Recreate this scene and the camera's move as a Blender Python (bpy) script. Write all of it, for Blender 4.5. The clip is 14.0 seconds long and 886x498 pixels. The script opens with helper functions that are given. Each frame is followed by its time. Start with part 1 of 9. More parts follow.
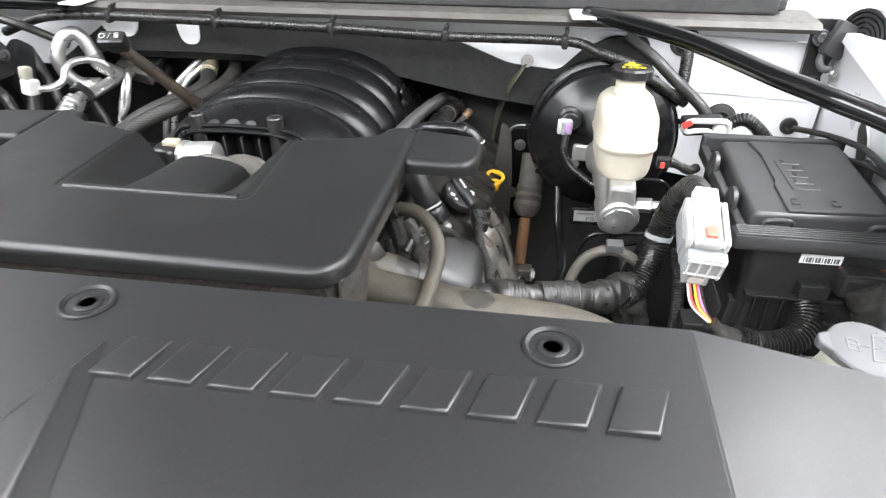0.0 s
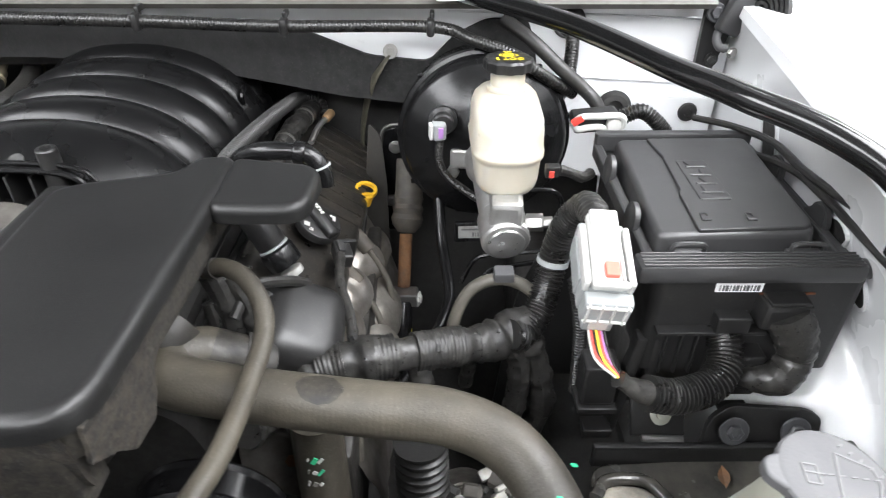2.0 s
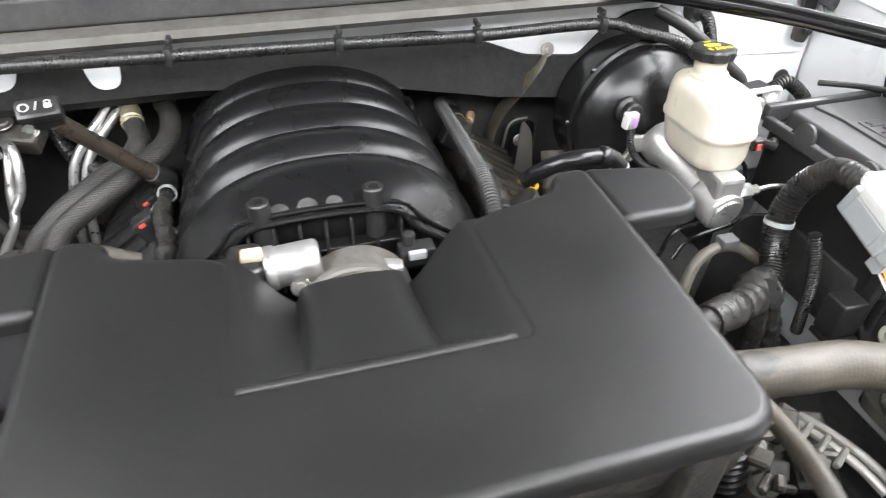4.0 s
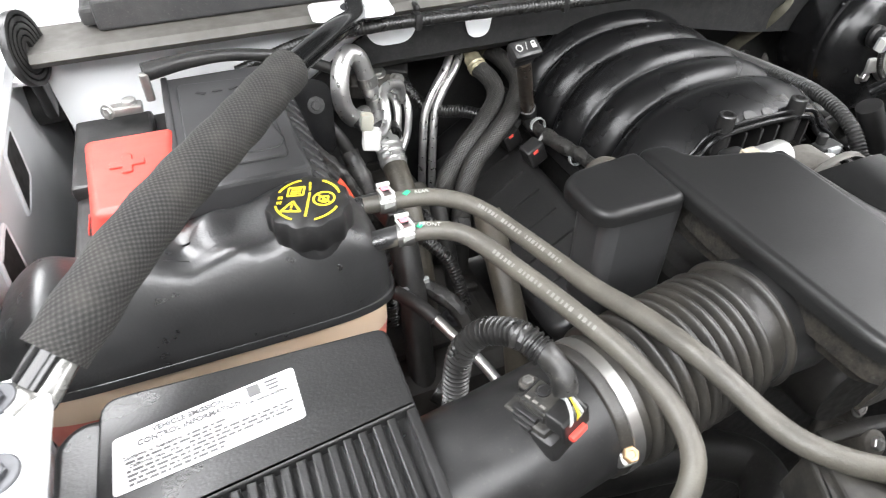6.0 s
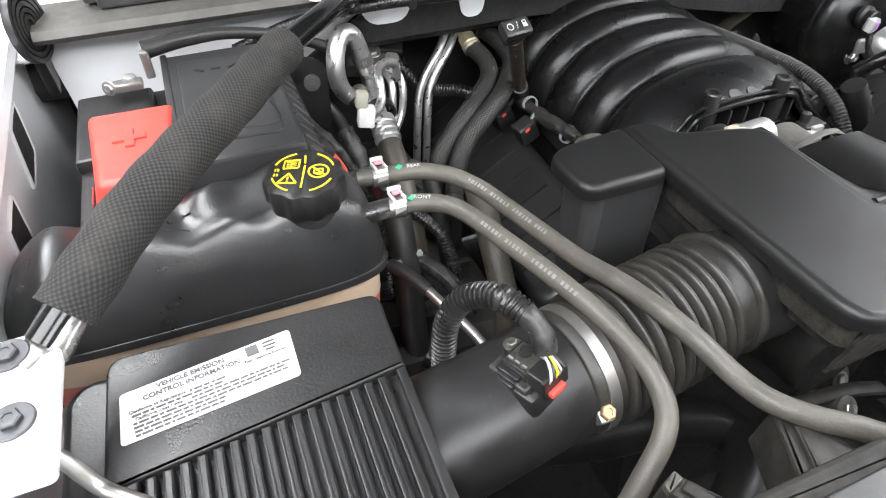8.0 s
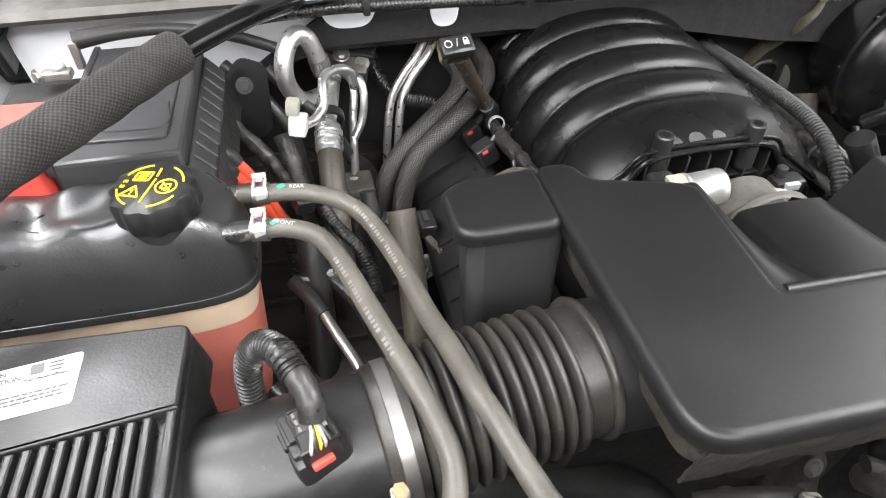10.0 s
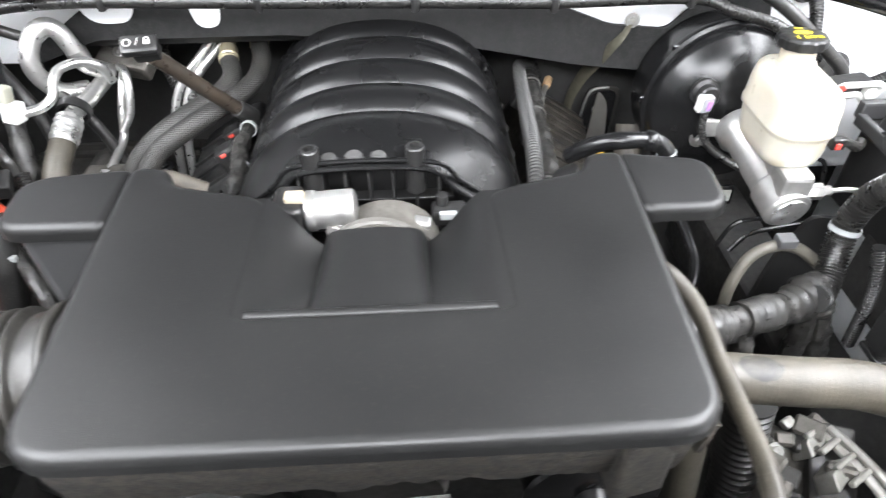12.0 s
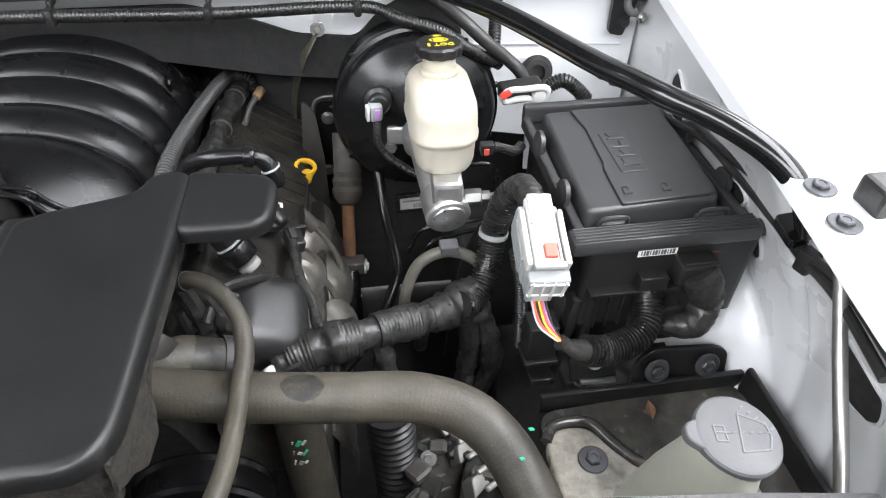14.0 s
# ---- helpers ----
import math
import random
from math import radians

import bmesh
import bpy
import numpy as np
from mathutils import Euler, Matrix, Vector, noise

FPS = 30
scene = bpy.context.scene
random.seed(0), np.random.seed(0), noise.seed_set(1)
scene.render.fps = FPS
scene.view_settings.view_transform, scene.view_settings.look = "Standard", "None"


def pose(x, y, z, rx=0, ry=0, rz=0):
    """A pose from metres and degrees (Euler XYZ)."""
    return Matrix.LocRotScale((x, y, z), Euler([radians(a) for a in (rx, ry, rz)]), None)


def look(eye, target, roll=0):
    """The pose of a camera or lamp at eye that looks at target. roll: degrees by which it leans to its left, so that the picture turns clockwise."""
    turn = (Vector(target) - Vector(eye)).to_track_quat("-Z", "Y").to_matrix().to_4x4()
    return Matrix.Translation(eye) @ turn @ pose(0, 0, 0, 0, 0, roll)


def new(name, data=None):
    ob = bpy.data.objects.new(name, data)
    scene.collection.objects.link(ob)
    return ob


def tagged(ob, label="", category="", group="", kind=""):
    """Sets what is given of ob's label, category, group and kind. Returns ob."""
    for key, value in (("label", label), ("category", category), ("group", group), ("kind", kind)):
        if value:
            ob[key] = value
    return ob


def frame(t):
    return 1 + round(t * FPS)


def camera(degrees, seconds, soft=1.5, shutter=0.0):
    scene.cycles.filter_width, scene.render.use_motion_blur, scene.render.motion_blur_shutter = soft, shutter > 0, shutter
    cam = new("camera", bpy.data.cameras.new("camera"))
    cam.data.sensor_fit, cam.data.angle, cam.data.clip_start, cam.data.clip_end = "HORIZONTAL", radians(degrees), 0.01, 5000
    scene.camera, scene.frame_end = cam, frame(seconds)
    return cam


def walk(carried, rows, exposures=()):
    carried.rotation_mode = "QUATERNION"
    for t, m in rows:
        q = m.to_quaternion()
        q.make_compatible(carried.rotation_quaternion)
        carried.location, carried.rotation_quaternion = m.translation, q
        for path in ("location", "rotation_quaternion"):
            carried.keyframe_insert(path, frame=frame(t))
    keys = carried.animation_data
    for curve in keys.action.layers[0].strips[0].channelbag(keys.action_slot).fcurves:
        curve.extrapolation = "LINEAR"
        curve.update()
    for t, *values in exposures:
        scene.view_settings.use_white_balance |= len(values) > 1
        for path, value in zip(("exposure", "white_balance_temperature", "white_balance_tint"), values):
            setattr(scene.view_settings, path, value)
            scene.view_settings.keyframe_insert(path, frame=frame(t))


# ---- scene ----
cam = camera(70.0, 14.0, soft=1.1, shutter=0.3)
PATH = [
    (0, (0.381, 0.048, 1.516), (0.130, 1.699, 0.415), -0.3),
    (0.5, (0.433, 0.128, 1.497), (0.209, 1.784, 0.399), -0.0),
    (1, (0.476, 0.179, 1.480), (0.309, 1.844, 0.384), 0.2),
    (1.5, (0.493, 0.217, 1.469), (0.414, 1.870, 0.346), -0.0),
    (2, (0.427, 0.218, 1.488), (0.442, 1.845, 0.326), 0.2),
    (4.5, (-0.171, 0.264, 1.537), (0.323, 1.754, 0.298), -0.0),
    (5, (-0.356, 0.262, 1.553), (0.181, 1.710, 0.282), 0.1),
    (5.5, (-0.475, 0.275, 1.566), (0.078, 1.694, 0.269), 0.1),
    (6, (-0.558, 0.292, 1.563), (0.010, 1.696, 0.257), -0.0),
    (6.5, (-0.588, 0.287, 1.563), (-0.013, 1.680, 0.248), -0.0),
    (7, (-0.587, 0.274, 1.569), (-0.007, 1.656, 0.245), 0.0),
    (9.5, (-0.426, 0.265, 1.570), (-0.037, 1.669, 0.199), -0.0),
    (10, (-0.363, 0.267, 1.572), (-0.069, 1.697, 0.205), -0.2),
    (10.5, (-0.311, 0.253, 1.580), (-0.084, 1.694, 0.212), -0.4),
    (11, (-0.208, 0.229, 1.584), (-0.047, 1.683, 0.220), -0.6),
    (11.5, (-0.086, 0.218, 1.574), (0.039, 1.682, 0.217), -0.5),
    (12, (0.066, 0.229, 1.560), (0.139, 1.708, 0.216), -0.4),
    (12.5, (0.220, 0.233, 1.564), (0.284, 1.692, 0.198), 0.3),
    (13, (0.336, 0.219, 1.569), (0.399, 1.684, 0.209), 0.1),
    (13.5, (0.417, 0.220, 1.561), (0.554, 1.695, 0.217), 0.5),
    (14, (0.402, 0.217, 1.564), (0.641, 1.681, 0.222), 1.0),
]
EXPOSURES = [(0, -0.02, 6350, 10), (0.7, 0.22, 6350, 10), (1.3, -0.12, 6350, 10), (2, -0.24, 6350, 10), (4.5, 0.1, 6450, 10), (5.5, 0.0, 6500, 10), (6.5, -0.45, 6350, 10), (7.2, -0.62, 6350, 10), (9.5, -0.25, 6450, 10), (10.5, -0.08, 6500, 10), (11.5, 0.34, 6350, 10), (12.5, 0.57, 6250, 10), (13.2, 0.08, 6250, 10), (14, -0.52, 6250, 10)]
walk(cam, [(t, look(eye, target, roll)) for t, eye, target, roll in PATH], EXPOSURES)

# ---- light ----
world = bpy.data.worlds.new("hall")
scene.world = world
world.use_nodes = True
world.node_tree.nodes["Background"].inputs[0].default_value = (0.9, 0.95, 1.0, 1)
world.node_tree.nodes["Background"].inputs[1].default_value = 0.3
ROOF = 3.4


def area_lamp(name, x, y, sx, sy, watts, colour=(1.0, 0.975, 0.98)):
    data = bpy.data.lights.new(name, "AREA")
    data.shape, data.size, data.size_y, data.energy, data.color = "RECTANGLE", sx, sy, watts, colour
    ob = new(name, data)
    ob.matrix_basis = pose(x, y, ROOF - 0.09)
    return ob


# Assumed lamps, none in view; places, sizes and watts set by brightness and reflections.
LAMPS = [(-1.9, -0.75, 1.7, 3.3, 185), (1.9, -0.08, 1.6, 2.65, 200), (0.05, -2.2, 2.0, 1.4, 120), (0.35, 2.6, 1.9, 1.5, 70), (2.85, 2.2, 1.0, 1.6, 70), (-1.5, 2.15, 1.5, 1.5, 90)]
for lx, ly, lsx, lsy, power in LAMPS:
    area_lamp("assumed_ceiling_lamp", lx, ly, lsx, lsy, power)


# ---- materials ----
def material(name, colour, rough=0.5, metal=0.0, second=None, amount=0.4, scale=12.0, fine=0.0, fine_scale=600.0,
             coat=0.0, rough_var=0.1, sub=0.0, spec=0.5, sharp=0.15, transmission=0.0, speck=0.0):
    m = bpy.data.materials.new(name)
    m.use_nodes = True
    nt = m.node_tree
    b = nt.nodes["Principled BSDF"]
    tc = nt.nodes.new("ShaderNodeTexCoord")
    big = nt.nodes.new("ShaderNodeTexNoise")
    big.inputs["Scale"].default_value, big.inputs["Detail"].default_value, big.inputs["Roughness"].default_value = scale, 6, 0.65
    nt.links.new(tc.outputs["Object"], big.inputs["Vector"])
    ramp = nt.nodes.new("ShaderNodeMapRange")
    ramp.inputs["From Min"].default_value, ramp.inputs["From Max"].default_value = 0.5 - sharp, 0.5 + sharp
    ramp.inputs["To Min"].default_value, ramp.inputs["To Max"].default_value = 0, amount
    nt.links.new(big.outputs["Fac"], ramp.inputs["Value"])
    mix = nt.nodes.new("ShaderNodeMix")
    mix.data_type = "RGBA"
    second = second or tuple(min(1, c * 1.35 + 0.004) for c in colour)
    mix.inputs["A"].default_value, mix.inputs["B"].default_value = (*colour, 1), (*second, 1)
    nt.links.new(ramp.outputs["Result"], mix.inputs["Factor"])
    if speck:
        dots = nt.nodes.new("ShaderNodeTexNoise")
        dots.inputs["Scale"].default_value, dots.inputs["Detail"].default_value, dots.inputs["Roughness"].default_value = 330, 4, 0.75
        nt.links.new(tc.outputs["Object"], dots.inputs["Vector"])
        cut = nt.nodes.new("ShaderNodeMapRange")
        cut.inputs["From Min"].default_value, cut.inputs["From Max"].default_value = 0.56, 0.72
        cut.inputs["To Max"].default_value = speck
        nt.links.new(dots.outputs["Fac"], cut.inputs["Value"])
        dusty = nt.nodes.new("ShaderNodeMix")
        dusty.data_type = "RGBA"
        dusty.inputs["B"].default_value = (0.15, 0.14, 0.12, 1)
        nt.links.new(cut.outputs["Result"], dusty.inputs["Factor"])
        nt.links.new(mix.outputs["Result"], dusty.inputs["A"])
        mix = dusty
    nt.links.new(mix.outputs["Result"], b.inputs["Base Color"])
    rr = nt.nodes.new("ShaderNodeMapRange")
    rr.inputs["To Min"].default_value, rr.inputs["To Max"].default_value = max(0.02, rough - rough_var), min(1, rough + rough_var)
    rr.inputs["From Min"].default_value, rr.inputs["From Max"].default_value = 0.3, 0.7
    mid = nt.nodes.new("ShaderNodeTexNoise")
    mid.inputs["Scale"].default_value, mid.inputs["Detail"].default_value = scale * 3.3, 4
    nt.links.new(tc.outputs["Object"], mid.inputs["Vector"])
    nt.links.new(mid.outputs["Fac"], rr.inputs["Value"])
    nt.links.new(rr.outputs["Result"], b.inputs["Roughness"])
    b.inputs["Metallic"].default_value = metal
    b.inputs["Specular IOR Level"].default_value = spec
    b.inputs["Coat Weight"].default_value = coat
    b.inputs["Coat Roughness"].default_value = 0.06
    b.inputs["Transmission Weight"].default_value = transmission
    if sub:
        b.inputs["Subsurface Weight"].default_value = sub
        b.inputs["Subsurface Radius"].default_value = (0.012, 0.009, 0.006)
        b.inputs["Subsurface Scale"].default_value = 1.0
    if fine:
        n2 = nt.nodes.new("ShaderNodeTexNoise")
        n2.inputs["Scale"].default_value, n2.inputs["Detail"].default_value = fine_scale, 2
        nt.links.new(tc.outputs["Object"], n2.inputs["Vector"])
        bump = nt.nodes.new("ShaderNodeBump")
        bump.inputs["Strength"].default_value, bump.inputs["Distance"].default_value = fine, 0.0006
        nt.links.new(n2.outputs["Fac"], bump.inputs["Height"])
        nt.links.new(bump.outputs["Normal"], b.inputs["Normal"])
    return m


M_COVER = material("moulded_cover", (0.0066, 0.0066, 0.0068), 0.38, second=(0.0175, 0.0175, 0.0170), amount=0.6, scale=3.5, fine=0.2, fine_scale=900, rough_var=0.06, sharp=0.22, speck=0.06, spec=0.34)
M_COVER_DUSTY = material("dusty_cover_side", (0.0070, 0.0065, 0.0056), 0.75, second=(0.034, 0.029, 0.022), amount=0.8, scale=110, fine=0.6, fine_scale=300, sharp=0.11, speck=0.25)
M_RADCOVER = material("radiator_cover_plastic", (0.012, 0.012, 0.0127), 0.32, second=(0.0175, 0.0175, 0.018), amount=0.5, scale=6, fine=0.12, fine_scale=900, rough_var=0.03, sharp=0.4, speck=0.08, spec=0.47)
M_BLACK = material("black_plastic", (0.010, 0.010, 0.0104), 0.38, second=(0.022, 0.0215, 0.0205), amount=0.6, scale=18, fine=0.05, fine_scale=700, sharp=0.3, speck=0.14)
M_BLACK_MATT = material("black_matt", (0.014, 0.014, 0.014), 0.7, second=(0.032, 0.030, 0.027), amount=0.7, scale=30, speck=0.16)
M_GLOSS = material("gloss_black", (0.006, 0.006, 0.0064), 0.25, second=(0.008, 0.008, 0.008), amount=0.5, scale=6, rough_var=0.03, sharp=0.4, spec=0.35)
M_MANIFOLD = material("manifold_nylon", (0.005, 0.005, 0.0053), 0.28, second=(0.008, 0.008, 0.008), amount=0.5, scale=5, rough_var=0.03, sharp=0.4, spec=0.28)
M_WHITE = material("white_paint", (0.8, 0.81, 0.82), 0.28, second=(0.78, 0.79, 0.80), amount=0.25, scale=2, coat=0.4, rough_var=0.01, sharp=0.45)
M_WHITE_DULL = material("white_primer", (0.68, 0.69, 0.70), 0.4, second=(0.6, 0.61, 0.62), amount=0.4, scale=5)
M_COWL = material("cowl_plastic", (0.025, 0.025, 0.026), 0.6, second=(0.05, 0.049, 0.047), amount=0.6, scale=25, fine=0.3, speck=0.30)
M_SEAL = material("flange_metal", (0.10, 0.096, 0.088), 0.6, second=(0.06, 0.055, 0.047), amount=0.7, scale=22)
M_FELT = material("dirt_caked_felt", (0.0065, 0.0058, 0.0048), 0.9, second=(0.036, 0.029, 0.021), amount=0.8, scale=150, fine=0.9, fine_scale=330, sharp=0.10, speck=0.2)
M_INSUL = material("insulation_mat", (0.009, 0.009, 0.009), 0.85, second=(0.014, 0.014, 0.014), amount=0.8, scale=30, fine=0.4, fine_scale=300, speck=0.15)
M_FIREWALL = material("firewall_mat", (0.026, 0.026, 0.0255), 0.7, second=(0.038, 0.037, 0.035), amount=0.8, scale=18, fine=0.4, fine_scale=300, speck=0.2)
M_HOSE = material("dusty_hose", (0.022, 0.0197, 0.0155), 0.5, second=(0.090, 0.079, 0.059), amount=0.8, scale=11, fine=0.4, fine_scale=500, sharp=0.2, speck=0.35)
M_HOSE_GREY = material("grey_hose", (0.050, 0.0470, 0.0400), 0.5, second=(0.125, 0.115, 0.094), amount=0.8, scale=14, fine=0.4, sharp=0.2, speck=0.4)
M_BELLOWS = material("dusty_ribbed_rubber", (0.012, 0.0117, 0.0112), 0.38, second=(0.044, 0.040, 0.033), amount=0.7, scale=20, fine=0.3, fine_scale=400, sharp=0.22, speck=0.3, spec=0.5)
M_FILTER = material("filter_box_plastic", (0.010, 0.010, 0.0103), 0.36, second=(0.022, 0.022, 0.0215), amount=0.7, scale=7, fine=0.35, fine_scale=520, rough_var=0.10, sharp=0.2, speck=0.09)
M_RUBBER = material("black_rubber", (0.012, 0.012, 0.012), 0.42, second=(0.030, 0.0285, 0.026), amount=0.6, scale=20, fine=0.2, speck=0.22)
M_CORR = material("loom_conduit", (0.008, 0.008, 0.008), 0.32, second=(0.024, 0.023, 0.021), amount=0.5, scale=25, speck=0.15)
M_TAPE = material("wrapped_tape", (0.009, 0.009, 0.009), 0.42, second=(0.042, 0.040, 0.036), amount=0.6, scale=55, fine=1.0, fine_scale=95, rough_var=0.18, speck=0.35)
M_ALU = material("cast_aluminium", (0.55, 0.55, 0.54), 0.42, metal=0.85, second=(0.34, 0.33, 0.31), amount=0.6, scale=30, fine=0.3, fine_scale=350)
M_ALU_TUBE = material("bare_tube", (0.68, 0.68, 0.67), 0.34, metal=0.9, second=(0.48, 0.47, 0.45), amount=0.6, scale=40)
M_STEEL = material("zinc_steel", (0.40, 0.40, 0.39), 0.38, metal=0.9, second=(0.3, 0.28, 0.25), amount=0.6, scale=40)
M_RUST = material("rusty_steel", (0.2, 0.09, 0.035), 0.8, second=(0.08, 0.05, 0.03), amount=0.8, scale=50, fine=0.5)
M_SHIELD = material("heat_shield", (0.42, 0.40, 0.37), 0.42, metal=0.85, second=(0.20, 0.175, 0.145), amount=0.85, scale=22, fine=0.6, fine_scale=90)
M_CREAM = material("reservoir_nylon", (0.47, 0.437, 0.36), 0.32, second=(0.54, 0.51, 0.43), amount=0.8, scale=15, sub=0.4, rough_var=0.05)
M_CREAM_DULL = material("washer_nylon", (0.33, 0.33, 0.28), 0.5, second=(0.26, 0.255, 0.21), amount=0.6, scale=20, sub=0.2)
M_COOLANT = material("coolant_tank_nylon", (0.55, 0.42, 0.3), 0.45, second=(0.62, 0.5, 0.38), amount=0.7, scale=8, sub=0.2)
M_COOLANT_RED = material("coolant_seen_through", (0.5, 0.13, 0.1), 0.42, second=(0.58, 0.2, 0.15), amount=0.8, scale=12, sub=0.2)
M_RED = material("red_plastic", (0.6, 0.06, 0.045), 0.45, second=(0.52, 0.075, 0.055), amount=0.6, scale=14, fine=0.1)
M_ORANGE = material("red_cable", (0.62, 0.075, 0.035), 0.45)
M_YELLOW = material("yellow_plastic", (0.62, 0.36, 0.02), 0.45)
M_PRINT = material("yellow_print", (0.62, 0.5, 0.025), 0.5)
M_PALE = material("pale_print", (0.42, 0.42, 0.4), 0.6)
M_FAINT = material("faint_print", (0.165, 0.160, 0.145), 0.7)
M_GREEN = material("green_print", (0.03, 0.4, 0.2), 0.6)
M_CONN = material("light_grey_connector", (0.32, 0.335, 0.335), 0.42, second=(0.26, 0.27, 0.27), amount=0.5, scale=30)
M_CONN_W = material("white_connector", (0.52, 0.52, 0.5), 0.42)
M_GREYCAP = material("silver_grey_plastic", (0.080, 0.080, 0.083), 0.55, second=(0.062, 0.062, 0.065), amount=0.5, scale=20, fine=0.15)
M_LABEL = material("paper_label", (0.82, 0.82, 0.82), 0.55)
M_LABEL_OLD = material("aged_label", (0.28, 0.28, 0.27), 0.6, second=(0.18, 0.175, 0.16), amount=0.6, scale=60)
M_INK = material("label_ink", (0.1, 0.1, 0.1), 0.6)
M_BOLT = material("dark_zinc", (0.085, 0.087, 0.093), 0.45, metal=0.5, second=(0.05, 0.05, 0.053), amount=0.6, scale=50)
M_BRASS = material("bronze_tab", (0.45, 0.3, 0.17), 0.4, metal=0.6)
M_GROUND = material("concrete", (0.42, 0.42, 0.41), 0.6, second=(0.33, 0.33, 0.32), amount=0.6, scale=2, fine=0.3)
M_WALL = material("wall_paint", (0.75, 0.75, 0.74), 0.8, second=(0.7, 0.7, 0.69), amount=0.5, scale=1.5)
# Wall grey chosen to dim what the black covers reflect on that side.
M_WALL_GREY = material("reflection_dimming_grey", (0.26, 0.26, 0.26), 0.8, second=(0.23, 0.23, 0.23), amount=0.5, scale=1.5)
M_CEILING = material("ceiling_boards", (0.26, 0.26, 0.26), 0.85, second=(0.22, 0.22, 0.22), amount=0.5, scale=1.5)
M_BRACE = material("painted_tube", (0.006, 0.006, 0.0062), 0.15, second=(0.008, 0.008, 0.008), amount=0.5, scale=5, rough_var=0.02, sharp=0.4)
# Black box plastic, lightened for the sheen reflected on lids and covers.
M_FUSE = material("sheen_lightened_plastic", (0.029, 0.029, 0.030), 0.34, second=(0.046, 0.046, 0.046), amount=0.6, scale=9, fine=0.1, fine_scale=800, rough_var=0.05, sharp=0.3, speck=0.08)
M_STRAP = material("braided_strap", (0.085, 0.08, 0.058), 0.55, metal=0.4, second=(0.05, 0.045, 0.034), amount=0.7, scale=60, fine=0.6, fine_scale=250)
M_PURPLE = material("purple_wire", (0.4, 0.2, 0.5), 0.5)
M_RUBBER_DIRTY = material("dirty_boot", (0.035, 0.032, 0.028), 0.7, second=(0.1, 0.085, 0.065), amount=0.7, scale=30)
# Oily metal, darkened further for the shade deep in the bay.
M_DIRTY = material("oily_casting_darkened", (0.015, 0.0145, 0.0135), 0.55, second=(0.042, 0.0385, 0.0335), amount=0.7, scale=25, fine=0.4, fine_scale=120, speck=0.14)
M_ALU_DIRTY = material("dirty_aluminium", (0.15, 0.142, 0.128), 0.55, metal=0.5, second=(0.05, 0.045, 0.038), amount=0.8, scale=30, fine=0.4, fine_scale=150)
M_DIFFUSER = bpy.data.materials.new("lamp_diffuser")
M_DIFFUSER.use_nodes = True
M_DIFFUSER.node_tree.nodes["Principled BSDF"].inputs["Emission Color"].default_value = (0.95, 0.98, 1, 1)
M_DIFFUSER.node_tree.nodes["Principled BSDF"].inputs["Emission Strength"].default_value = 9.0


# ---- building tools ----
V = Vector


def thing(name, label, category, at=(0, 0, 0), group="", kind=""):
    ob = new(name)
    ob.empty_display_size = 0.02
    ob.location = at
    return tagged(ob, label, category, group, kind)


def finish(bm, name, mat, sharp=32):
    bmesh.ops.remove_doubles(bm, verts=bm.verts, dist=1e-6)
    bmesh.ops.recalc_face_normals(bm, faces=bm.faces)
    for fc in bm.faces:
        near = [g.calc_area() for e in fc.edges for g in e.link_faces if g is not fc]
        fc.smooth = len(fc.verts) <= 4 and not (near and fc.calc_area() > 5 * sum(near) / len(near))
    lim = radians(sharp)
    for e in bm.edges:
        if len(e.link_faces) == 2 and e.calc_face_angle(0) > lim:
            e.smooth = False
    me = bpy.data.meshes.new(name)
    bm.to_mesh(me)
    bm.free()
    me.materials.append(mat)
    return me


def part(name, bm, mat, parent, label="", sharp=32):
    ob = new(name, finish(bm, name, mat, sharp))
    if parent:
        ob.parent = parent
        if not parent.parent:
            ob.matrix_parent_inverse = parent.matrix_basis.inverted()
    return tagged(ob, label)


def solo(name, bm, mat, label, category, group="", kind="", sharp=32):
    return tagged(new(name, finish(bm, name, mat, sharp)), label, category, group, kind)


def box(bm, c, s, bev=0.002, seg=2, rot=(0, 0, 0), m=None):
    m = m or (pose(*c, *rot) @ Matrix.Diagonal((*s, 1)))
    vs = bmesh.ops.create_cube(bm, size=1, matrix=m)["verts"]
    if bev:
        es = {e for v in vs for e in v.link_edges}
        bmesh.ops.bevel(bm, geom=list(es), offset=bev, segments=seg, profile=0.5, affect="EDGES", clamp_overlap=True)
    return bm


def rounded(poly, r, n=5):
    """Rounds the corners of a plan outline; r is one radius or one for each corner."""
    out = []
    k = len(poly)
    for i in range(k):
        p, a, b = V(poly[i]), V(poly[i - 1]), V(poly[(i + 1) % k])
        ri = r[i] if isinstance(r, (list, tuple)) else r
        da, db = (a - p), (b - p)
        d = min(ri, da.length * 0.48, db.length * 0.48)
        if d < 1e-4:
            out.append(tuple(p))
            continue
        s, e = p + da.normalized() * d, p + db.normalized() * d
        for j in range(n + 1):
            t = j / n
            q = s * (1 - t) ** 2 + p * 2 * t * (1 - t) + e * t ** 2
            out.append(tuple(q))
    return out


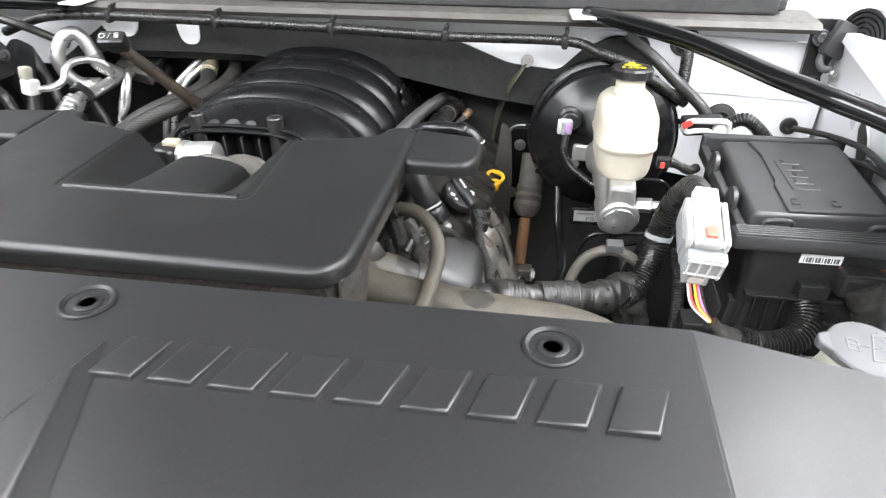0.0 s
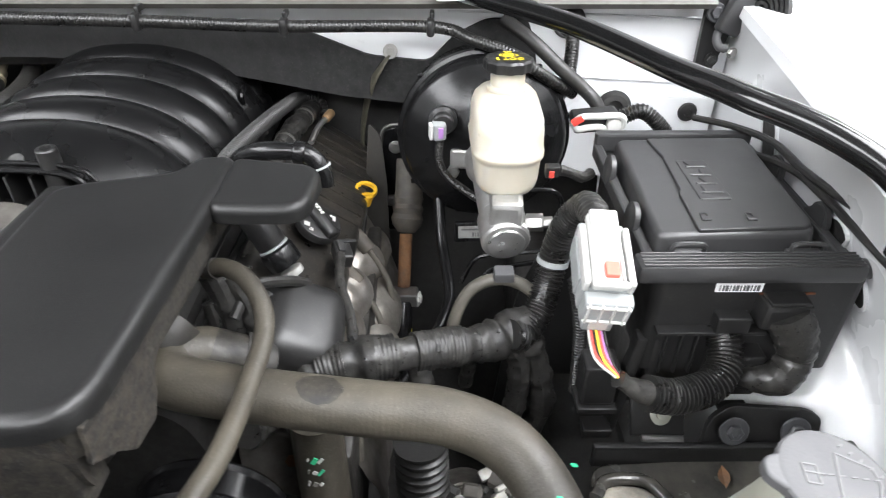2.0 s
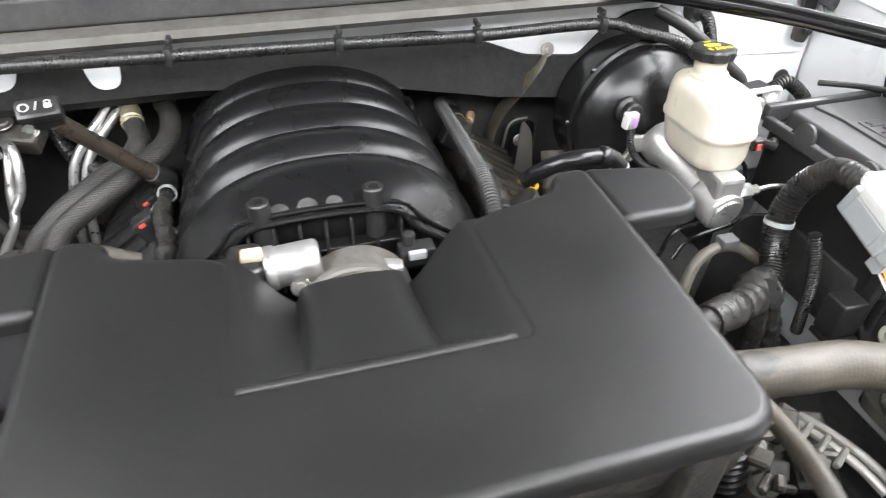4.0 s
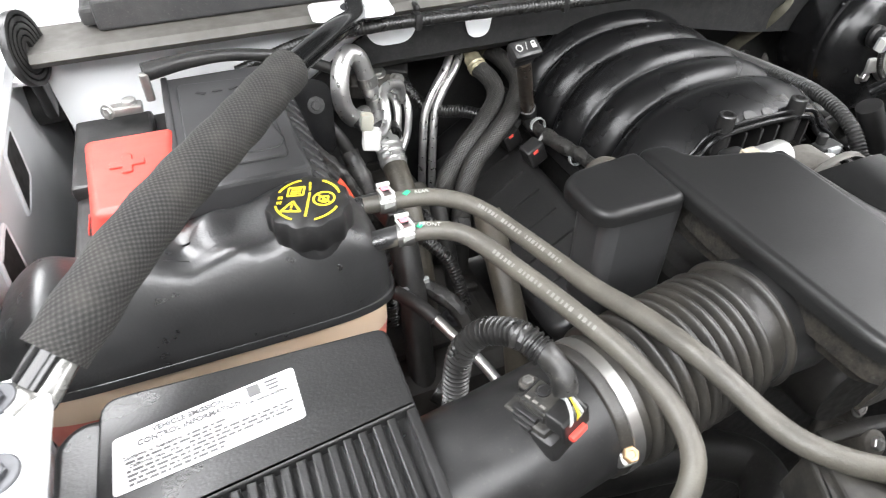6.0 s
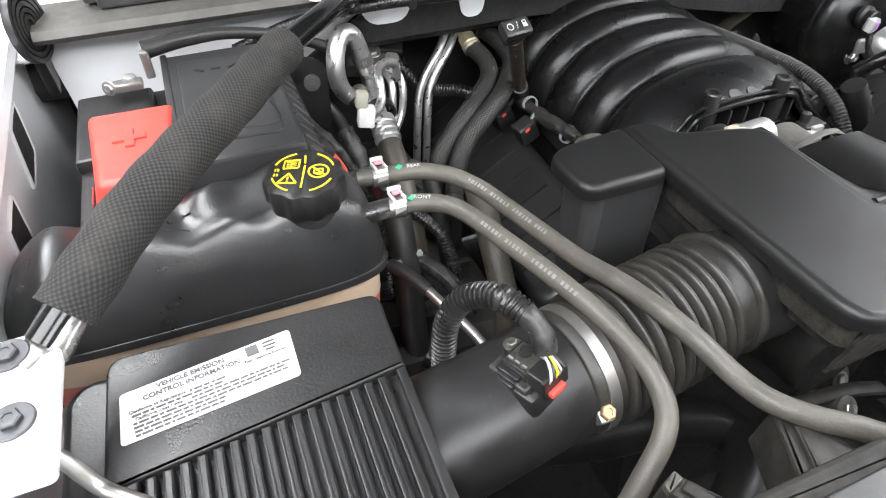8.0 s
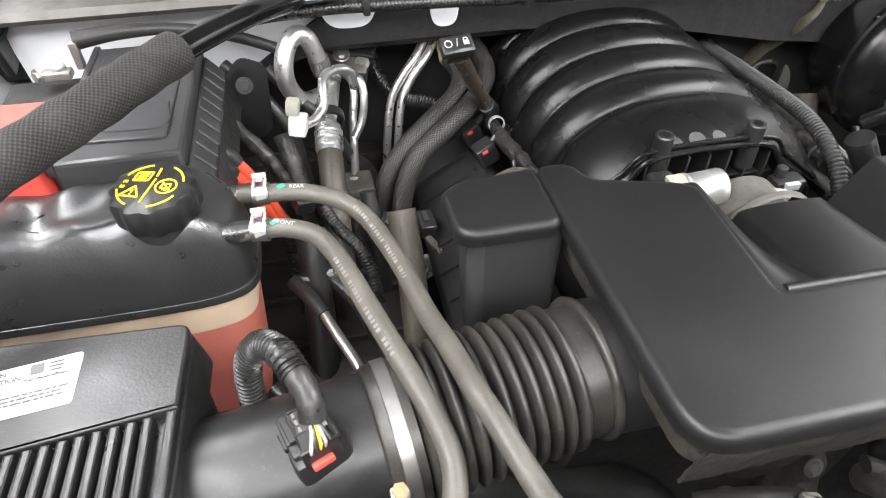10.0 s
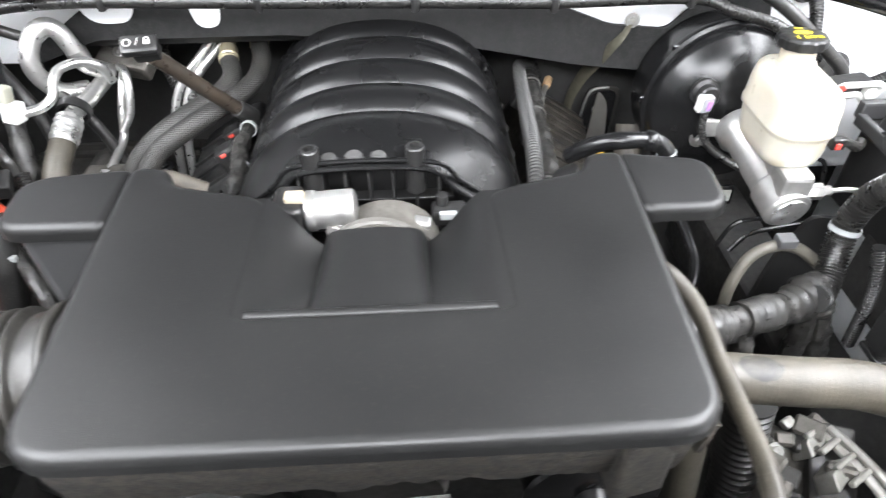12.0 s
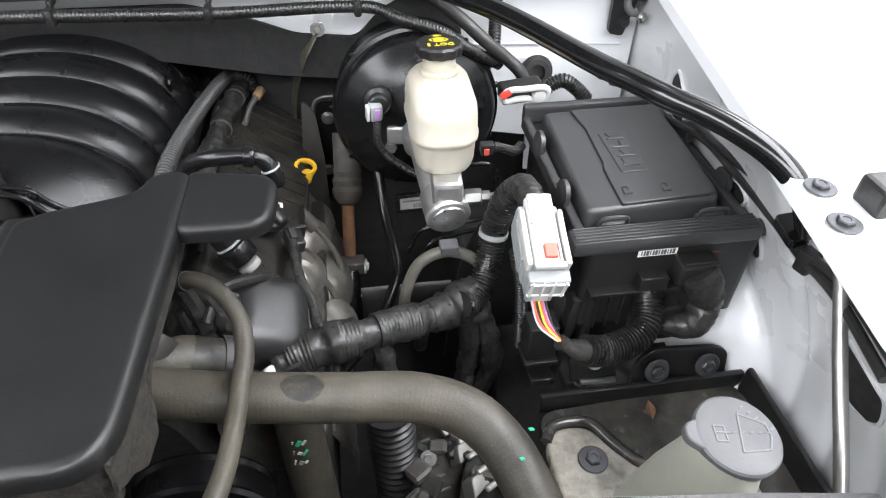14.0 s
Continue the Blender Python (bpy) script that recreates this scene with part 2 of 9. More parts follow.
def prism(bm, poly, z0, z1, bev=0.0, seg=3, m=None, taper=0.0):
    """An outline raised from z0 to z1, with a rounded upper edge."""
    m = m or Matrix()
    k = len(poly)
    cx, cy = sum(p[0] for p in poly) / k, sum(p[1] for p in poly) / k
    turn = 1 if sum(poly[i - 1][0] * poly[i][1] - poly[i][0] * poly[i - 1][1] for i in range(k)) > 0 else -1
    inward = []
    for i in range(k):
        p = V(poly[i])
        a, b = p - V(poly[i - 1]), V(poly[(i + 1) % k]) - p
        a, b = (a.normalized() if a.length > 1e-9 else b.normalized()), (b.normalized() if b.length > 1e-9 else a.normalized())
        na, nb = V((-a.y, a.x)) * turn, V((-b.y, b.x)) * turn
        mid = (na + nb).normalized() if (na + nb).length > 1e-6 else na
        inward.append(mid / max(0.5, mid.dot(na)))
    rings = [[bm.verts.new(m @ V((cx + (x - cx) * (1 + taper), cy + (y - cy) * (1 + taper), z0))) for x, y in poly]]
    steps = seg + 1 if bev else 1
    for j in range(steps):
        q = math.pi / 2 * j / max(1, seg)
        inset, drop = (bev * (1 - math.cos(q)), bev * (1 - math.sin(q))) if bev else (0, 0)
        rings.append([bm.verts.new(m @ V((x + n.x * inset, y + n.y * inset, z1 - drop))) for (x, y), n in zip(poly, inward)])
    if bev:
        rings.append([bm.verts.new(m @ V((x + n.x * (bev + 0.0006), y + n.y * (bev + 0.0006), z1))) for (x, y), n in zip(poly, inward)])
    caps = [bm.faces.new(rings[-1]), bm.faces.new(rings[0][::-1])]
    bm.normal_update()
    bmesh.ops.triangulate(bm, faces=caps, ngon_method="EAR_CLIP")
    for lo, hi in zip(rings, rings[1:]):
        for i in range(k):
            bm.faces.new((lo[i], lo[(i + 1) % k], hi[(i + 1) % k], hi[i]))
    return bm


def axis(p, d):
    """A pose at p whose z axis points along d."""
    return Matrix.Translation(p) @ V(d).to_track_quat("Z", "Y").to_matrix().to_4x4()


def lathe(bm, prof, m, n=28, wave=None):
    """Turns (radius, height) pairs round the local z axis; wave = (count, depth) scallops the rim."""
    rings = []
    for r, h in prof:
        if r < 1e-6:
            rings.append([bm.verts.new(m @ V((0, 0, h)))])
        else:
            ring = []
            for i in range(n):
                a = 2 * math.pi * i / n
                rr = r * (1 + (wave[1] * math.cos(a * wave[0]) if wave else 0))
                ring.append(bm.verts.new(m @ V((rr * math.cos(a), rr * math.sin(a), h))))
            rings.append(ring)
    for a, b in zip(rings, rings[1:]):
        for i in range(n):
            j = (i + 1) % n
            if len(a) == 1 and len(b) == 1:
                break
            if len(a) == 1:
                bm.faces.new((a[0], b[i], b[j]))
            elif len(b) == 1:
                bm.faces.new((a[i], a[j], b[0]))
            else:
                bm.faces.new((a[i], a[j], b[j], b[i]))
    return bm


def cyl(bm, p0, p1, r, n=22, bev=0.0015, r1=None):
    p0, p1 = V(p0), V(p1)
    h = (p1 - p0).length
    r1 = r if r1 is None else r1
    bev = min(bev, h * 0.3, r * 0.4, r1 * 0.4)
    return lathe(bm, [(0, 0), (r - bev, 0), (r - bev * 0.3, bev * 0.3), (r, bev), (r1, h - bev), (r1 - bev * 0.3, h - bev * 0.3), (r1 - bev, h), (0, h)], axis(p0, p1 - p0), n)


def spline(pts, step):
    """Points along a smooth line through pts, about step apart."""
    pts = [V(p) for p in pts]
    if len(pts) == 2:
        pts = [pts[0], (pts[0] + pts[1]) / 2, pts[1]]
    full = [pts[0] * 2 - pts[1]] + pts + [pts[-1] * 2 - pts[-2]]
    dense = []
    for i in range(1, len(full) - 2):
        a, b, c, d = full[i - 1:i + 3]
        k = max(4, int((c - b).length / min(0.002, step / 3)))
        for j in range(k):
            t = j / k
            dense.append(0.5 * (2 * b + (c - a) * t + (2 * a - 5 * b + 4 * c - d) * t * t + (3 * b - a - 3 * c + d) * t ** 3))
    dense.append(pts[-1])
    run = [0.0]
    for a, b in zip(dense, dense[1:]):
        run.append(run[-1] + (b - a).length)
    k = max(2, round(run[-1] / step))
    out, i = [], 0
    for j in range(k + 1):
        want = run[-1] * j / k
        while i < len(run) - 2 and run[i + 1] < want:
            i += 1
        w = (want - run[i]) / max(1e-9, run[i + 1] - run[i])
        out.append(dense[i].lerp(dense[i + 1], min(1, max(0, w))))
    return out


def tube(bm, pts, r, n=12, step=0.006, ribs=None, flat=1.0, wobble=0.0):
    """A hose along pts. r: one radius, or a function of 0..1 along it. ribs = (pitch, depth). flat: height over width."""
    if ribs:
        step = ribs[0] / 4
    line = spline(pts, step)
    k = len(line)
    up = V((0, 0, 1))
    t0 = (line[1] - line[0]).normalized()
    side = t0.cross(up)
    if side.length < 0.1:
        side = t0.cross(V((0, 1, 0)))
    side.normalize()
    rings, run = [], 0.0
    for i, p in enumerate(line):
        t = (line[min(i + 1, k - 1)] - line[max(i - 1, 0)]).normalized()
        side = (side - t * side.dot(t)).normalized()
        other = t.cross(side)
        rad = r(i / (k - 1)) if callable(r) else r
        if ribs:
            rad *= 1 + ribs[1] * (1 if i % 4 in (0, 1) else -1)
        if wobble:
            rad *= 1 + wobble * noise.noise(p * 70)
        ring = [side * rad * math.cos(a) + other * rad * flat * math.sin(a) for a in (2 * math.pi * q / n for q in range(n))]
        if wobble:
            ring = [o * (1 + 0.28 * wobble ** 0.5 * noise.noise((p + o) * 150)) for o in ring]
        rings.append([bm.verts.new(p + o) for o in ring])
    uv = bm.loops.layers.uv.verify()
    for q, (a, b) in enumerate(zip(rings, rings[1:])):
        run += (line[q + 1] - line[q]).length
        back = run - (line[q + 1] - line[q]).length
        for i in range(n):
            fc = bm.faces.new((a[i], a[(i + 1) % n], b[(i + 1) % n], b[i]))
            for loop, at in zip(fc.loops, ((i / n, back), ((i + 1) / n, back), ((i + 1) / n, run), (i / n, run))):
                loop[uv].uv = at
    bm.faces.new(rings[0][::-1])
    bm.faces.new(rings[-1])
    return bm


def bolt(parent, p, d, r, mat=None, washer=1.7, name="bolt", h=0.7):
    mat = mat or M_BOLT
    bm = bmesh.new()
    m = axis(p, d)
    if washer:
        lathe(bm, [(0, 0), (r * washer, 0), (r * washer, r * 0.12), (r * washer * 0.93, r * 0.2), (0, r * 0.2)], m, 24)
    lathe(bm, [(r, 0), (r, r * h * 0.8), (r * 0.85, r * h), (r * 0.5, r * h), (r * 0.45, r * h * 0.85), (0, r * h * 0.85)], m, 6)
    return part(name, bm, mat, parent, sharp=25)


def grid_sheet(bm, fn, nu, nv):
    """A sheet through fn(u, v), u and v from 0 to 1."""
    vs = [[bm.verts.new(fn(i / nu, j / nv)) for j in range(nv + 1)] for i in range(nu + 1)]
    for i in range(nu):
        for j in range(nv):
            bm.faces.new((vs[i][j], vs[i + 1][j], vs[i + 1][j + 1], vs[i][j + 1]))
    return bm


def thicken(bm, d):
    bmesh.ops.recalc_face_normals(bm, faces=bm.faces)
    bmesh.ops.solidify(bm, geom=list(bm.faces), thickness=d)
    return bm


def lettering(body, size, m, mat, parent, name="lettering", depth=0.0003, label="", weight=0.0):
    cu = bpy.data.curves.new(name, "FONT")
    cu.body, cu.size, cu.extrude, cu.align_x, cu.align_y, cu.resolution_u = body, size, depth, "CENTER", "CENTER", 3
    cu.offset = weight * size
    tmp = new(name, cu)
    bpy.context.view_layer.update()
    me = bpy.data.meshes.new_from_object(tmp.evaluated_get(bpy.context.evaluated_depsgraph_get()))
    bpy.data.objects.remove(tmp)
    me.transform(m)
    bm = bmesh.new()
    bm.from_mesh(me)
    bpy.data.meshes.remove(me)
    return part(name, bm, mat, parent, label)


# ---- the hall: unseen, assumed round the bay to hold and bounce the light ----
def slab(name, c, s, mat, label, category, bev=0.0):
    return solo(name, box(bmesh.new(), c, s, bev), mat, label, category, kind="structure")


slab("floor", (0, 0, -0.05), (9.0, 9.0, 0.1), M_GROUND, "pale grey concrete workshop floor", "floor")
slab("wall_north", (0, 4.6, 1.7), (9.0, 0.2, 3.4), M_WALL, "unseen plain white wall closing the hall", "wall")
slab("wall_south", (0, -4.6, 1.7), (9.0, 0.2, 3.4), M_WALL, "unseen plain white wall closing the hall", "wall")
slab("wall_east", (3.3, 0, 1.7), (0.2, 9.4, 3.4), M_WALL, "unseen plain white wall closing the hall", "wall")
# Unseen wall, kept dark so the air box top reflects less.
slab("wall_west", (-3.3, 0, 1.7), (0.2, 9.4, 3.4), M_WALL_GREY, "unseen plain grey wall, dark to dim reflections", "wall")
slab("ceiling", (0, 0, ROOF + 0.05), (9.4, 9.4, 0.1), M_CEILING, "unseen plain grey ceiling, assumed", "ceiling")
# Glowing fittings added at the assumed lamps.
for lx, ly, lsx, lsy, power in LAMPS:
    fitting = thing("assumed_ceiling_light", "assumed ceiling light with a glowing diffuser, out of view", "ceiling light", (lx, ly, ROOF), "ceiling lights")
    part("frame", box(bmesh.new(), (lx, ly, ROOF - 0.035), (lsx + 0.06, lsy + 0.06, 0.066), 0.006), M_WALL, fitting)
    part("diffuser", box(bmesh.new(), (lx, ly, ROOF - 0.074), (lsx, lsy, 0.012), 0.003), M_DIFFUSER, fitting)

# ---- the body round the bay ----
CX = 0.033


def fender(side):
    """White outer wing with its inner flange, a shallow groove and a turned-down outer side."""
    def place(u, v):
        y = 0.30 + 0.95 * v
        inner = 0.717 + 0.16 * (max(y, 0.40) - 0.497) if side > 0 else 0.712 + 0.04 * v
        prof = [(0.0, -0.012), (0.003, 0.0), (0.06, 0.001), (0.075, -0.010), (0.095, -0.012), (0.11, 0.004), (0.2, 0.012), (0.28, -0.012), (0.325, -0.07), (0.335, -0.5), (0.34, -1.27)]
        q = u * (len(prof) - 1)
        i = min(int(q), len(prof) - 2)
        a, b, w = prof[i], prof[i + 1], q - int(q) if q < len(prof) - 1 else 1
        return V((CX + side * (inner - (CX if side > 0 else -CX) + a[0] * (1 - w) + b[0] * w), y, 1.279 + a[1] * (1 - w) + b[1] * w))
    bm = grid_sheet(bmesh.new(), place, 20, 24)
    thicken(bm, 0.0012)
    return solo("fender_right" if side > 0 else "fender_left", bm, M_WHITE, "white painted fender top beside the engine bay", "fender", kind="structure", sharp=50)


FENDER_R, FENDER_L = fender(1), fender(-1)


def panel_point(side, y, z):
    """A point of the pressed inner panel at the given height and length."""
    u = (z - 0.70) / 0.575
    edge = 0.722 + 0.16 * (max(y, 0.40) - 0.497)
    w = max(0.0, (u - 0.55) / 0.45) ** 1.5
    x = 0.835 * (1 - w) + edge * w
    bulge = max(0, 1 - ((y - 0.80) / 0.26) ** 2 - ((z - 0.86) / 0.235) ** 2)
    x -= 0.11 * (1 - (1 - bulge) ** 2.4)
    fade = min(1.0, max(0.0, (u - 0.15) / 0.2)) * (1 - min(1.0, bulge * 20))
    for q in (0.475, 0.535, 0.60):
        x += 0.008 * fade * math.exp(-((y - q + 0.10 * (1 - u)) / 0.011) ** 2)
    if side < 0:
        x = 0.79 - 0.02 * u
    return V((side * x + (CX if side < 0 else 0) * 0.6, y, z))


def inner_panel(side):
    """The wheel-house side of the bay: a pressed panel with a bulge and vertical swages."""
    bm = grid_sheet(bmesh.new(), lambda u, v: panel_point(side, 0.30 + v, 0.70 + 0.575 * u), *((90, 230) if side > 0 else (30, 60)))
    thicken(bm, 0.0015)
    return solo("inner_fender_right" if side > 0 else "inner_fender_left", bm, M_WHITE if side > 0 else M_WHITE_DULL, "pale grey pressed inner fender panel", "inner fender", kind="structure", sharp=60)


WELL_R, WELL_L = inner_panel(1), inner_panel(-1)


def opening_shade(poly, side):
    """Dark sheet following the pressed panel, for an opening's shade, with a turned rim."""
    out = rounded(poly, 0.01)
    cy, cz = sum(p[0] for p in out) / len(out), sum(p[1] for p in out) / len(out)
    bm = bmesh.new()
    rings = []
    for k in (1.0, 0.7, 0.4, 0.1):
        rings.append([bm.verts.new(panel_point(side, cy + (y - cy) * k, cz + (z - cz) * k) - V((side * 0.004, 0, 0))) for y, z in out])
    for ra, rb in zip(rings, rings[1:]):
        for i in range(len(out)):
            j = (i + 1) % len(out)
            bm.faces.new((ra[i], ra[j], rb[j], rb[i]))
    bm.faces.new(rings[-1])
    hole = part("opening_shade", bm, M_BLACK_MATT, WELL_R if side > 0 else WELL_L, "dark sheet on the panel, for the shade in an opening")
    rim = [panel_point(side, y, z) - V((side * 0.003, 0, 0)) for y, z in out[::3]]
    part("rim", tube(bmesh.new(), rim + rim[:1], 0.0022, 6, 0.006), M_WHITE_DULL, hole)


# The panel stays whole; the darkness of each hole is in the sheet's colour.
opening_shade([(0.672, 1.108), (0.675, 1.129), (0.658, 1.150), (0.652, 1.146), (0.645, 1.123), (0.652, 1.104)], 1)
opening_shade([(0.728, 1.135), (0.730, 1.165), (0.695, 1.178), (0.680, 1.168), (0.697, 1.145)], 1)
opening_shade([(0.514, 1.135), (0.514, 1.166), (0.488, 1.176), (0.452, 1.140), (0.452, 1.100), (0.488, 1.088), (0.516, 1.098)], 1)
opening_shade([(0.86, 1.14), (0.90, 1.14), (0.905, 1.19), (0.88, 1.215), (0.86, 1.19)], 1)
for yy, zz, hh in ((0.93, 1.215, 0.035), (0.80, 1.175, 0.05), (0.72, 1.12, 0.045)):
    opening_shade([(yy - 0.03, zz - hh), (yy + 0.028, zz - hh * 0.6), (yy + 0.03, zz + hh), (yy - 0.02, zz + hh * 0.8)], -1)

# the skirt under the cowl, the cowl lip and the plastic cowl
def cowl_skirt():
    bm = bmesh.new()
    prism(bm, [(-0.715, 1.176), (-0.44, 1.170), (-0.38, 1.215), (0.20, 1.20), (0.33, 1.19), (0.50, 1.15), (0.665, 1.15), (0.675, 0.95), (0.82, 0.95), (0.82, 1.285), (-0.725, 1.285)], 0, 0.004,
          m=Matrix(((1, 0, 0, 0), (0, 0, 1, 1.068), (0, 1, 0, 0), (0, 0, 0, 1))))
    return solo("cowl_skirt", bm, M_WHITE, "white painted panel under the cowl", "cowl panel", kind="structure")


skirt_panel = cowl_skirt()
part("stepped_panel", prism(bmesh.new(), rounded([(0.585, 1.04), (0.805, 1.00), (0.805, 1.146), (0.60, 1.158)], 0.006), 1.0, 1.008, 0.002, m=Matrix(((1, 0, 0, 0), (0, 0, 1, 0.057), (0, 1, 0, 0), (0, 0, 0, 1)))), M_WHITE, skirt_panel)
part("seam_bead", tube(bmesh.new(), [(0.55, 1.0665, 1.176), (0.68, 1.0665, 1.171), (0.80, 1.0665, 1.164)], 0.0018, 8, 0.02), M_WHITE_DULL, skirt_panel)
part("seam_bead", tube(bmesh.new(), [(0.44, 1.0665, 1.262), (0.62, 1.0665, 1.258), (0.80, 1.0665, 1.252)], 0.0015, 8, 0.02), M_WHITE_DULL, skirt_panel)
plug = part("hole_plug", lathe(bmesh.new(), [(0, 0.003), (0.005, 0.003), (0.006, 0.006), (0.012, 0.005), (0.0135, 0.002), (0.0135, 0)], axis((0.779, 1.0565, 1.127), (0, -1, 0.1)), 24), M_RUBBER, skirt_panel, "black rubber hole plug")


def cowl_lip():
    def place(u, v):
        prof = [(1.072, 1.277), (1.024, 1.276), (1.018, 1.283), (1.026, 1.290), (1.05, 1.291), (1.10, 1.292)]
        q = u * 5
        i = min(int(q), 4)
        w = q - i
        return V((-0.72 + 1.49 * v, prof[i][0] * (1 - w) + prof[i + 1][0] * w, prof[i][1] * (1 - w) + prof[i + 1][1] * w))
    return solo("cowl_lip", thicken(grid_sheet(bmesh.new(), place, 10, 60), 0.001), M_SEAL, "dull grey metal flange along the cowl", "cowl flange", kind="structure")


cowl_lip()
cowl = thing("cowl_panel", "dark grey plastic windscreen cowl with a raised lip", "cowl", (CX, 1.2, 1.30), kind="structure")
part("tray", box(bmesh.new(), (CX, 1.22, 1.305), (1.40, 0.30, 0.02), 0.005), M_COWL, cowl)
part("front_lip", box(bmesh.new(), (CX, 1.065, 1.309), (1.37, 0.014, 0.034), 0.004), M_COWL, cowl)
part("seal_strip", tube(bmesh.new(), [(-0.65, 1.10, 1.325), (0, 1.095, 1.326), (0.71, 1.10, 1.325)], 0.009, 10, 0.03), M_RUBBER, cowl)
part("grille", box(bmesh.new(), (CX + 0.35, 1.16, 1.318), (0.55, 0.08, 0.006), 0.002), M_BLACK_MATT, cowl)

# firewall with its insulation: it runs back under the cowl, then down
def firewall():
    def place(u, v):
        x = -0.76 + 1.60 * v
        near = min(1.0, max(0.0, (x - 0.16) / 0.06))
        deep = 1.25 - 0.105 * near
        prof = [(1.085, 1.235), (1.080, 1.205), (1.09, 1.19), (1.20 - 0.07 * near, 1.165), (deep, 1.12), (deep + 0.01, 1.0), (deep + 0.01, 0.62)]
        q = u * 6
        i = min(int(q), 5)
        w = q - i
        y, z = prof[i][0] * (1 - w) + prof[i + 1][0] * w, prof[i][1] * (1 - w) + prof[i + 1][1] * w
        return V((x, y + 0.004 * noise.noise(V((x * 6, z * 9, 0))), z))
    return solo("firewall", thicken(grid_sheet(bmesh.new(), place, 24, 64), 0.006), M_FIREWALL, "black sound-deadened firewall behind the engine", "firewall", kind="structure", sharp=60)


firewall()
mat_board = part("insulation_apron", prism(bmesh.new(), rounded(
    [(-0.46, 1.165), (-0.46, 1.178), (-0.345, 1.252), (0.20, 1.252), (0.262, 1.236), (0.335, 1.207), (0.415, 1.199), (0.45, 1.235), (0.49, 1.255), (0.545, 1.255), (0.56, 1.20), (0.555, 1.12), (0.30, 1.15), (0.1, 1.19), (-0.1, 1.205), (-0.35, 1.205)], 0.012), 0, 0.006,
    m=Matrix(((1, 0, 0, 0), (0, 0, -1, 1.062), (0, 1, 0, 0), (0, 0, 0, 1)))), M_INSUL, None)
tagged(mat_board, "black insulation apron hung below the cowl", "insulation", kind="structure")


def apron_gap(x, w, h):
    m = Matrix(((1, 0, 0, x), (0, 0, -1, 1.0553), (0, 1, 0, 1.252), (0, 0, 0, 1)))
    return part("gap", prism(bmesh.new(), rounded([(-w, 0.012), (w, 0.012), (w * 0.7, -h), (-w * 0.6, -h)], h * 0.9), 0, 0.002, m=m), M_WHITE, mat_board, "white panel showing through the gap")


apron_gap(-0.322, 0.040, 0.024)
apron_gap(-0.199, 0.023, 0.033)

slab("bay_floor", (0.04, 0.6, 0.6), (1.75, 1.5, 0.02), M_BLACK_MATT, "dark underside tray below the engine", "tray")
slab("front_closing_panel", (0.03, -0.16, 0.635), (1.6, 0.02, 1.266), M_BLACK_MATT, "dark panel behind the grille", "panel")


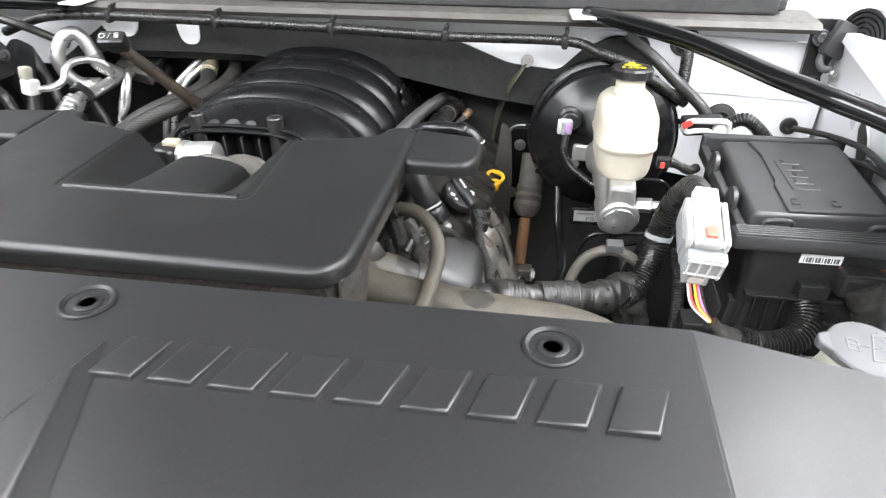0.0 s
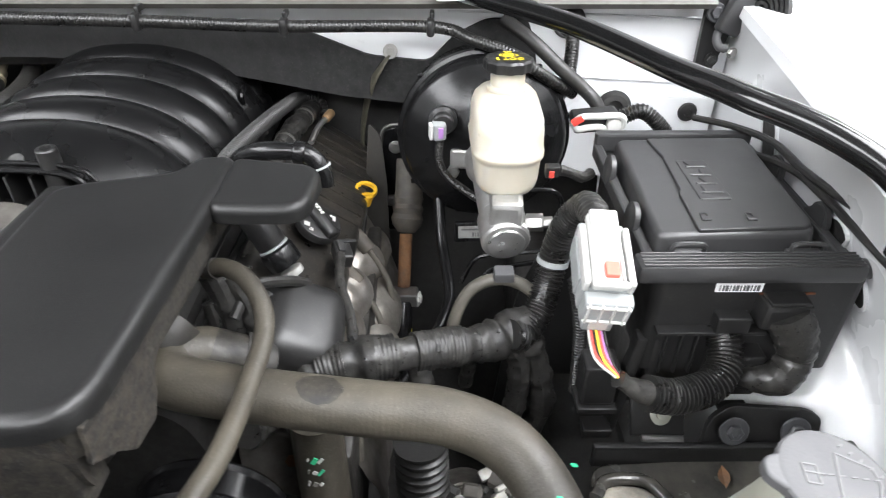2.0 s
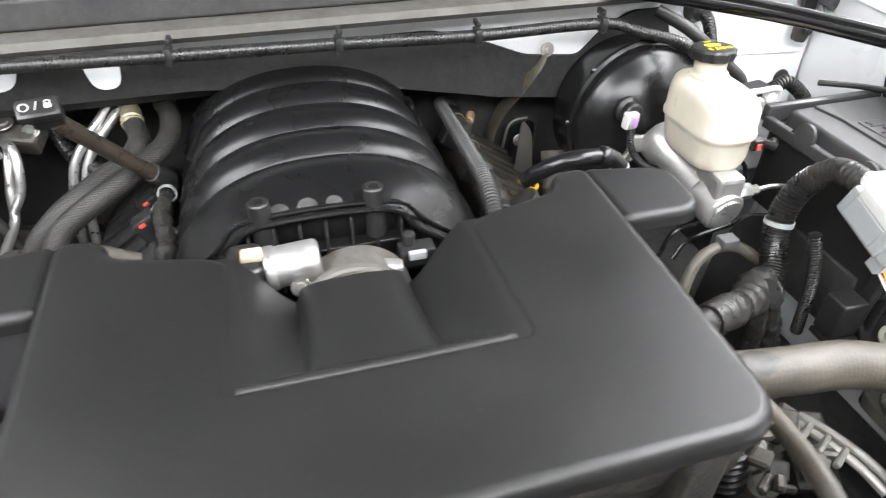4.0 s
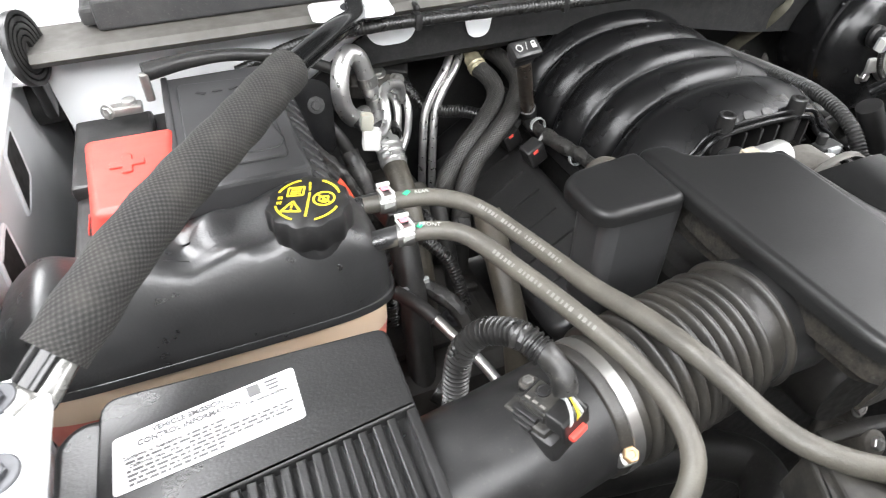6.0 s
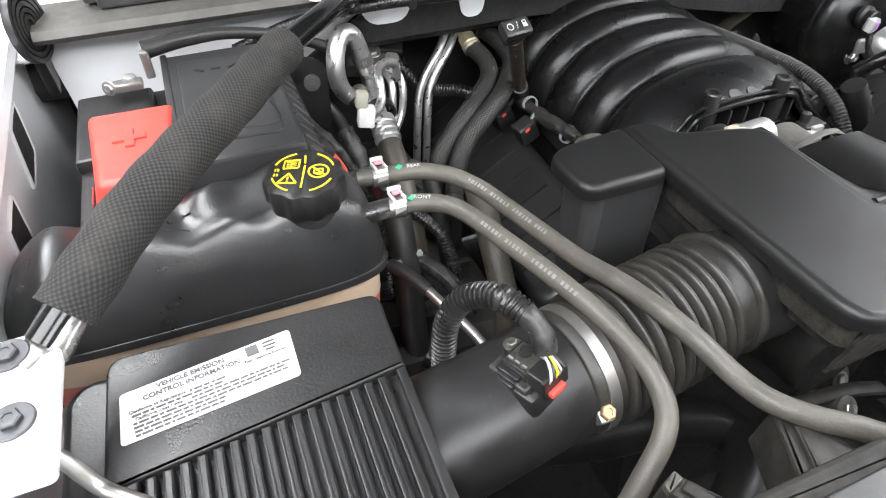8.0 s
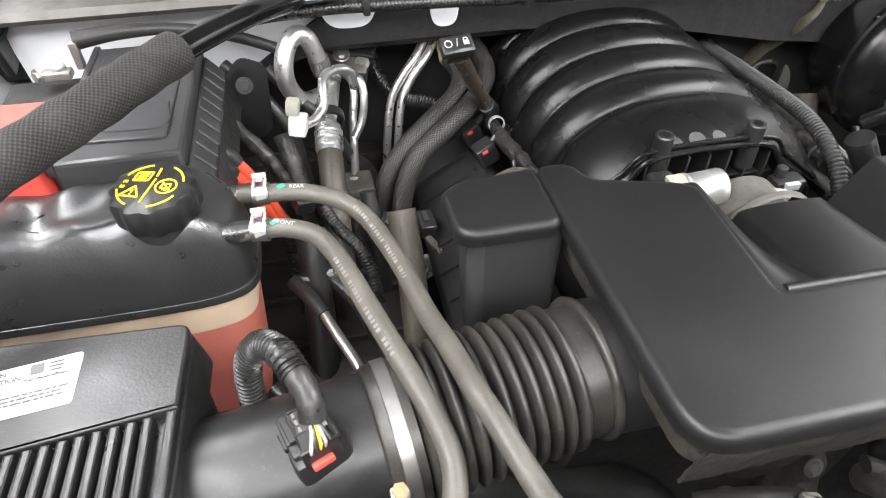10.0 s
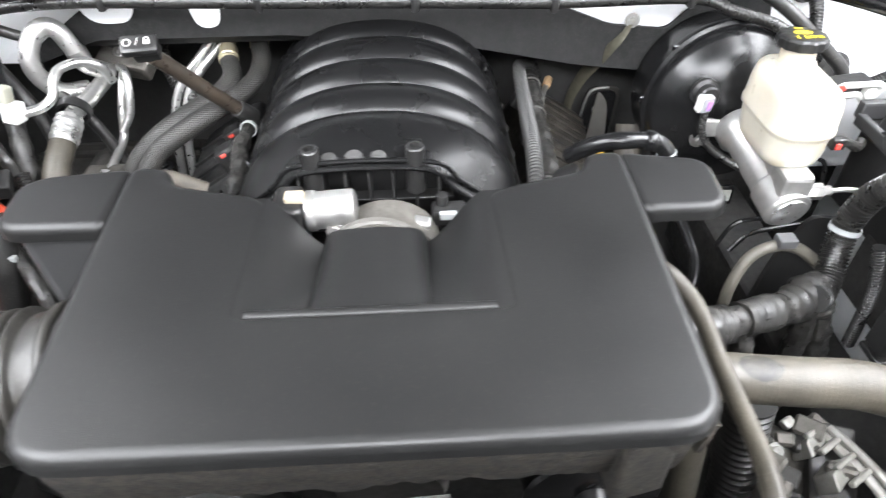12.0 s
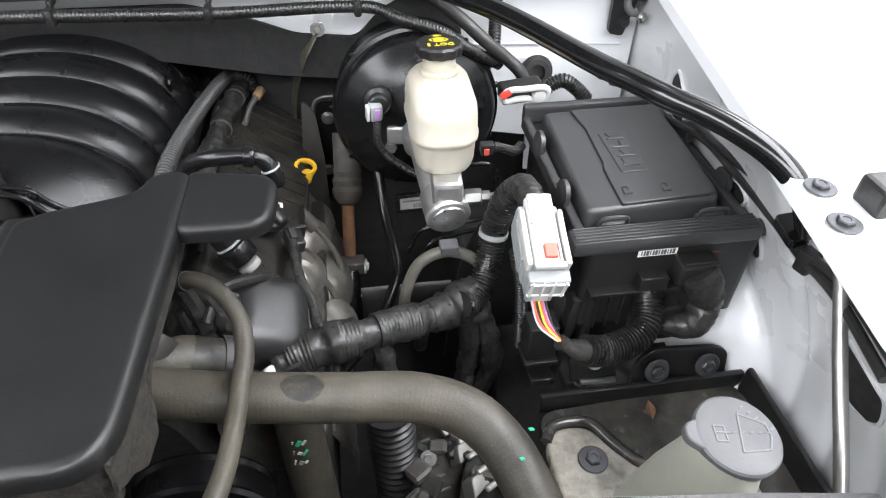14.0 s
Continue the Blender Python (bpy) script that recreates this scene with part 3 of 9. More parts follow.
# radiator cover with its pressed letter panel
def radiator_cover():
    cover = thing("radiator_cover", "satin black plastic radiator cover with sunken fasteners and embossed blocks", "radiator cover", (0.03, 0.1, 1.27))
    outline = [(-0.56, -0.14), (0.479, -0.14), (0.485, 0.352), (-0.08, 0.352), (-0.16, 0.338), (-0.44, 0.332), (-0.585, 0.330), (-0.60, 0.26)]
    part("panel", prism(bmesh.new(), rounded(outline, [0.03, 0.004, 0.004, 0.02, 0.02, 0.01, 0.012, 0.03]), 1.235, 1.270, 0.0008, 2), M_RADCOVER, cover)
    def side_facet(u, v):
        front = V((0.476, -0.14, 1.2701)).lerp(V((0.6445, -0.14, 1.238)), min(1, u / 0.62)) if u < 0.62 else V((0.6445, -0.14, 1.238)).lerp(V((0.70, -0.14, 1.222)), (u - 0.62) / 0.38)
        back = V((0.482, 0.352, 1.2701)).lerp(V((0.592, 0.350, 1.2495)), min(1, u / 0.62)) if u < 0.62 else V((0.592, 0.350, 1.2495)).lerp(V((0.665, 0.345, 1.238)), (u - 0.62) / 0.38)
        return front.lerp(back, v)
    part("side_facet", thicken(grid_sheet(bmesh.new(), side_facet, 26, 8), 0.003), M_RADCOVER, cover)
    # a name in raised block shapes, kept as slanted plain blocks
    x0, pitch = 0.157, 0.0345
    for i in range(9):
        w = 0.0255
        blk = [(-w / 2 - 0.004, -0.0155), (w / 2 - 0.004, -0.0155), (w / 2 + 0.005, 0.0155), (-w / 2 + 0.005, 0.0155)]
        part("embossed_block", prism(bmesh.new(), [(x0 + i * pitch + 0.012 + a, 0.281 + b) for a, b in blk], 1.2690, 1.2738, 0.0018, 3), M_RADCOVER, cover)
    for hx in (0.113, 0.402, -0.176):
        bm = bmesh.new()
        hy = 0.325 if hx > 0 else 0.30
        lathe(bm, [(0.0175, 0), (0.0175, 0.0016), (0.016, 0.0022), (0.0135, 0.001), (0.012, -0.0055), (0, -0.0055)], pose(hx, hy, 1.2700), 36)
        ring = part("fastener_seat", bm, M_COVER, cover, "sunken fastener seat")
        bm = bmesh.new()
        lathe(bm, [(0.0095, -0.004), (0.0095, 0.0012), (0.0085, 0.0018), (0.006, 0.0018), (0.0055, 0.0005), (0, 0.0005)], pose(hx, hy, 1.2695), 24)
        part("push_clip", bm, M_COVER, ring)
    # pressed wedge
    bm = bmesh.new()
    lo = [V((0.1455, 0.294, 1.2704)), V((0.120, 0.206, 1.2704)), V((0.1905, 0.165, 1.2704))]
    hi = [V((0.1480, 0.268, 1.2785)), V((0.130, 0.203, 1.2785)), V((0.1745, 0.173, 1.2785))]
    low, top = [bm.verts.new(p) for p in lo], [bm.verts.new(p) for p in hi]
    bm.faces.new(top)
    for i in range(3):
        bm.faces.new((low[i], low[(i + 1) % 3], top[(i + 1) % 3], top[i]))
    bmesh.ops.bevel(bm, geom=[e for e in bm.edges if all(v in top for v in e.verts)], offset=0.003, segments=3, profile=0.5, affect="EDGES", clamp_overlap=True)
    part("pressed_ridge", bm, M_RADCOVER, cover)
    return cover


radiator_cover()


M_LINER = material("hood_liner", (0.035, 0.035, 0.035), 0.9, second=(0.05, 0.05, 0.05), amount=0.5, scale=8)


def hood():
    hd = thing("hood", "white car hood raised open above the engine bay", "hood", (CX, 1.13, 1.34), kind="structure")
    m = pose(CX, 1.16, 1.34, -58, 0, 0)
    outer = rounded([(-0.76, 0.0), (0.76, 0.0), (0.66, -1.22), (-0.66, -1.22)], 0.06)
    part("outer_skin", prism(bmesh.new(), outer, 0.03, 0.045, 0.006, m=m), M_WHITE, hd)
    part("inner_frame", prism(bmesh.new(), rounded([(-0.73, -0.02), (0.73, -0.02), (0.635, -1.19), (-0.635, -1.19)], 0.06), 0.0, 0.03, 0.0, m=m), M_WHITE_DULL, hd)
    # Liner out of view; its extent and tone are set to darken reflections.
    part("insulator", prism(bmesh.new(), rounded([(-0.54, -0.14), (0.54, -0.14), (0.49, -1.06), (-0.49, -1.06)], 0.08), -0.012, 0.0, 0.0, m=m), M_LINER, hd, "grey fibre hood insulator")
    return hd


hood()
solo("fender_tab_left", prism(bmesh.new(), rounded([(-0.76, 0.48), (-0.677, 0.48), (-0.677, 0.572), (-0.690, 0.584), (-0.76, 0.584)], 0.005), 1.2745, 1.2805, 0.0015), M_WHITE, "white painted tab of the fender rail", "fender", kind="structure")


# ---- engine: air box, intake manifold, throttle ----
def air_cover():
    th = thing("engine_air_cover", "satin black moulded air box lying over the engine front", "engine cover", (CX, 0.55, 1.16))

    def sym(pts):
        return [(CX + a, b) for a, b in pts] + [(CX - a, b) for a, b in reversed(pts)]
    half = [(0.092, 0.526), (0.088, 0.652), (0.108, 0.664), (0.178, 0.682), (0.186, 0.708), (0.222, 0.712), (0.220, 0.621), (0.214, 0.420)]
    plan = sym(half)
    radii = [0.004, 0.024, 0.02, 0.03, 0.014, 0.018, 0.02, 0.036]
    radii = radii + radii[::-1]
    part("top", prism(bmesh.new(), rounded(plan, radii, 7), 1.2215, 1.238, 0.0085, 6), M_COVER, th)
    small = sym([(0.100, 0.512), (0.098, 0.640), (0.108, 0.652), (0.172, 0.670), (0.180, 0.698), (0.212, 0.70), (0.211, 0.621), (0.201, 0.440)])
    part("lower_shell", prism(bmesh.new(), rounded(small, 0.014), 1.180, 1.215, 0, taper=-0.02), M_COVER_DUSTY, th, "dusty lower shell of the air box")
    part("skirt_flange", prism(bmesh.new(), rounded(sym([(0.098, 0.518), (0.096, 0.645), (0.2, 0.675), (0.214, 0.621), (0.207, 0.430)]), 0.02), 1.196, 1.226, 0), M_COVER_DUSTY, th)
    # wings
    part("wing", prism(bmesh.new(), rounded([(-0.186, 0.630), (-0.186, 0.712), (-0.262, 0.704), (-0.280, 0.690), (-0.277, 0.630)], [0.012, 0.012, 0.022, 0.022, 0.022], 6), 1.2205, 1.2358, 0.0075, 6), M_COVER, th)
    # Same plastic as the top, lightened in colour for its lit sides.
    part("wing_box", prism(bmesh.new(), rounded([(-0.18, 0.634), (-0.18, 0.70), (-0.262, 0.694), (-0.266, 0.634)], 0.014), 1.10, 1.2225, 0.004, 2, taper=-0.04), M_FUSE, th)
    part("wing", prism(bmesh.new(), rounded([(0.250, 0.626), (0.326, 0.625), (0.330, 0.684), (0.320, 0.698), (0.250, 0.712)], [0.012, 0.022, 0.022, 0.022, 0.012], 6), 1.2205, 1.2358, 0.0075, 6), M_COVER, th)
    # sunken throat: rounded cheeks, two valleys and the half-round duct between them
    XC, Y0 = 0.0285, 0.5265

    def throat(u, v):
        x = CX - 0.002 - 0.106 + 0.212 * v
        s = abs(x - XC)
        edge = 0.0930 if x > XC else 0.0880
        back = 0.628 + 0.016 * min(1.0, s / 0.04) ** 3 if s < 0.04 else 0.644 + 0.012 * min(1.0, (s - 0.04) / 0.05)
        y = Y0 - 0.014 + (back - Y0 + 0.014) * u
        t = max(0.0, (y - Y0) / 0.118)
        low = 1.2368 - 0.046 * min(1.0, t) ** 0.62
        if s > 0.044:
            w = min(1.0, (s - 0.044) / (edge - 0.044))
            z = low + (1.2372 - low) * (0.35 * w + 0.65 * w * w * (3 - 2 * w))
        else:
            top = max(low, 1.2350 - 0.012 * t)
            z = low + (top - low) * math.sqrt(max(0.0, 1 - (s / 0.044) ** 2.4))
        return V((x, y, z))
    part("throat", thicken(grid_sheet(bmesh.new(), throat, 34, 110), 0.002), M_COVER, th, sharp=60)
    part("throat_lip", tube(bmesh.new(), [(-0.056, 0.5255, 1.2352), (0.03, 0.525, 1.2352), (0.118, 0.5255, 1.2352)], 0.0042, 12, 0.01), M_COVER, th)
    # intake neck on the passenger side and dusty foot on the driver side
    part("inlet_neck", lathe(bmesh.new(), [(0.0, 0.0), (0.052, 0.0), (0.053, 0.004), (0.053, 0.05), (0.046, 0.055), (0, 0.055)], axis((-0.145, 0.535, 1.168), (-1, 0, 0)), 40), M_BLACK, th)
    part("support_foot", prism(bmesh.new(), rounded([(0.185, 0.422), (0.225, 0.43), (0.225, 0.46), (0.185, 0.45)], 0.006), 1.15, 1.215, 0), M_COVER_DUSTY, th)
    # dirt-caked felt skirt hanging under the driver side of the box, arched over the hose
    hem = [(0.431, 1.192), (0.452, 1.176), (0.467, 1.158), (0.496, 1.154), (0.514, 1.184), (0.530, 1.193), (0.550, 1.194), (0.591, 1.198), (0.651, 1.186)]

    def skirt(u, v):
        y = 0.431 + 0.220 * u
        k = max(i for i in range(len(hem) - 1) if hem[i][0] <= y + 1e-9)
        w = min(1.0, (y - hem[k][0]) / (hem[k + 1][0] - hem[k][0]))
        foot = hem[k][1] * (1 - w) + hem[k + 1][1] * w + 0.0022 * noise.noise(V((y * 130, 3, 1)))
        z = 1.2225 + (foot - 1.2225) * v
        lump = 0.0010 * noise.noise(V((y * 90, z * 90, 0))) + 0.0006 * noise.noise(V((y * 290, z * 290, 4)))
        return V((0.2475 - 0.004 * v - 0.004 * (1 - u) + lump, y, z + 0.6 * lump))
    def front_skirt(u, v):
        x = -0.165 + 0.395 * u
        foot = 1.163 + 0.010 * noise.noise(V((x * 22, 0.3, 2))) + 0.004 * noise.noise(V((x * 90, 1.3, 2)))
        z = 1.2225 + (foot - 1.2225) * v
        lump = 0.0012 * noise.noise(V((x * 80, z * 80, 6)))
        return V((x, 0.4285 + 0.010 * v + lump, z))
    part("front_felt", thicken(grid_sheet(bmesh.new(), front_skirt, 110, 20), 0.003), M_FELT, th, "dirt-caked felt hem", sharp=70)
    part("felt_skirt", thicken(grid_sheet(bmesh.new(), skirt, 90, 38), 0.003), M_FELT, th, "dirt-caked felt skirt", sharp=70)
    lab = part("part_label", box(bmesh.new(), (0.056, 0.443, 1.117), (0.050, 0.0012, 0.014), 0, rot=(-25, -4, 0)), M_LABEL_OLD, th, "white printed part label")
    for i in range(8):
        part("print_bar", box(bmesh.new(), (0.038 + i * 0.005, 0.4424, 1.1150 + 0.0004 * i), (0.0020 + 0.0012 * (i % 2), 0.0006, 0.006), 0, rot=(-25, -4, 0)), M_INK, lab)
    return th


air_cover()


M_PAD = material("worn_pad", (0.03, 0.03, 0.029), 0.5, second=(0.07, 0.07, 0.068), amount=0.6, scale=60)


def intake_manifold():
    th = thing("intake_manifold", "black nylon intake manifold with arched runners", "intake manifold", (CX, 0.92, 1.06))
    crests = [0.810 + 0.0625 * i for i in range(5)]

    def shell(u, v):
        y = 0.742 + 0.40 * v
        k = (y - 0.778) / 0.0625
        hump = abs(math.sin(math.pi * k)) ** 0.42 if k > 0.5 else 1.0
        fade = 1.0 if v < 0.88 else 1 - ((v - 0.88) / 0.12) ** 2 * 0.45
        a = (0.162 - 0.020 * (1 - hump)) * (0.94 + 0.06 * fade)
        b = (0.133 - 0.027 * (1 - hump)) * fade
        ang = math.pi * (1 - u)
        c, s = math.cos(ang), math.sin(ang)
        x = CX - 0.008 + a * math.copysign(abs(c) ** 0.88, c)
        z = 1.090 + b * abs(s) ** 0.9
        w = max(0.0, 1 - v / 0.16) ** 1.6
        flat = 1.2025 - max(0.0, abs(x - 0.016) - 0.056) * 0.72
        z = z * (1 - w) + min(z, flat) * w
        return V((x, y - 0.010 * (1 - s) * (1 - w), z))
    part("runner_shell", grid_sheet(bmesh.new(), shell, 72, 190), M_MANIFOLD, th, sharp=80)
    # front bulkhead with fins under a raised rim, between two bolt towers
    arch = [(-0.125, 1.100), (-0.118, 1.135), (-0.072, 1.173), (-0.040, 1.199), (0.072, 1.199), (0.104, 1.173), (0.150, 1.135), (0.157, 1.100)]
    bm = bmesh.new()
    prism(bm, arch, 0, 0.004, m=Matrix(((1, 0, 0, 0), (0, 0, 1, 0.772), (0, 1, 0, 0), (0, 0, 0, 1))))
    part("front_plate", bm, M_BLACK, th)
    part("front_rim", tube(bmesh.new(), [(x, 0.7415, z + 0.003) for x, z in arch], 0.0032, 8, 0.006), M_MANIFOLD, th)
    part("front_rim", tube(bmesh.new(), [(0.016 + (x - 0.016) * 1.09, 0.7455, z + 0.0085) for x, z in arch[1:-1]], 0.0026, 8, 0.006), M_MANIFOLD, th)
    for i in range(7):
        fx = -0.052 + 0.0235 * i
        part("fin", box(bmesh.new(), (fx, 0.758, 1.158), (0.0028, 0.030, 0.076), 0.0008, 1), M_BLACK, th)
    part("fin", box(bmesh.new(), (CX - 0.012, 0.756, 1.160), (0.165, 0.016, 0.003), 0.0008, 1), M_BLACK, th)
    for px in (-0.037, 0.065):
        part("bolt_tower", lathe(bmesh.new(), [(0, -0.05), (0.0100, -0.05), (0.0095, 0), (0.0085, 0.0015), (0.0055, 0.0015), (0.005, -0.004), (0, -0.004)], pose(px, 0.749, 1.2225), 20), M_BLACK, th)
    for i, rr in enumerate((0.0082, 0.0095, 0.0078)):
        bm = bmesh.new()
        q = min((shell(u / 400, 0.018) for u in range(401)), key=lambda p: abs(p.x - (-0.020 + 0.0245 * i)) - p.z * 0.01)
        q2 = min((shell(u / 400, 0.044) for u in range(401)), key=lambda p: abs(p.x - (-0.020 + 0.0245 * i)) - p.z * 0.01)
        slope = (q2 - q).normalized()
        lathe(bm, [(0, 0.0), (rr, 0.0), (rr * 0.96, 0.0012), (0, 0.0014)], axis((q + q2) / 2, (0, -slope.z, slope.y)), 24)
        part("cast_pad", bm, M_PAD, th, "pale worn pad")
    # lifting loops and side ribs
    for lx, ly, lz in ((0.163, 1.03, 1.150), (-0.112, 1.05, 1.150)):
        part("side_loop", tube(bmesh.new(), [(lx, ly, lz), (lx + 0.002, ly - 0.002, lz + 0.014), (lx, ly + 0.022, lz + 0.016), (lx, ly + 0.024, lz + 0.0), (lx, ly, lz)], 0.0035, 8, 0.003), M_MANIFOLD, th)
    for side in (-1, 1):
        part("side_flange", box(bmesh.new(), (CX - 0.008 + side * 0.15, 0.95, 1.098), (0.03, 0.40, 0.022), 0.004), M_BLACK, th)
        for c in crests:
            bolt(th, (CX - 0.008 + side * 0.157, c + 0.03, 1.109), (side * 0.25, 0, 1), 0.006, M_BLACK_MATT)
    return th


intake_manifold()


M_TAB = material("pale_tab", (0.36, 0.31, 0.23), 0.5)


def throttle_body():
    th = thing("throttle_body", "cast aluminium throttle body with a cylindrical motor", "throttle body", (0.03, 0.68, 1.14))
    part("bore_housing", lathe(bmesh.new(), [(0.046, 0), (0.051, 0.003), (0.051, 0.04), (0.046, 0.045), (0.040, 0.04), (0.040, 0.005)], axis((0.036, 0.668, 1.140), (0, 1, 0)), 40), M_ALU_DIRTY, th)
    motor = part("motor", cyl(bmesh.new(), (-0.036, 0.700, 1.187), (0.008, 0.700, 1.190), 0.0180, 30, 0.004), M_ALU, th)
    part("motor_band", cyl(bmesh.new(), (-0.038, 0.700, 1.187), (-0.029, 0.700, 1.1875), 0.0195, 30, 0.002), M_ALU, motor)
    part("motor_print", box(bmesh.new(), (-0.009, 0.6885, 1.2015), (0.022, 0.006, 0.0008), 0, rot=(42, 0, 0)), M_PALE, motor)
    part("gear_case", box(bmesh.new(), (-0.054, 0.70, 1.176), (0.03, 0.045, 0.056), 0.008, 3), M_BLACK, th)
    part("contact_tab", box(bmesh.new(), (-0.047, 0.697, 1.206), (0.018, 0.014, 0.007), 0.002), M_TAB, th)
    part("gasket_ring", lathe(bmesh.new(), [(0.0435, 0), (0.0455, 0.002), (0.0455, 0.007), (0.0435, 0.009), (0.041, 0.0045), (0.0435, 0)], axis((0.0285, 0.645, 1.172), (0, 1, 0.05)), 40), M_SEAL, th)
    part("flange_arm", box(bmesh.new(), (0.052, 0.69, 1.181), (0.052, 0.014, 0.008), 0.003, 3, rot=(0, 10, -8)), M_ALU, th)
    bolt(th, (-0.012, 0.682, 1.176), (0, -1, 0.4), 0.005, M_STEEL)
    sensor = part("sensor", box(bmesh.new(), (0.096, 0.715, 1.166), (0.034, 0.02, 0.018), 0.003), M_BLACK, th)
    part("sensor_clip", box(bmesh.new(), (0.095, 0.704, 1.172), (0.016, 0.006, 0.008), 0.001), M_CONN, sensor)
    part("sensor_cap", cyl(bmesh.new(), (0.090, 0.72, 1.174), (0.090, 0.72, 1.186), 0.006), M_BLACK, sensor)
    return th


throttle_body()


M_ROCKER_DUST = material("dusty_sensor_plastic", (0.016, 0.0158, 0.015), 0.45, second=(0.07, 0.066, 0.057), amount=0.6, scale=60, fine=0.3, fine_scale=300, speck=0.5)
M_BLUE = material("blue_paint", (0.05, 0.2, 0.5), 0.6)


def bellows():
    th = thing("air_intake_hose", "black ribbed rubber air intake hose with a steel clamp", "intake hose", (-0.28, 0.525, 1.12))
    a, b = V((-0.362, 0.513, 1.160)), V((-0.192, 0.536, 1.168))
    L = (b - a).length
    prof = [(0, 0), (0.0505, 0.0), (0.0525, 0.002), (0.0525, 0.026)]
    h = 0.027
    for i in range(11):
        for q in range(10):
            ph = q / 10
            prof.append((0.0462 + 0.0112 * math.sin(math.pi * ph) ** 0.7, h + 0.0109 * ph))
        h += 0.0109
    prof += [(0.0505, h), (0.0515, h + 0.002), (0.0520, L - 0.009), (0.0565, L - 0.008), (0.0575, L - 0.005), (0.0565, L - 0.002), (0.052, L), (0, L)]
    part("ribbed_sleeve", lathe(bmesh.new(), prof, axis(a, b - a), 64), M_BELLOWS, th, sharp=75)
    band = part("clamp_band", lathe(bmesh.new(), [(0.0529, 0.009), (0.0538, 0.0095), (0.0538, 0.0190), (0.0529, 0.0195)], axis(a, b - a), 56), M_STEEL, th, "bright steel hose clamp")
    for i in range(14):
        g = radians(200 + 5 * i)
        part("band_notch", box(bmesh.new(), None, None, 0, m=axis(a, b - a) @ pose(0.0538 * math.cos(g), 0.0538 * math.sin(g), 0.0142, 0, 0, math.degrees(g)) @ Matrix.Diagonal((0.0008, 0.0018, 0.006, 1))), M_DIRTY, band)
    sc = a + V((0.010, -0.046, 0.004))
    part("screw_housing", box(bmesh.new(), sc, (0.014, 0.012, 0.022), 0.003, rot=(30, 0, 0)), M_STEEL, band)
    bolt(band, sc + V((0, -0.005, 0.011)), (0, -0.4, 0.9), 0.006, M_BRASS, 0)
    # mass-air-flow tube on the filter side
    tb = thing("air_flow_sensor_tube", "black plastic air tube carrying a small sensor", "air tube", (-0.42, 0.51, 1.12))
    c, d = V((-0.500, 0.494, 1.153)), a + V((0.006, 0, 0))
    part("tube", lathe(bmesh.new(), [(0.05, 0), (0.0505, 0.002), (0.0495, (d - c).length), (0.046, (d - c).length)], axis(c, d - c), 48), M_BLACK, tb)
    top = V((-0.403, 0.498, 1.217))
    sm = Matrix.Translation(top) @ Euler((radians(6), radians(-8), radians(-70))).to_matrix().to_4x4() @ Matrix.Scale(0.80, 4)

    def blk(name, c, sz, mt, par, bev=0.0015, lab=""):
        b2 = bmesh.new()
        bmesh.ops.create_cube(b2, size=1, matrix=Matrix.Translation(c) @ Matrix.Diagonal((*sz, 1)))
        bmesh.ops.bevel(b2, geom=list(b2.edges), offset=bev, segments=2, profile=0.5, affect="EDGES", clamp_overlap=True)
        b2.transform(sm)
        return part(name, b2, mt, par, lab)
    s = blk("sensor", (0, 0, -0.002), (0.030, 0.028, 0.014), M_ROCKER_DUST, tb, 0.002)
    blk("sensor_base", (-0.004, -0.003, -0.010), (0.046, 0.040, 0.008), M_ROCKER_DUST, s, 0.003)
    for rx, ry, rl, rw in ((-0.004, 0.0125, 0.030, 0.0016), (-0.004, -0.0125, 0.030, 0.0016), (-0.0145, 0.0, 0.0016, 0.026), (0.0125, 0.0, 0.0016, 0.026)):
        blk("raised_edge", (rx, ry, 0.0056), (rl, rw, 0.0016), M_BLACK, s, 0.0004)
    for q in range(3):
        blk("print_bar", (-0.010 + 0.008 * q, -0.0085, 0.0052), (0.005, 0.0022, 0.0006), M_FAINT, s, 0.0001)
    blk("saddle", (0.000, -0.002, -0.026), (0.056, 0.048, 0.030), M_BLACK, s, 0.007)
    blk("print_panel", (-0.002, -0.0145, -0.003), (0.026, 0.0012, 0.008), M_BLACK_MATT, s, 0.0005)
    for lx, ly in ((-0.023, 0.006),):
        part("screw_lug", lathe(bmesh.new(), [(0, -0.012), (0.0085, -0.012), (0.0085, 0), (0.0075, 0.001), (0, 0.001)], sm @ pose(lx, ly, -0.001), 22), M_BLACK, s)
        part("lug_ring", lathe(bmesh.new(), [(0.0048, 0.0008), (0.0048, 0.0016), (0.0078, 0.0014), (0.0082, 0.0008)], sm @ pose(lx, ly, -0.001), 22), M_ALU_DIRTY, s)
        bolt(s, sm @ V((lx, ly, 0.0004)), sm.to_3x3() @ V((0, 0, 1)), 0.0042, M_STEEL, 0)
    part("round_boss", lathe(bmesh.new(), [(0.0065, 0), (0.0065, 0.0018), (0.0048, 0.0022), (0.0042, 0.001), (0, 0.001)], sm @ pose(-0.004, 0.004, 0.005), 20), M_BLACK, s)
    for q in range(3):
        blk("step", (-0.006 + 0.001 * q, -0.016 - 0.003 * q, -0.005 - 0.003 * q), (0.026 - 0.004 * q, 0.008, 0.006), M_BLACK, s, 0.001)
    blk("plug", (0.024, -0.002, 0.001), (0.022, 0.026, 0.018), M_BLACK, s, 0.002)
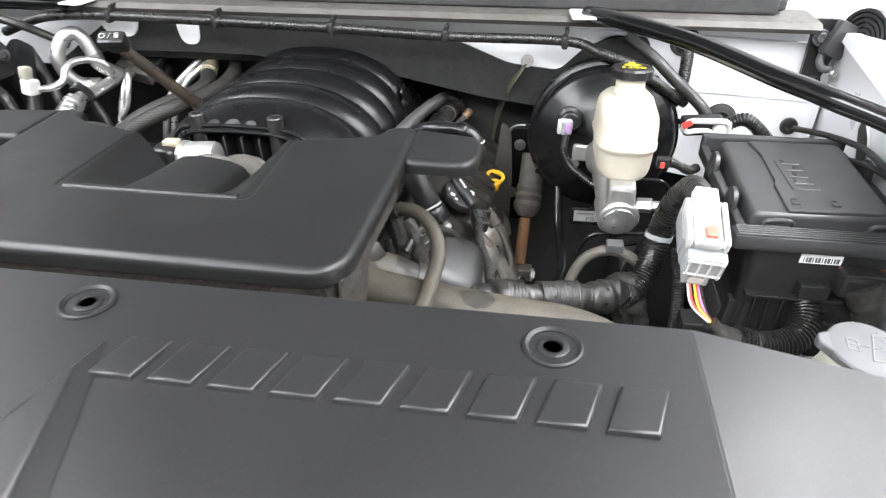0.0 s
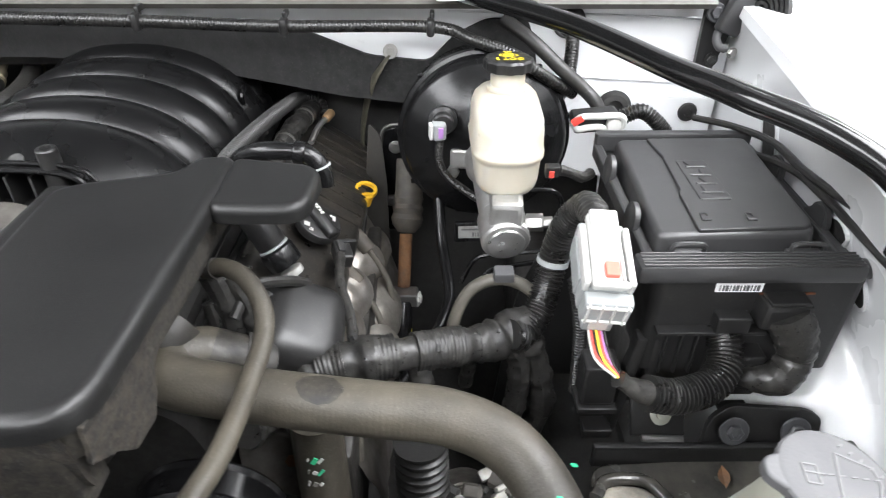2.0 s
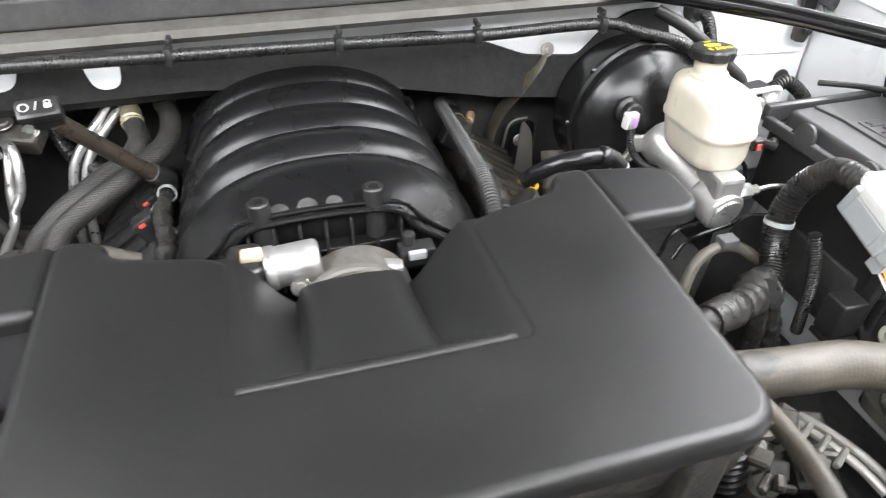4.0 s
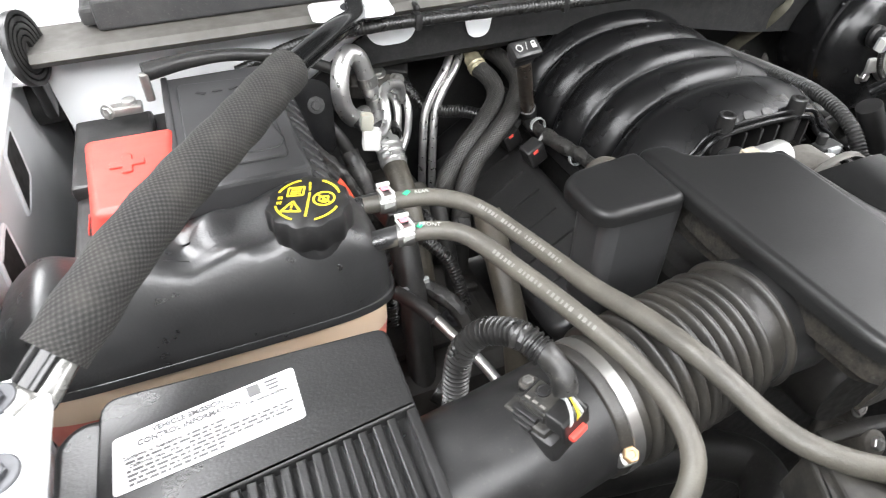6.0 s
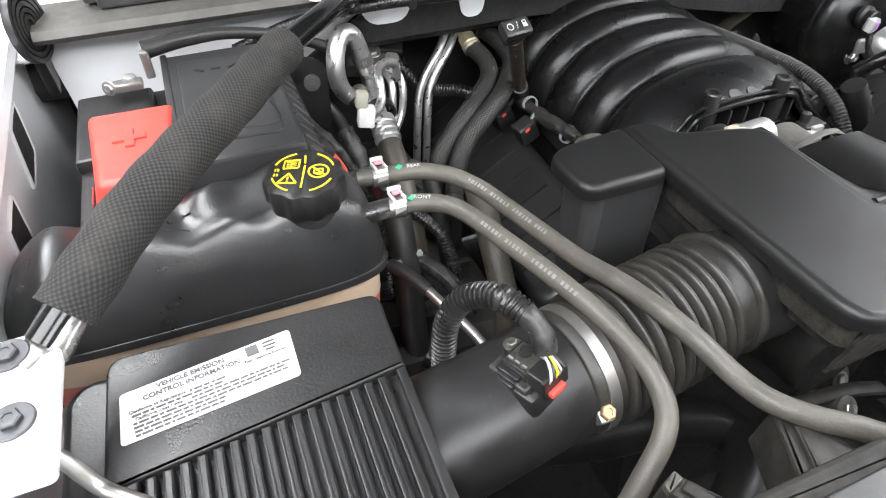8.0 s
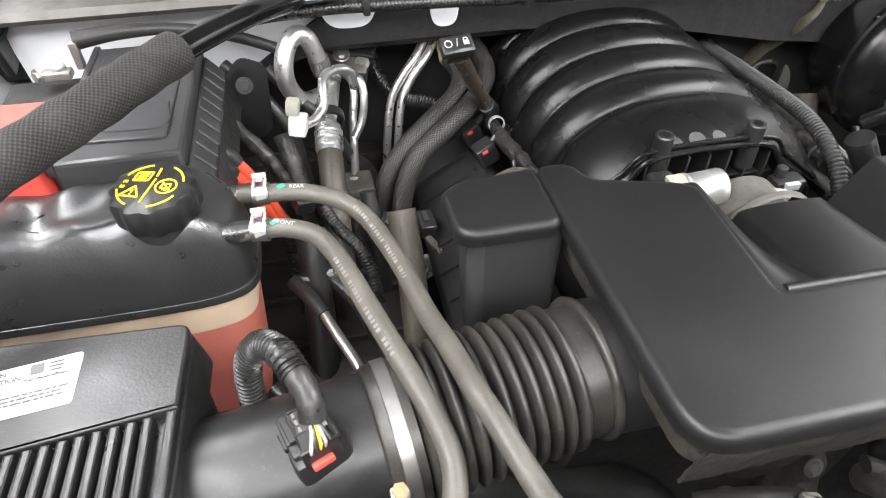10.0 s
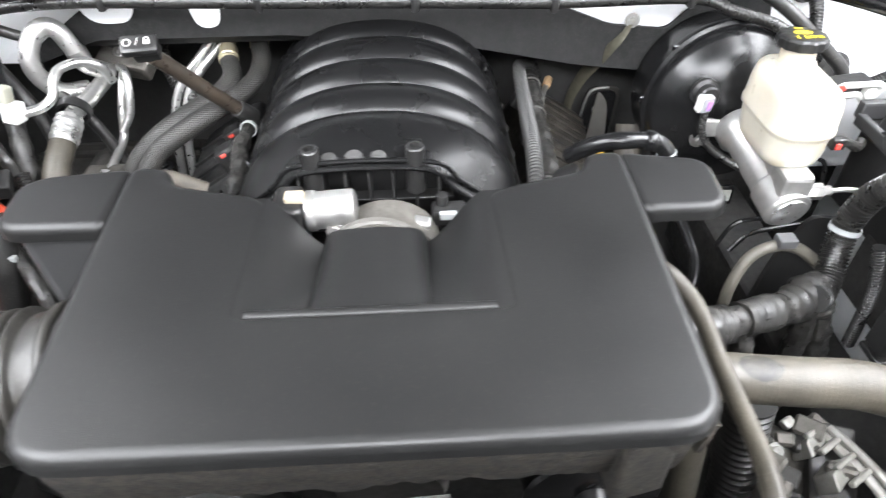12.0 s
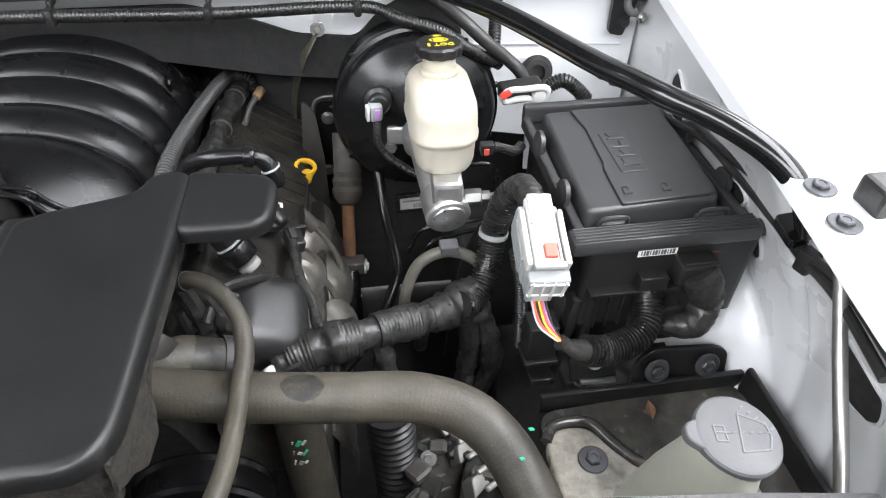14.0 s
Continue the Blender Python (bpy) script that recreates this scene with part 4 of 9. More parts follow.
    blk("plug_rim", (0.0335, -0.002, 0.002), (0.004, 0.030, 0.021), M_BLACK, s, 0.001)
    blk("plug_latch", (0.014, 0.008, 0.0105), (0.012, 0.007, 0.002), M_CONN, s, 0.001, "pale latch")
    blk("locking_tab", (0.0375, -0.004, -0.004), (0.006, 0.018, 0.006), M_RED, s, 0.0015, "red locking tab")
    for q, mt in enumerate((M_PALE, M_CORR, M_PRINT, M_CONN, M_CORR)):
        part("wire", tube(bmesh.new(), [sm @ V((0.034, -0.010 + 0.004 * q, 0.006)), sm @ V((0.036, -0.008 + 0.004 * q, 0.014)), sm @ V((0.028, -0.002 + 0.002 * q, 0.022)), sm @ V((0.016, 0.002 + 0.001 * q, 0.027))], 0.0011, 6), mt, s)
    blk("paint_dash", (-0.040, 0.010, -0.0165), (0.0012, 0.009, 0.001), M_BLUE, s, 0.0002)
    e0 = sm @ V((0.022, 0.002, 0.025))
    arc = [e0, V((-0.398, 0.493, 1.250)), V((-0.404, 0.505, 1.258)), V((-0.413, 0.523, 1.260)), V((-0.427, 0.543, 1.247)), V((-0.439, 0.550, 1.226)), V((-0.444, 0.549, 1.200)), V((-0.445, 0.547, 1.16)), V((-0.444, 0.545, 1.12))]
    lm = thing("sensor_loom", "black corrugated wiring conduit arched over the air tube", "cable conduit", (-0.44, 0.547, 1.12))
    part("conduit", tube(bmesh.new(), arc[2:], 0.0088, 16, ribs=(0.0040, 0.12)), M_CORR, lm, sharp=60)
    part("taped_lead", tube(bmesh.new(), arc[:4], lambda t: 0.0080 + 0.0012 * t, 14, 0.003, wobble=0.22), M_TAPE, lm, "tape-wrapped end")
    return th


bellows()


M_TAG = material("pale_pink_tag", (0.62, 0.22, 0.26), 0.5)


def small_hoses():
    a_pts = [(-0.452, 0.745, 1.218), (-0.430, 0.740, 1.220), (-0.396, 0.736, 1.219), (-0.366, 0.728, 1.212), (-0.345, 0.710, 1.205), (-0.331, 0.674, 1.203), (-0.320, 0.630, 1.205), (-0.312, 0.577, 1.213), (-0.304, 0.535, 1.223), (-0.296, 0.495, 1.228), (-0.287, 0.469, 1.224), (-0.275, 0.436, 1.214), (-0.266, 0.412, 1.212), (-0.249, 0.391, 1.212), (-0.228, 0.374, 1.212), (-0.195, 0.350, 1.204)]
    b_pts = [(-0.455, 0.690, 1.220), (-0.430, 0.688, 1.222), (-0.410, 0.684, 1.223), (-0.388, 0.672, 1.222), (-0.374, 0.649, 1.220), (-0.363, 0.618, 1.219), (-0.353, 0.581, 1.221), (-0.343, 0.549, 1.220), (-0.333, 0.519, 1.217), (-0.323, 0.491, 1.209), (-0.317, 0.465, 1.199), (-0.320, 0.442, 1.190), (-0.331, 0.427, 1.181), (-0.350, 0.415, 1.168), (-0.375, 0.402, 1.14)]
    for pts, tag in ((a_pts, "rear"), (b_pts, "front")):
        th = thing("coolant_hose", "dusty grey rubber coolant hose with a spring clamp", "hose", pts[1], "coolant tank hoses")
        part("hose_body", tube(bmesh.new(), pts, 0.0082, 18, 0.005), M_HOSE_GREY, th)
        c = V(pts[1]) + V((-0.002, 0, 0))
        cl = part("spring_clamp", lathe(bmesh.new(), [(0.0085, -0.007), (0.0100, -0.007), (0.0100, 0.007), (0.0085, 0.007)], axis(c, V(pts[2]) - V(pts[1])), 24), M_STEEL, th, "bright spring clamp")
        for dz in (-0.0062, 0.0062):
            part("clamp_ear", box(bmesh.new(), c + V((dz, 0.001, 0.0125)), (0.0028, 0.021, 0.0035), 0.0008, 1, rot=(-12, 0, 0)), M_CONN_W, cl)
        part("clamp_bridge", box(bmesh.new(), c + V((0.0, -0.0085, 0.0108)), (0.0155, 0.0038, 0.0042), 0.001, rot=(-12, 0, 0)), M_CONN_W, cl)
        part("clamp_bridge", box(bmesh.new(), c + V((0.0, 0.0105, 0.0148)), (0.0155, 0.0038, 0.0042), 0.001, rot=(-12, 0, 0)), M_CONN_W, cl)
        part("clamp_tag", box(bmesh.new(), c + V((0.0, 0.0045, 0.0138)), (0.0085, 0.0075, 0.0025), 0.0006, rot=(-12, 0, 0)), M_TAG, cl, "pink tag")
        part("clamp_skirt", box(bmesh.new(), c + V((0.0, -0.0118, 0.0035)), (0.012, 0.0018, 0.011), 0.0006, rot=(20, 0, 0)), M_CONN_W, cl)
        small = Matrix.Translation(c) @ Matrix.Diagonal((0.80, 0.84, 0.95, 1)) @ Matrix.Translation(-c)
        for ob in cl.children:
            ob.data.transform(small)
        q = V(pts[1]).lerp(V(pts[2]), 0.42) + V((0.002, -0.0015, 0.0084))
        part("paint_mark", box(bmesh.new(), q, (0.007, 0.0045, 0.0007), 0, rot=(0, 2, 38)), M_GREEN, th)
        w = V(pts[1]).lerp(V(pts[2]), 0.85) + V((0.001, -0.0022, 0.0085))
        lettering("REAR" if tag == "rear" else "FRONT", 0.0056, pose(*w, 12, 3, -6 if tag == "rear" else -20), M_PALE, th, "hose_lettering", 0.0002)
        # faint printing along the hose
        line = spline(pts, 0.0044)
        for i in range(24, min(50, len(line) - 2)):
            d = (line[i + 1] - line[i - 1]).normalized()
            side = d.cross(V((0, 0, 1))).normalized()
            up = side.cross(d)
            o = (up * 0.8 + side * (0.6 if tag == "front" else 0.5)).normalized()
            mm = Matrix.Translation(line[i] + o * 0.0083) @ Matrix((d, o.cross(d), o)).transposed().to_4x4() @ Matrix.Diagonal((0.0016 + 0.0007 * (i % 3), 0.0036, 0.0003, 1))
            if i % 7 != 3:
                part("print_bar", box(bmesh.new(), None, None, 0, m=mm), M_FAINT, th)


small_hoses()


# ---- driver side: brakes, fuse box, washer, hoses ----
def brake_booster():
    th = thing("brake_booster", "glossy black round brake booster on the firewall", "brake booster", (0.487, 1.0, 1.02))
    m = axis((0.487, 0.945, 1.128), (0, -1, 0.10))
    prof = [(0, 0.012), (0.03, 0.012), (0.034, 0.008), (0.056, 0.007), (0.060, 0.004), (0.074, 0.001), (0.078, -0.003), (0.088, -0.006), (0.0915, -0.011), (0.099, -0.0145), (0.1045, -0.021), (0.107, -0.028), (0.108, -0.034), (0.1125, -0.036), (0.1135, -0.042), (0.1125, -0.048), (0.108, -0.05), (0.107, -0.10), (0.09, -0.13), (0, -0.13)]
    part("shell", lathe(bmesh.new(), prof, m, 72), M_GLOSS, th, sharp=50)
    for i in range(9):
        a = radians(40 * i + 15)
        q = m @ V((0.110 * math.cos(a), 0.110 * math.sin(a), -0.039))
        part("rim_tab", box(bmesh.new(), q, (0.014, 0.006, 0.008), 0.0015, 1), M_GLOSS, th)
    for sx in (-0.041, 0.041):
        bolt(th, m @ V((sx, -0.03, 0.004)), (0, -1, 0.1), 0.0085, M_STEEL, 1.6, h=1.2)
    # vacuum sensor with its plug
    s = part("vacuum_sensor", lathe(bmesh.new(), [(0, 0), (0.0175, 0), (0.0175, 0.006), (0.013, 0.009), (0.013, 0.02), (0.011, 0.022), (0, 0.022)], axis((0.433, 0.938, 1.168), (0, -1, 0.1)), 28), M_BLACK, th)
    part("plug", box(bmesh.new(), (0.428, 0.916, 1.164), (0.016, 0.016, 0.022), 0.003, rot=(6, 0, 12)), M_CONN, s, "pale grey plug")
    part("plug_insert", box(bmesh.new(), (0.4305, 0.9075, 1.164), (0.006, 0.003, 0.014), 0.001, rot=(6, 0, 12)), M_PURPLE, s, "lilac plug insert")
    part("plug_latch", box(bmesh.new(), (0.4185, 0.911, 1.165), (0.004, 0.010, 0.020), 0.001, rot=(6, 0, 12)), M_CONN_W, s)
    part("sensor_loom", tube(bmesh.new(), [(0.429, 0.912, 1.152), (0.428, 0.903, 1.130), (0.440, 0.893, 1.112), (0.462, 0.88, 1.100), (0.478, 0.87, 1.094)], 0.0048, 10, ribs=(0.0032, 0.07)), M_CORR, th)
    lab = part("part_label", box(bmesh.new(), (0.474, 0.900, 1.028), (0.042, 0.0008, 0.017), 0, rot=(-8, 0, 2)), M_LABEL_OLD, th, "white printed part label")
    for i in range(11):
        part("print_bar", box(bmesh.new(), (0.4565 + i * 0.0032, 0.8993, 1.0245), (0.0012 + 0.0008 * (i % 3), 0.0005, 0.006), 0, rot=(-8, 0, 2)), M_INK, lab)
    part("print_bar", box(bmesh.new(), (0.470, 0.8993, 1.0325), (0.026, 0.0005, 0.0025), 0, rot=(-8, 0, 2)), M_INK, lab)
    part("label_plate", box(bmesh.new(), (0.474, 0.905, 1.026), (0.052, 0.008, 0.028), 0.002, rot=(-8, 0, 2)), M_GLOSS, th)
    return th


brake_booster()


def master_cylinder():
    th = thing("brake_master_cylinder", "cast aluminium brake master cylinder bolted to the booster", "master cylinder", (0.50, 0.86, 1.07))
    a, b = V((0.490, 0.935, 1.118)), V((0.502, 0.788, 1.088))
    d = (b - a).normalized()
    L = (b - a).length
    body = part("body", lathe(bmesh.new(), [(0, 0), (0.030, 0), (0.030, 0.02), (0.024, 0.03), (0.024, L - 0.045), (0.0275, L - 0.04), (0.0275, L - 0.004), (0.0255, L - 0.001), (0.022, L), (0, L)], axis(a, d), 36), M_ALU, th)
    part("end_plug", lathe(bmesh.new(), [(0, 0), (0.0205, 0), (0.021, 0.001), (0.0205, 0.0025), (0.018, 0.003), (0, 0.003)], axis(b, d), 32), M_ALU_TUBE, body)
    part("flange", box(bmesh.new(), (0.488, 0.931, 1.117), (0.092, 0.008, 0.026), 0.004, rot=(-8, 0, -4)), M_ALU, th)
    part("neck", box(bmesh.new(), (0.502, 0.815, 1.120), (0.036, 0.055, 0.035), 0.006, rot=(0, 0, -4)), M_ALU, th)
    fitb = part("line_fitting", cyl(bmesh.new(), (0.524, 0.806, 1.104), (0.543, 0.803, 1.106), 0.010, 6, 0.001), M_STEEL, th)
    part("line_nut", cyl(bmesh.new(), (0.543, 0.803, 1.106), (0.553, 0.802, 1.107), 0.0065, 6, 0.001), M_STEEL, fitb)
    part("brake_line", tube(bmesh.new(), [(0.553, 0.802, 1.107), (0.575, 0.80, 1.109), (0.60, 0.80, 1.10), (0.605, 0.80, 1.06), (0.60, 0.80, 1.0)], 0.0032, 8), M_STEEL, th)
    part("brake_line", tube(bmesh.new(), [(0.53, 0.85, 1.12), (0.56, 0.85, 1.118), (0.572, 0.85, 1.10), (0.57, 0.84, 1.06), (0.552, 0.835, 1.045), (0.50, 0.835, 1.04), (0.472, 0.835, 1.032), (0.455, 0.83, 1.0)], 0.003, 8), M_GLOSS, th)
    part("brake_line", tube(bmesh.new(), [(0.575, 0.83, 1.035), (0.53, 0.828, 1.030), (0.49, 0.825, 1.022), (0.47, 0.82, 1.0)], 0.003, 8), M_GLOSS, th)
    # reservoir
    rs = thing("brake_fluid_reservoir", "cream translucent brake fluid reservoir with a black cap", "reservoir", (0.5, 0.86, 1.14))
    plan = rounded([(0.465, 0.803), (0.539, 0.803), (0.541, 0.90), (0.525, 0.92), (0.478, 0.92), (0.463, 0.90)], 0.034, 10)

    def ring(z, k, dy=0.0):
        return [V((0.502 + (x - 0.502) * k, 0.862 + dy + (y - 0.862) * k, z)) for x, y in plan]
    levels = [(1.132, 0.64, -0.006), (1.135, 0.78, -0.005), (1.141, 0.88, -0.003), (1.150, 0.935, -0.002), (1.170, 0.965, 0), (1.1745, 0.99, 0), (1.177, 1.035, 0), (1.1815, 1.04, 0), (1.184, 1.01, 0), (1.204, 0.995, 0.001), (1.214, 0.965, 0.002), (1.2205, 0.89, 0.006), (1.2255, 0.74, 0.012), (1.229, 0.3, 0.022)]
    bm = bmesh.new()
    rows = [[bm.verts.new(p) for p in ring(*lv)] for lv in levels]
    for r0, r1 in zip(rows, rows[1:]):
        for i in range(len(r0)):
            j = (i + 1) % len(r0)
            bm.faces.new((r0[i], r0[j], r1[j], r1[i]))
    bm.faces.new(rows[0][::-1])
    bm.faces.new(rows[-1])
    part("tank", bm, M_CREAM, rs, sharp=50)
    part("neck_collar", cyl(bmesh.new(), (0.503, 0.8845, 1.226), (0.503, 0.885, 1.233), 0.0225, 28, 0.002), M_CREAM, rs)
    part("neck", cyl(bmesh.new(), (0.503, 0.884, 1.222), (0.503, 0.888, 1.252), 0.0188, 32, 0.001), M_CREAM, rs)
    cm = axis((0.503, 0.888, 1.248), (0, 0.06, 1))
    cap = part("cap", lathe(bmesh.new(), [(0.022, 0), (0.0255, 0.001), (0.0265, 0.004), (0.0265, 0.011), (0.0245, 0.0135), (0.020, 0.0145), (0, 0.0148)], cm, 72, wave=(12, 0.035)), M_BLACK, rs, "black scalloped cap")
    lettering("DOT 3", 0.0105, cm @ pose(0, 0.0115, 0.0152), M_PRINT, cap, "cap_lettering")
    part("cap_symbol", lathe(bmesh.new(), [(0.0075, 0), (0.0085, 0.0003), (0.0095, 0)], cm @ pose(0, -0.003, 0.0149) @ Matrix.Diagonal((1.15, 0.7, 1, 1)), 24), M_PRINT, cap)
    part("cap_symbol", lathe(bmesh.new(), [(0, 0.0003), (0.0055, 0.0003), (0.006, 0)], cm @ pose(0, -0.003, 0.0149) @ Matrix.Diagonal((1.1, 0.7, 1, 1)), 20), M_PRINT, cap)
    part("cap_symbol", box(bmesh.new(), None, None, 0, m=cm @ pose(0, -0.015, 0.0151) @ Matrix.Diagonal((0.009, 0.004, 0.0004, 1))), M_PRINT, cap)
    lvl = part("level_plug", box(bmesh.new(), (0.551, 0.826, 1.158), (0.016, 0.012, 0.014), 0.002), M_BLACK, rs)
    part("lock", box(bmesh.new(), (0.5495, 0.819, 1.157), (0.006, 0.003, 0.008), 0.001), M_RED, lvl, "red lock")
    part("lead", tube(bmesh.new(), [(0.558, 0.828, 1.158), (0.572, 0.833, 1.152), (0.588, 0.838, 1.143), (0.60, 0.85, 1.142)], 0.006, 10, wobble=0.2), M_TAPE, lvl)


master_cylinder()


def fuse_box():
    th = thing("fuse_box", "black plastic fuse box with a latched ribbed lid", "fuse box", (0.70, 0.75, 1.05))
    base = rounded([(0.610, 0.624), (0.8156, 0.624), (0.8156, 0.875), (0.612, 0.875)], 0.01)
    # Darker than the lid: the shade under the rim is put into the colour.
    part("base", prism(bmesh.new(), base, 1.046, 1.158, 0), M_BLACK, th)
    tray = bmesh.new()
    box(tray, (0.694, 0.626, 1.1665), (0.217, 0.026, 0.019), 0.005)
    part("front_rim", tray, M_FUSE, th)
    part("rim_end", cyl(bmesh.new(), (0.798, 0.626, 1.1665), (0.815, 0.627, 1.164), 0.0092, 18, 0.004), M_FUSE, th)
    for i in range(5):
        part("rim_rib", box(bmesh.new(), (0.694, 0.6165 + i * 0.0045, 1.1765), (0.208, 0.0016, 0.002), 0.0005, 1), M_FUSE, th)
    part("back_rim", box(bmesh.new(), (0.700, 0.877, 1.170), (0.20, 0.014, 0.024), 0.004), M_FUSE, th)
    for sx in (0.604, 0.797):
        part("side_rim", box(bmesh.new(), (sx, 0.75, 1.160), (0.012, 0.25, 0.016), 0.003), M_FUSE, th)
    lid = part("lid", prism(bmesh.new(), rounded([(0.612, 0.654), (0.776, 0.659), (0.784, 0.860), (0.620, 0.857)], [0.012, 0.02, 0.012, 0.012], 5), 1.158, 1.182, 0.006, 3, taper=0.03), M_FUSE, th)
    main = rounded([(0.654, 0.659), (0.7715, 0.664), (0.779, 0.854), (0.657, 0.852), (0.6575, 0.845), (0.6635, 0.806), (0.6625, 0.795), (0.6600, 0.734), (0.6560, 0.724)], [0.003, 0.014, 0.01, 0.002, 0.004, 0.004, 0.004, 0.002, 0.002], 4)
    part("lid_raised_panel", prism(bmesh.new(), main, 1.1815, 1.1850, 0.0015, 2), M_FUSE, lid)
    # embossed block on the lid, kept as plain shapes
    blk = part("embossed_badge", prism(bmesh.new(), rounded([(0.674, 0.712), (0.708, 0.712), (0.708, 0.795), (0.674, 0.795)], 0.004), 1.1840, 1.1862, 0.0010, 3), M_FUSE, lid)
    for i in range(4):
        part("badge_bar", box(bmesh.new(), (0.6910, 0.7245 + i * 0.0180, 1.1866), (0.0220, 0.0028, 0.0022), 0.0006, 1), M_FUSE, blk)
        part("badge_bar", box(bmesh.new(), (0.6840 + 0.005 * (i % 3), 0.7325 + i * 0.0175, 1.1866), (0.0028, 0.011, 0.0022), 0.0006, 1, rot=(0, 0, 20 * (i % 2))), M_FUSE, blk)
    for sx in (0.667, 0.713):
        part("lock_mark", box(bmesh.new(), (sx, 0.677, 1.1858), (0.0095, 0.007, 0.0020), 0.0006, 1), M_FUSE, lid)
        part("lock_mark", tube(bmesh.new(), [(sx - 0.003, 0.680, 1.1857), (sx - 0.003, 0.686, 1.1857), (sx + 0.003, 0.686, 1.1857), (sx + 0.003, 0.681, 1.1857)], 0.0009, 6, 0.002), M_FUSE, lid)
    for sx in (0.640, 0.756):
        lt = part("latch", box(bmesh.new(), (sx, 0.648, 1.164), (0.034, 0.007, 0.014), 0.002), M_FUSE, th)
        part("latch_bar", tube(bmesh.new(), [(sx - 0.016, 0.643, 1.172), (sx - 0.013, 0.642, 1.180), (sx + 0.013, 0.642, 1.180), (sx + 0.016, 0.643, 1.172)], 0.0026, 8, 0.003), M_FUSE, lt)
    for sy in (0.70, 0.80):
        for sx, s in ((0.6035, -1), (0.797, 1)):
            part("hinge_arm", prism(bmesh.new(), rounded([(sy - 0.012, 1.150), (sy + 0.030, 1.150), (sy + 0.028, 1.166), (sy + 0.004, 1.186), (sy - 0.010, 1.184)], 0.006), -0.002, 0.003, 0.001, m=Matrix(((0, 0, 1, sx), (1, 0, 0, 0), (0, 1, 0, 0), (0, 0, 0, 1)))), M_FUSE, th)
            part("side_hinge", lathe(bmesh.new(), [(0, 0), (0.016, 0), (0.016, 0.005), (0.013, 0.006), (0, 0.006)], axis((sx, sy, 1.172), (s, 0, 0.1)), 24), M_FUSE, th)
    lab = part("paper_label", box(bmesh.new(), (0.690, 0.6230, 1.1485), (0.046, 0.001, 0.012), 0), M_LABEL, th, "white printed strip label")
    for i in range(12):
        part("print_bar", box(bmesh.new(), (0.671 + i * 0.0034, 0.6223, 1.1470), (0.0011 + 0.0009 * (i % 3), 0.0006, 0.006), 0), M_INK, lab)
    # ribs and pockets of the front face
    for i in range(5):
        part("face_rib", box(bmesh.new(), (0.632 + 0.016 * i, 0.624, 1.072), (0.003, 0.010, 0.055), 0.0008, 1), M_BLACK, th)
    part("face_ledge", box(bmesh.new(), (0.672, 0.620, 1.101), (0.11, 0.016, 0.004), 0.001), M_BLACK, th)
    part("face_pocket", box(bmesh.new(), (0.690, 0.618, 1.112), (0.034, 0.016, 0.018), 0.002), M_BLACK, th)
    # bracket under the box
    br = thing("fuse_box_bracket", "black plastic bracket under the fuse box", "bracket", (0.66, 0.66, 0.97))
    part("back_wall", box(bmesh.new(), (0.656, 0.715, 1.01), (0.095, 0.12, 0.09), 0.004), M_BLACK_MATT, br)
    for sx in (0.604, 0.628):
        part("upright", box(bmesh.new(), (sx, 0.632, 1.02), (0.012, 0.018, 0.13), 0.003, rot=(0, 6 if sx < 0.61 else 0, 0)), M_BLACK, br)
    part("clip_block", box(bmesh.new(), (0.716, 0.618, 1.055), (0.032, 0.03, 0.05), 0.003), M_BLACK, br)
    for dz in (-0.008, 0.012):
        part("clip_hole", cyl(bmesh.new(), (0.716, 0.6024, 1.055 + dz), (0.716, 0.606, 1.055 + dz), 0.0045, 16), M_BLACK_MATT, br)
    part("foot_plate", box(bmesh.new(), (0.645, 0.622, 0.986), (0.062, 0.006, 0.05), 0.002, rot=(-35, 0, 0)), M_BLACK, br)
    part("nut_pad", lathe(bmesh.new(), [(0, 0), (0.0115, 0), (0.012, 0.002), (0.006, 0.003), (0.0055, 0.006), (0, 0.006)], axis((0.645, 0.614, 0.992), (0, -0.8, 0.55)), 28), M_CREAM_DULL, br, "pale rubber nut pad")
    part("front_bar", cyl(bmesh.new(), (0.625, 0.602, 0.968), (0.672, 0.600, 0.968), 0.004), M_STEEL, br)
    part("tab", box(bmesh.new(), (0.712, 0.60, 1.017), (0.032, 0.016, 0.004), 0.001), M_BLACK, br)
    # the moulded size of the whole box
    tilt = Matrix.Translation((0.609, 0.640, 1.165)) @ Matrix.Diagonal((0.90, 0.955, 1, 1)) @ Matrix.Translation((-0.6, -0.6165, -1.172))
    for holder in (th, br):
        for ob in holder.children_recursive:
            ob.data.transform(tilt)
    return th


fuse_box()


M_LOCK = material("faded_red_lock", (0.55, 0.11, 0.075), 0.5)


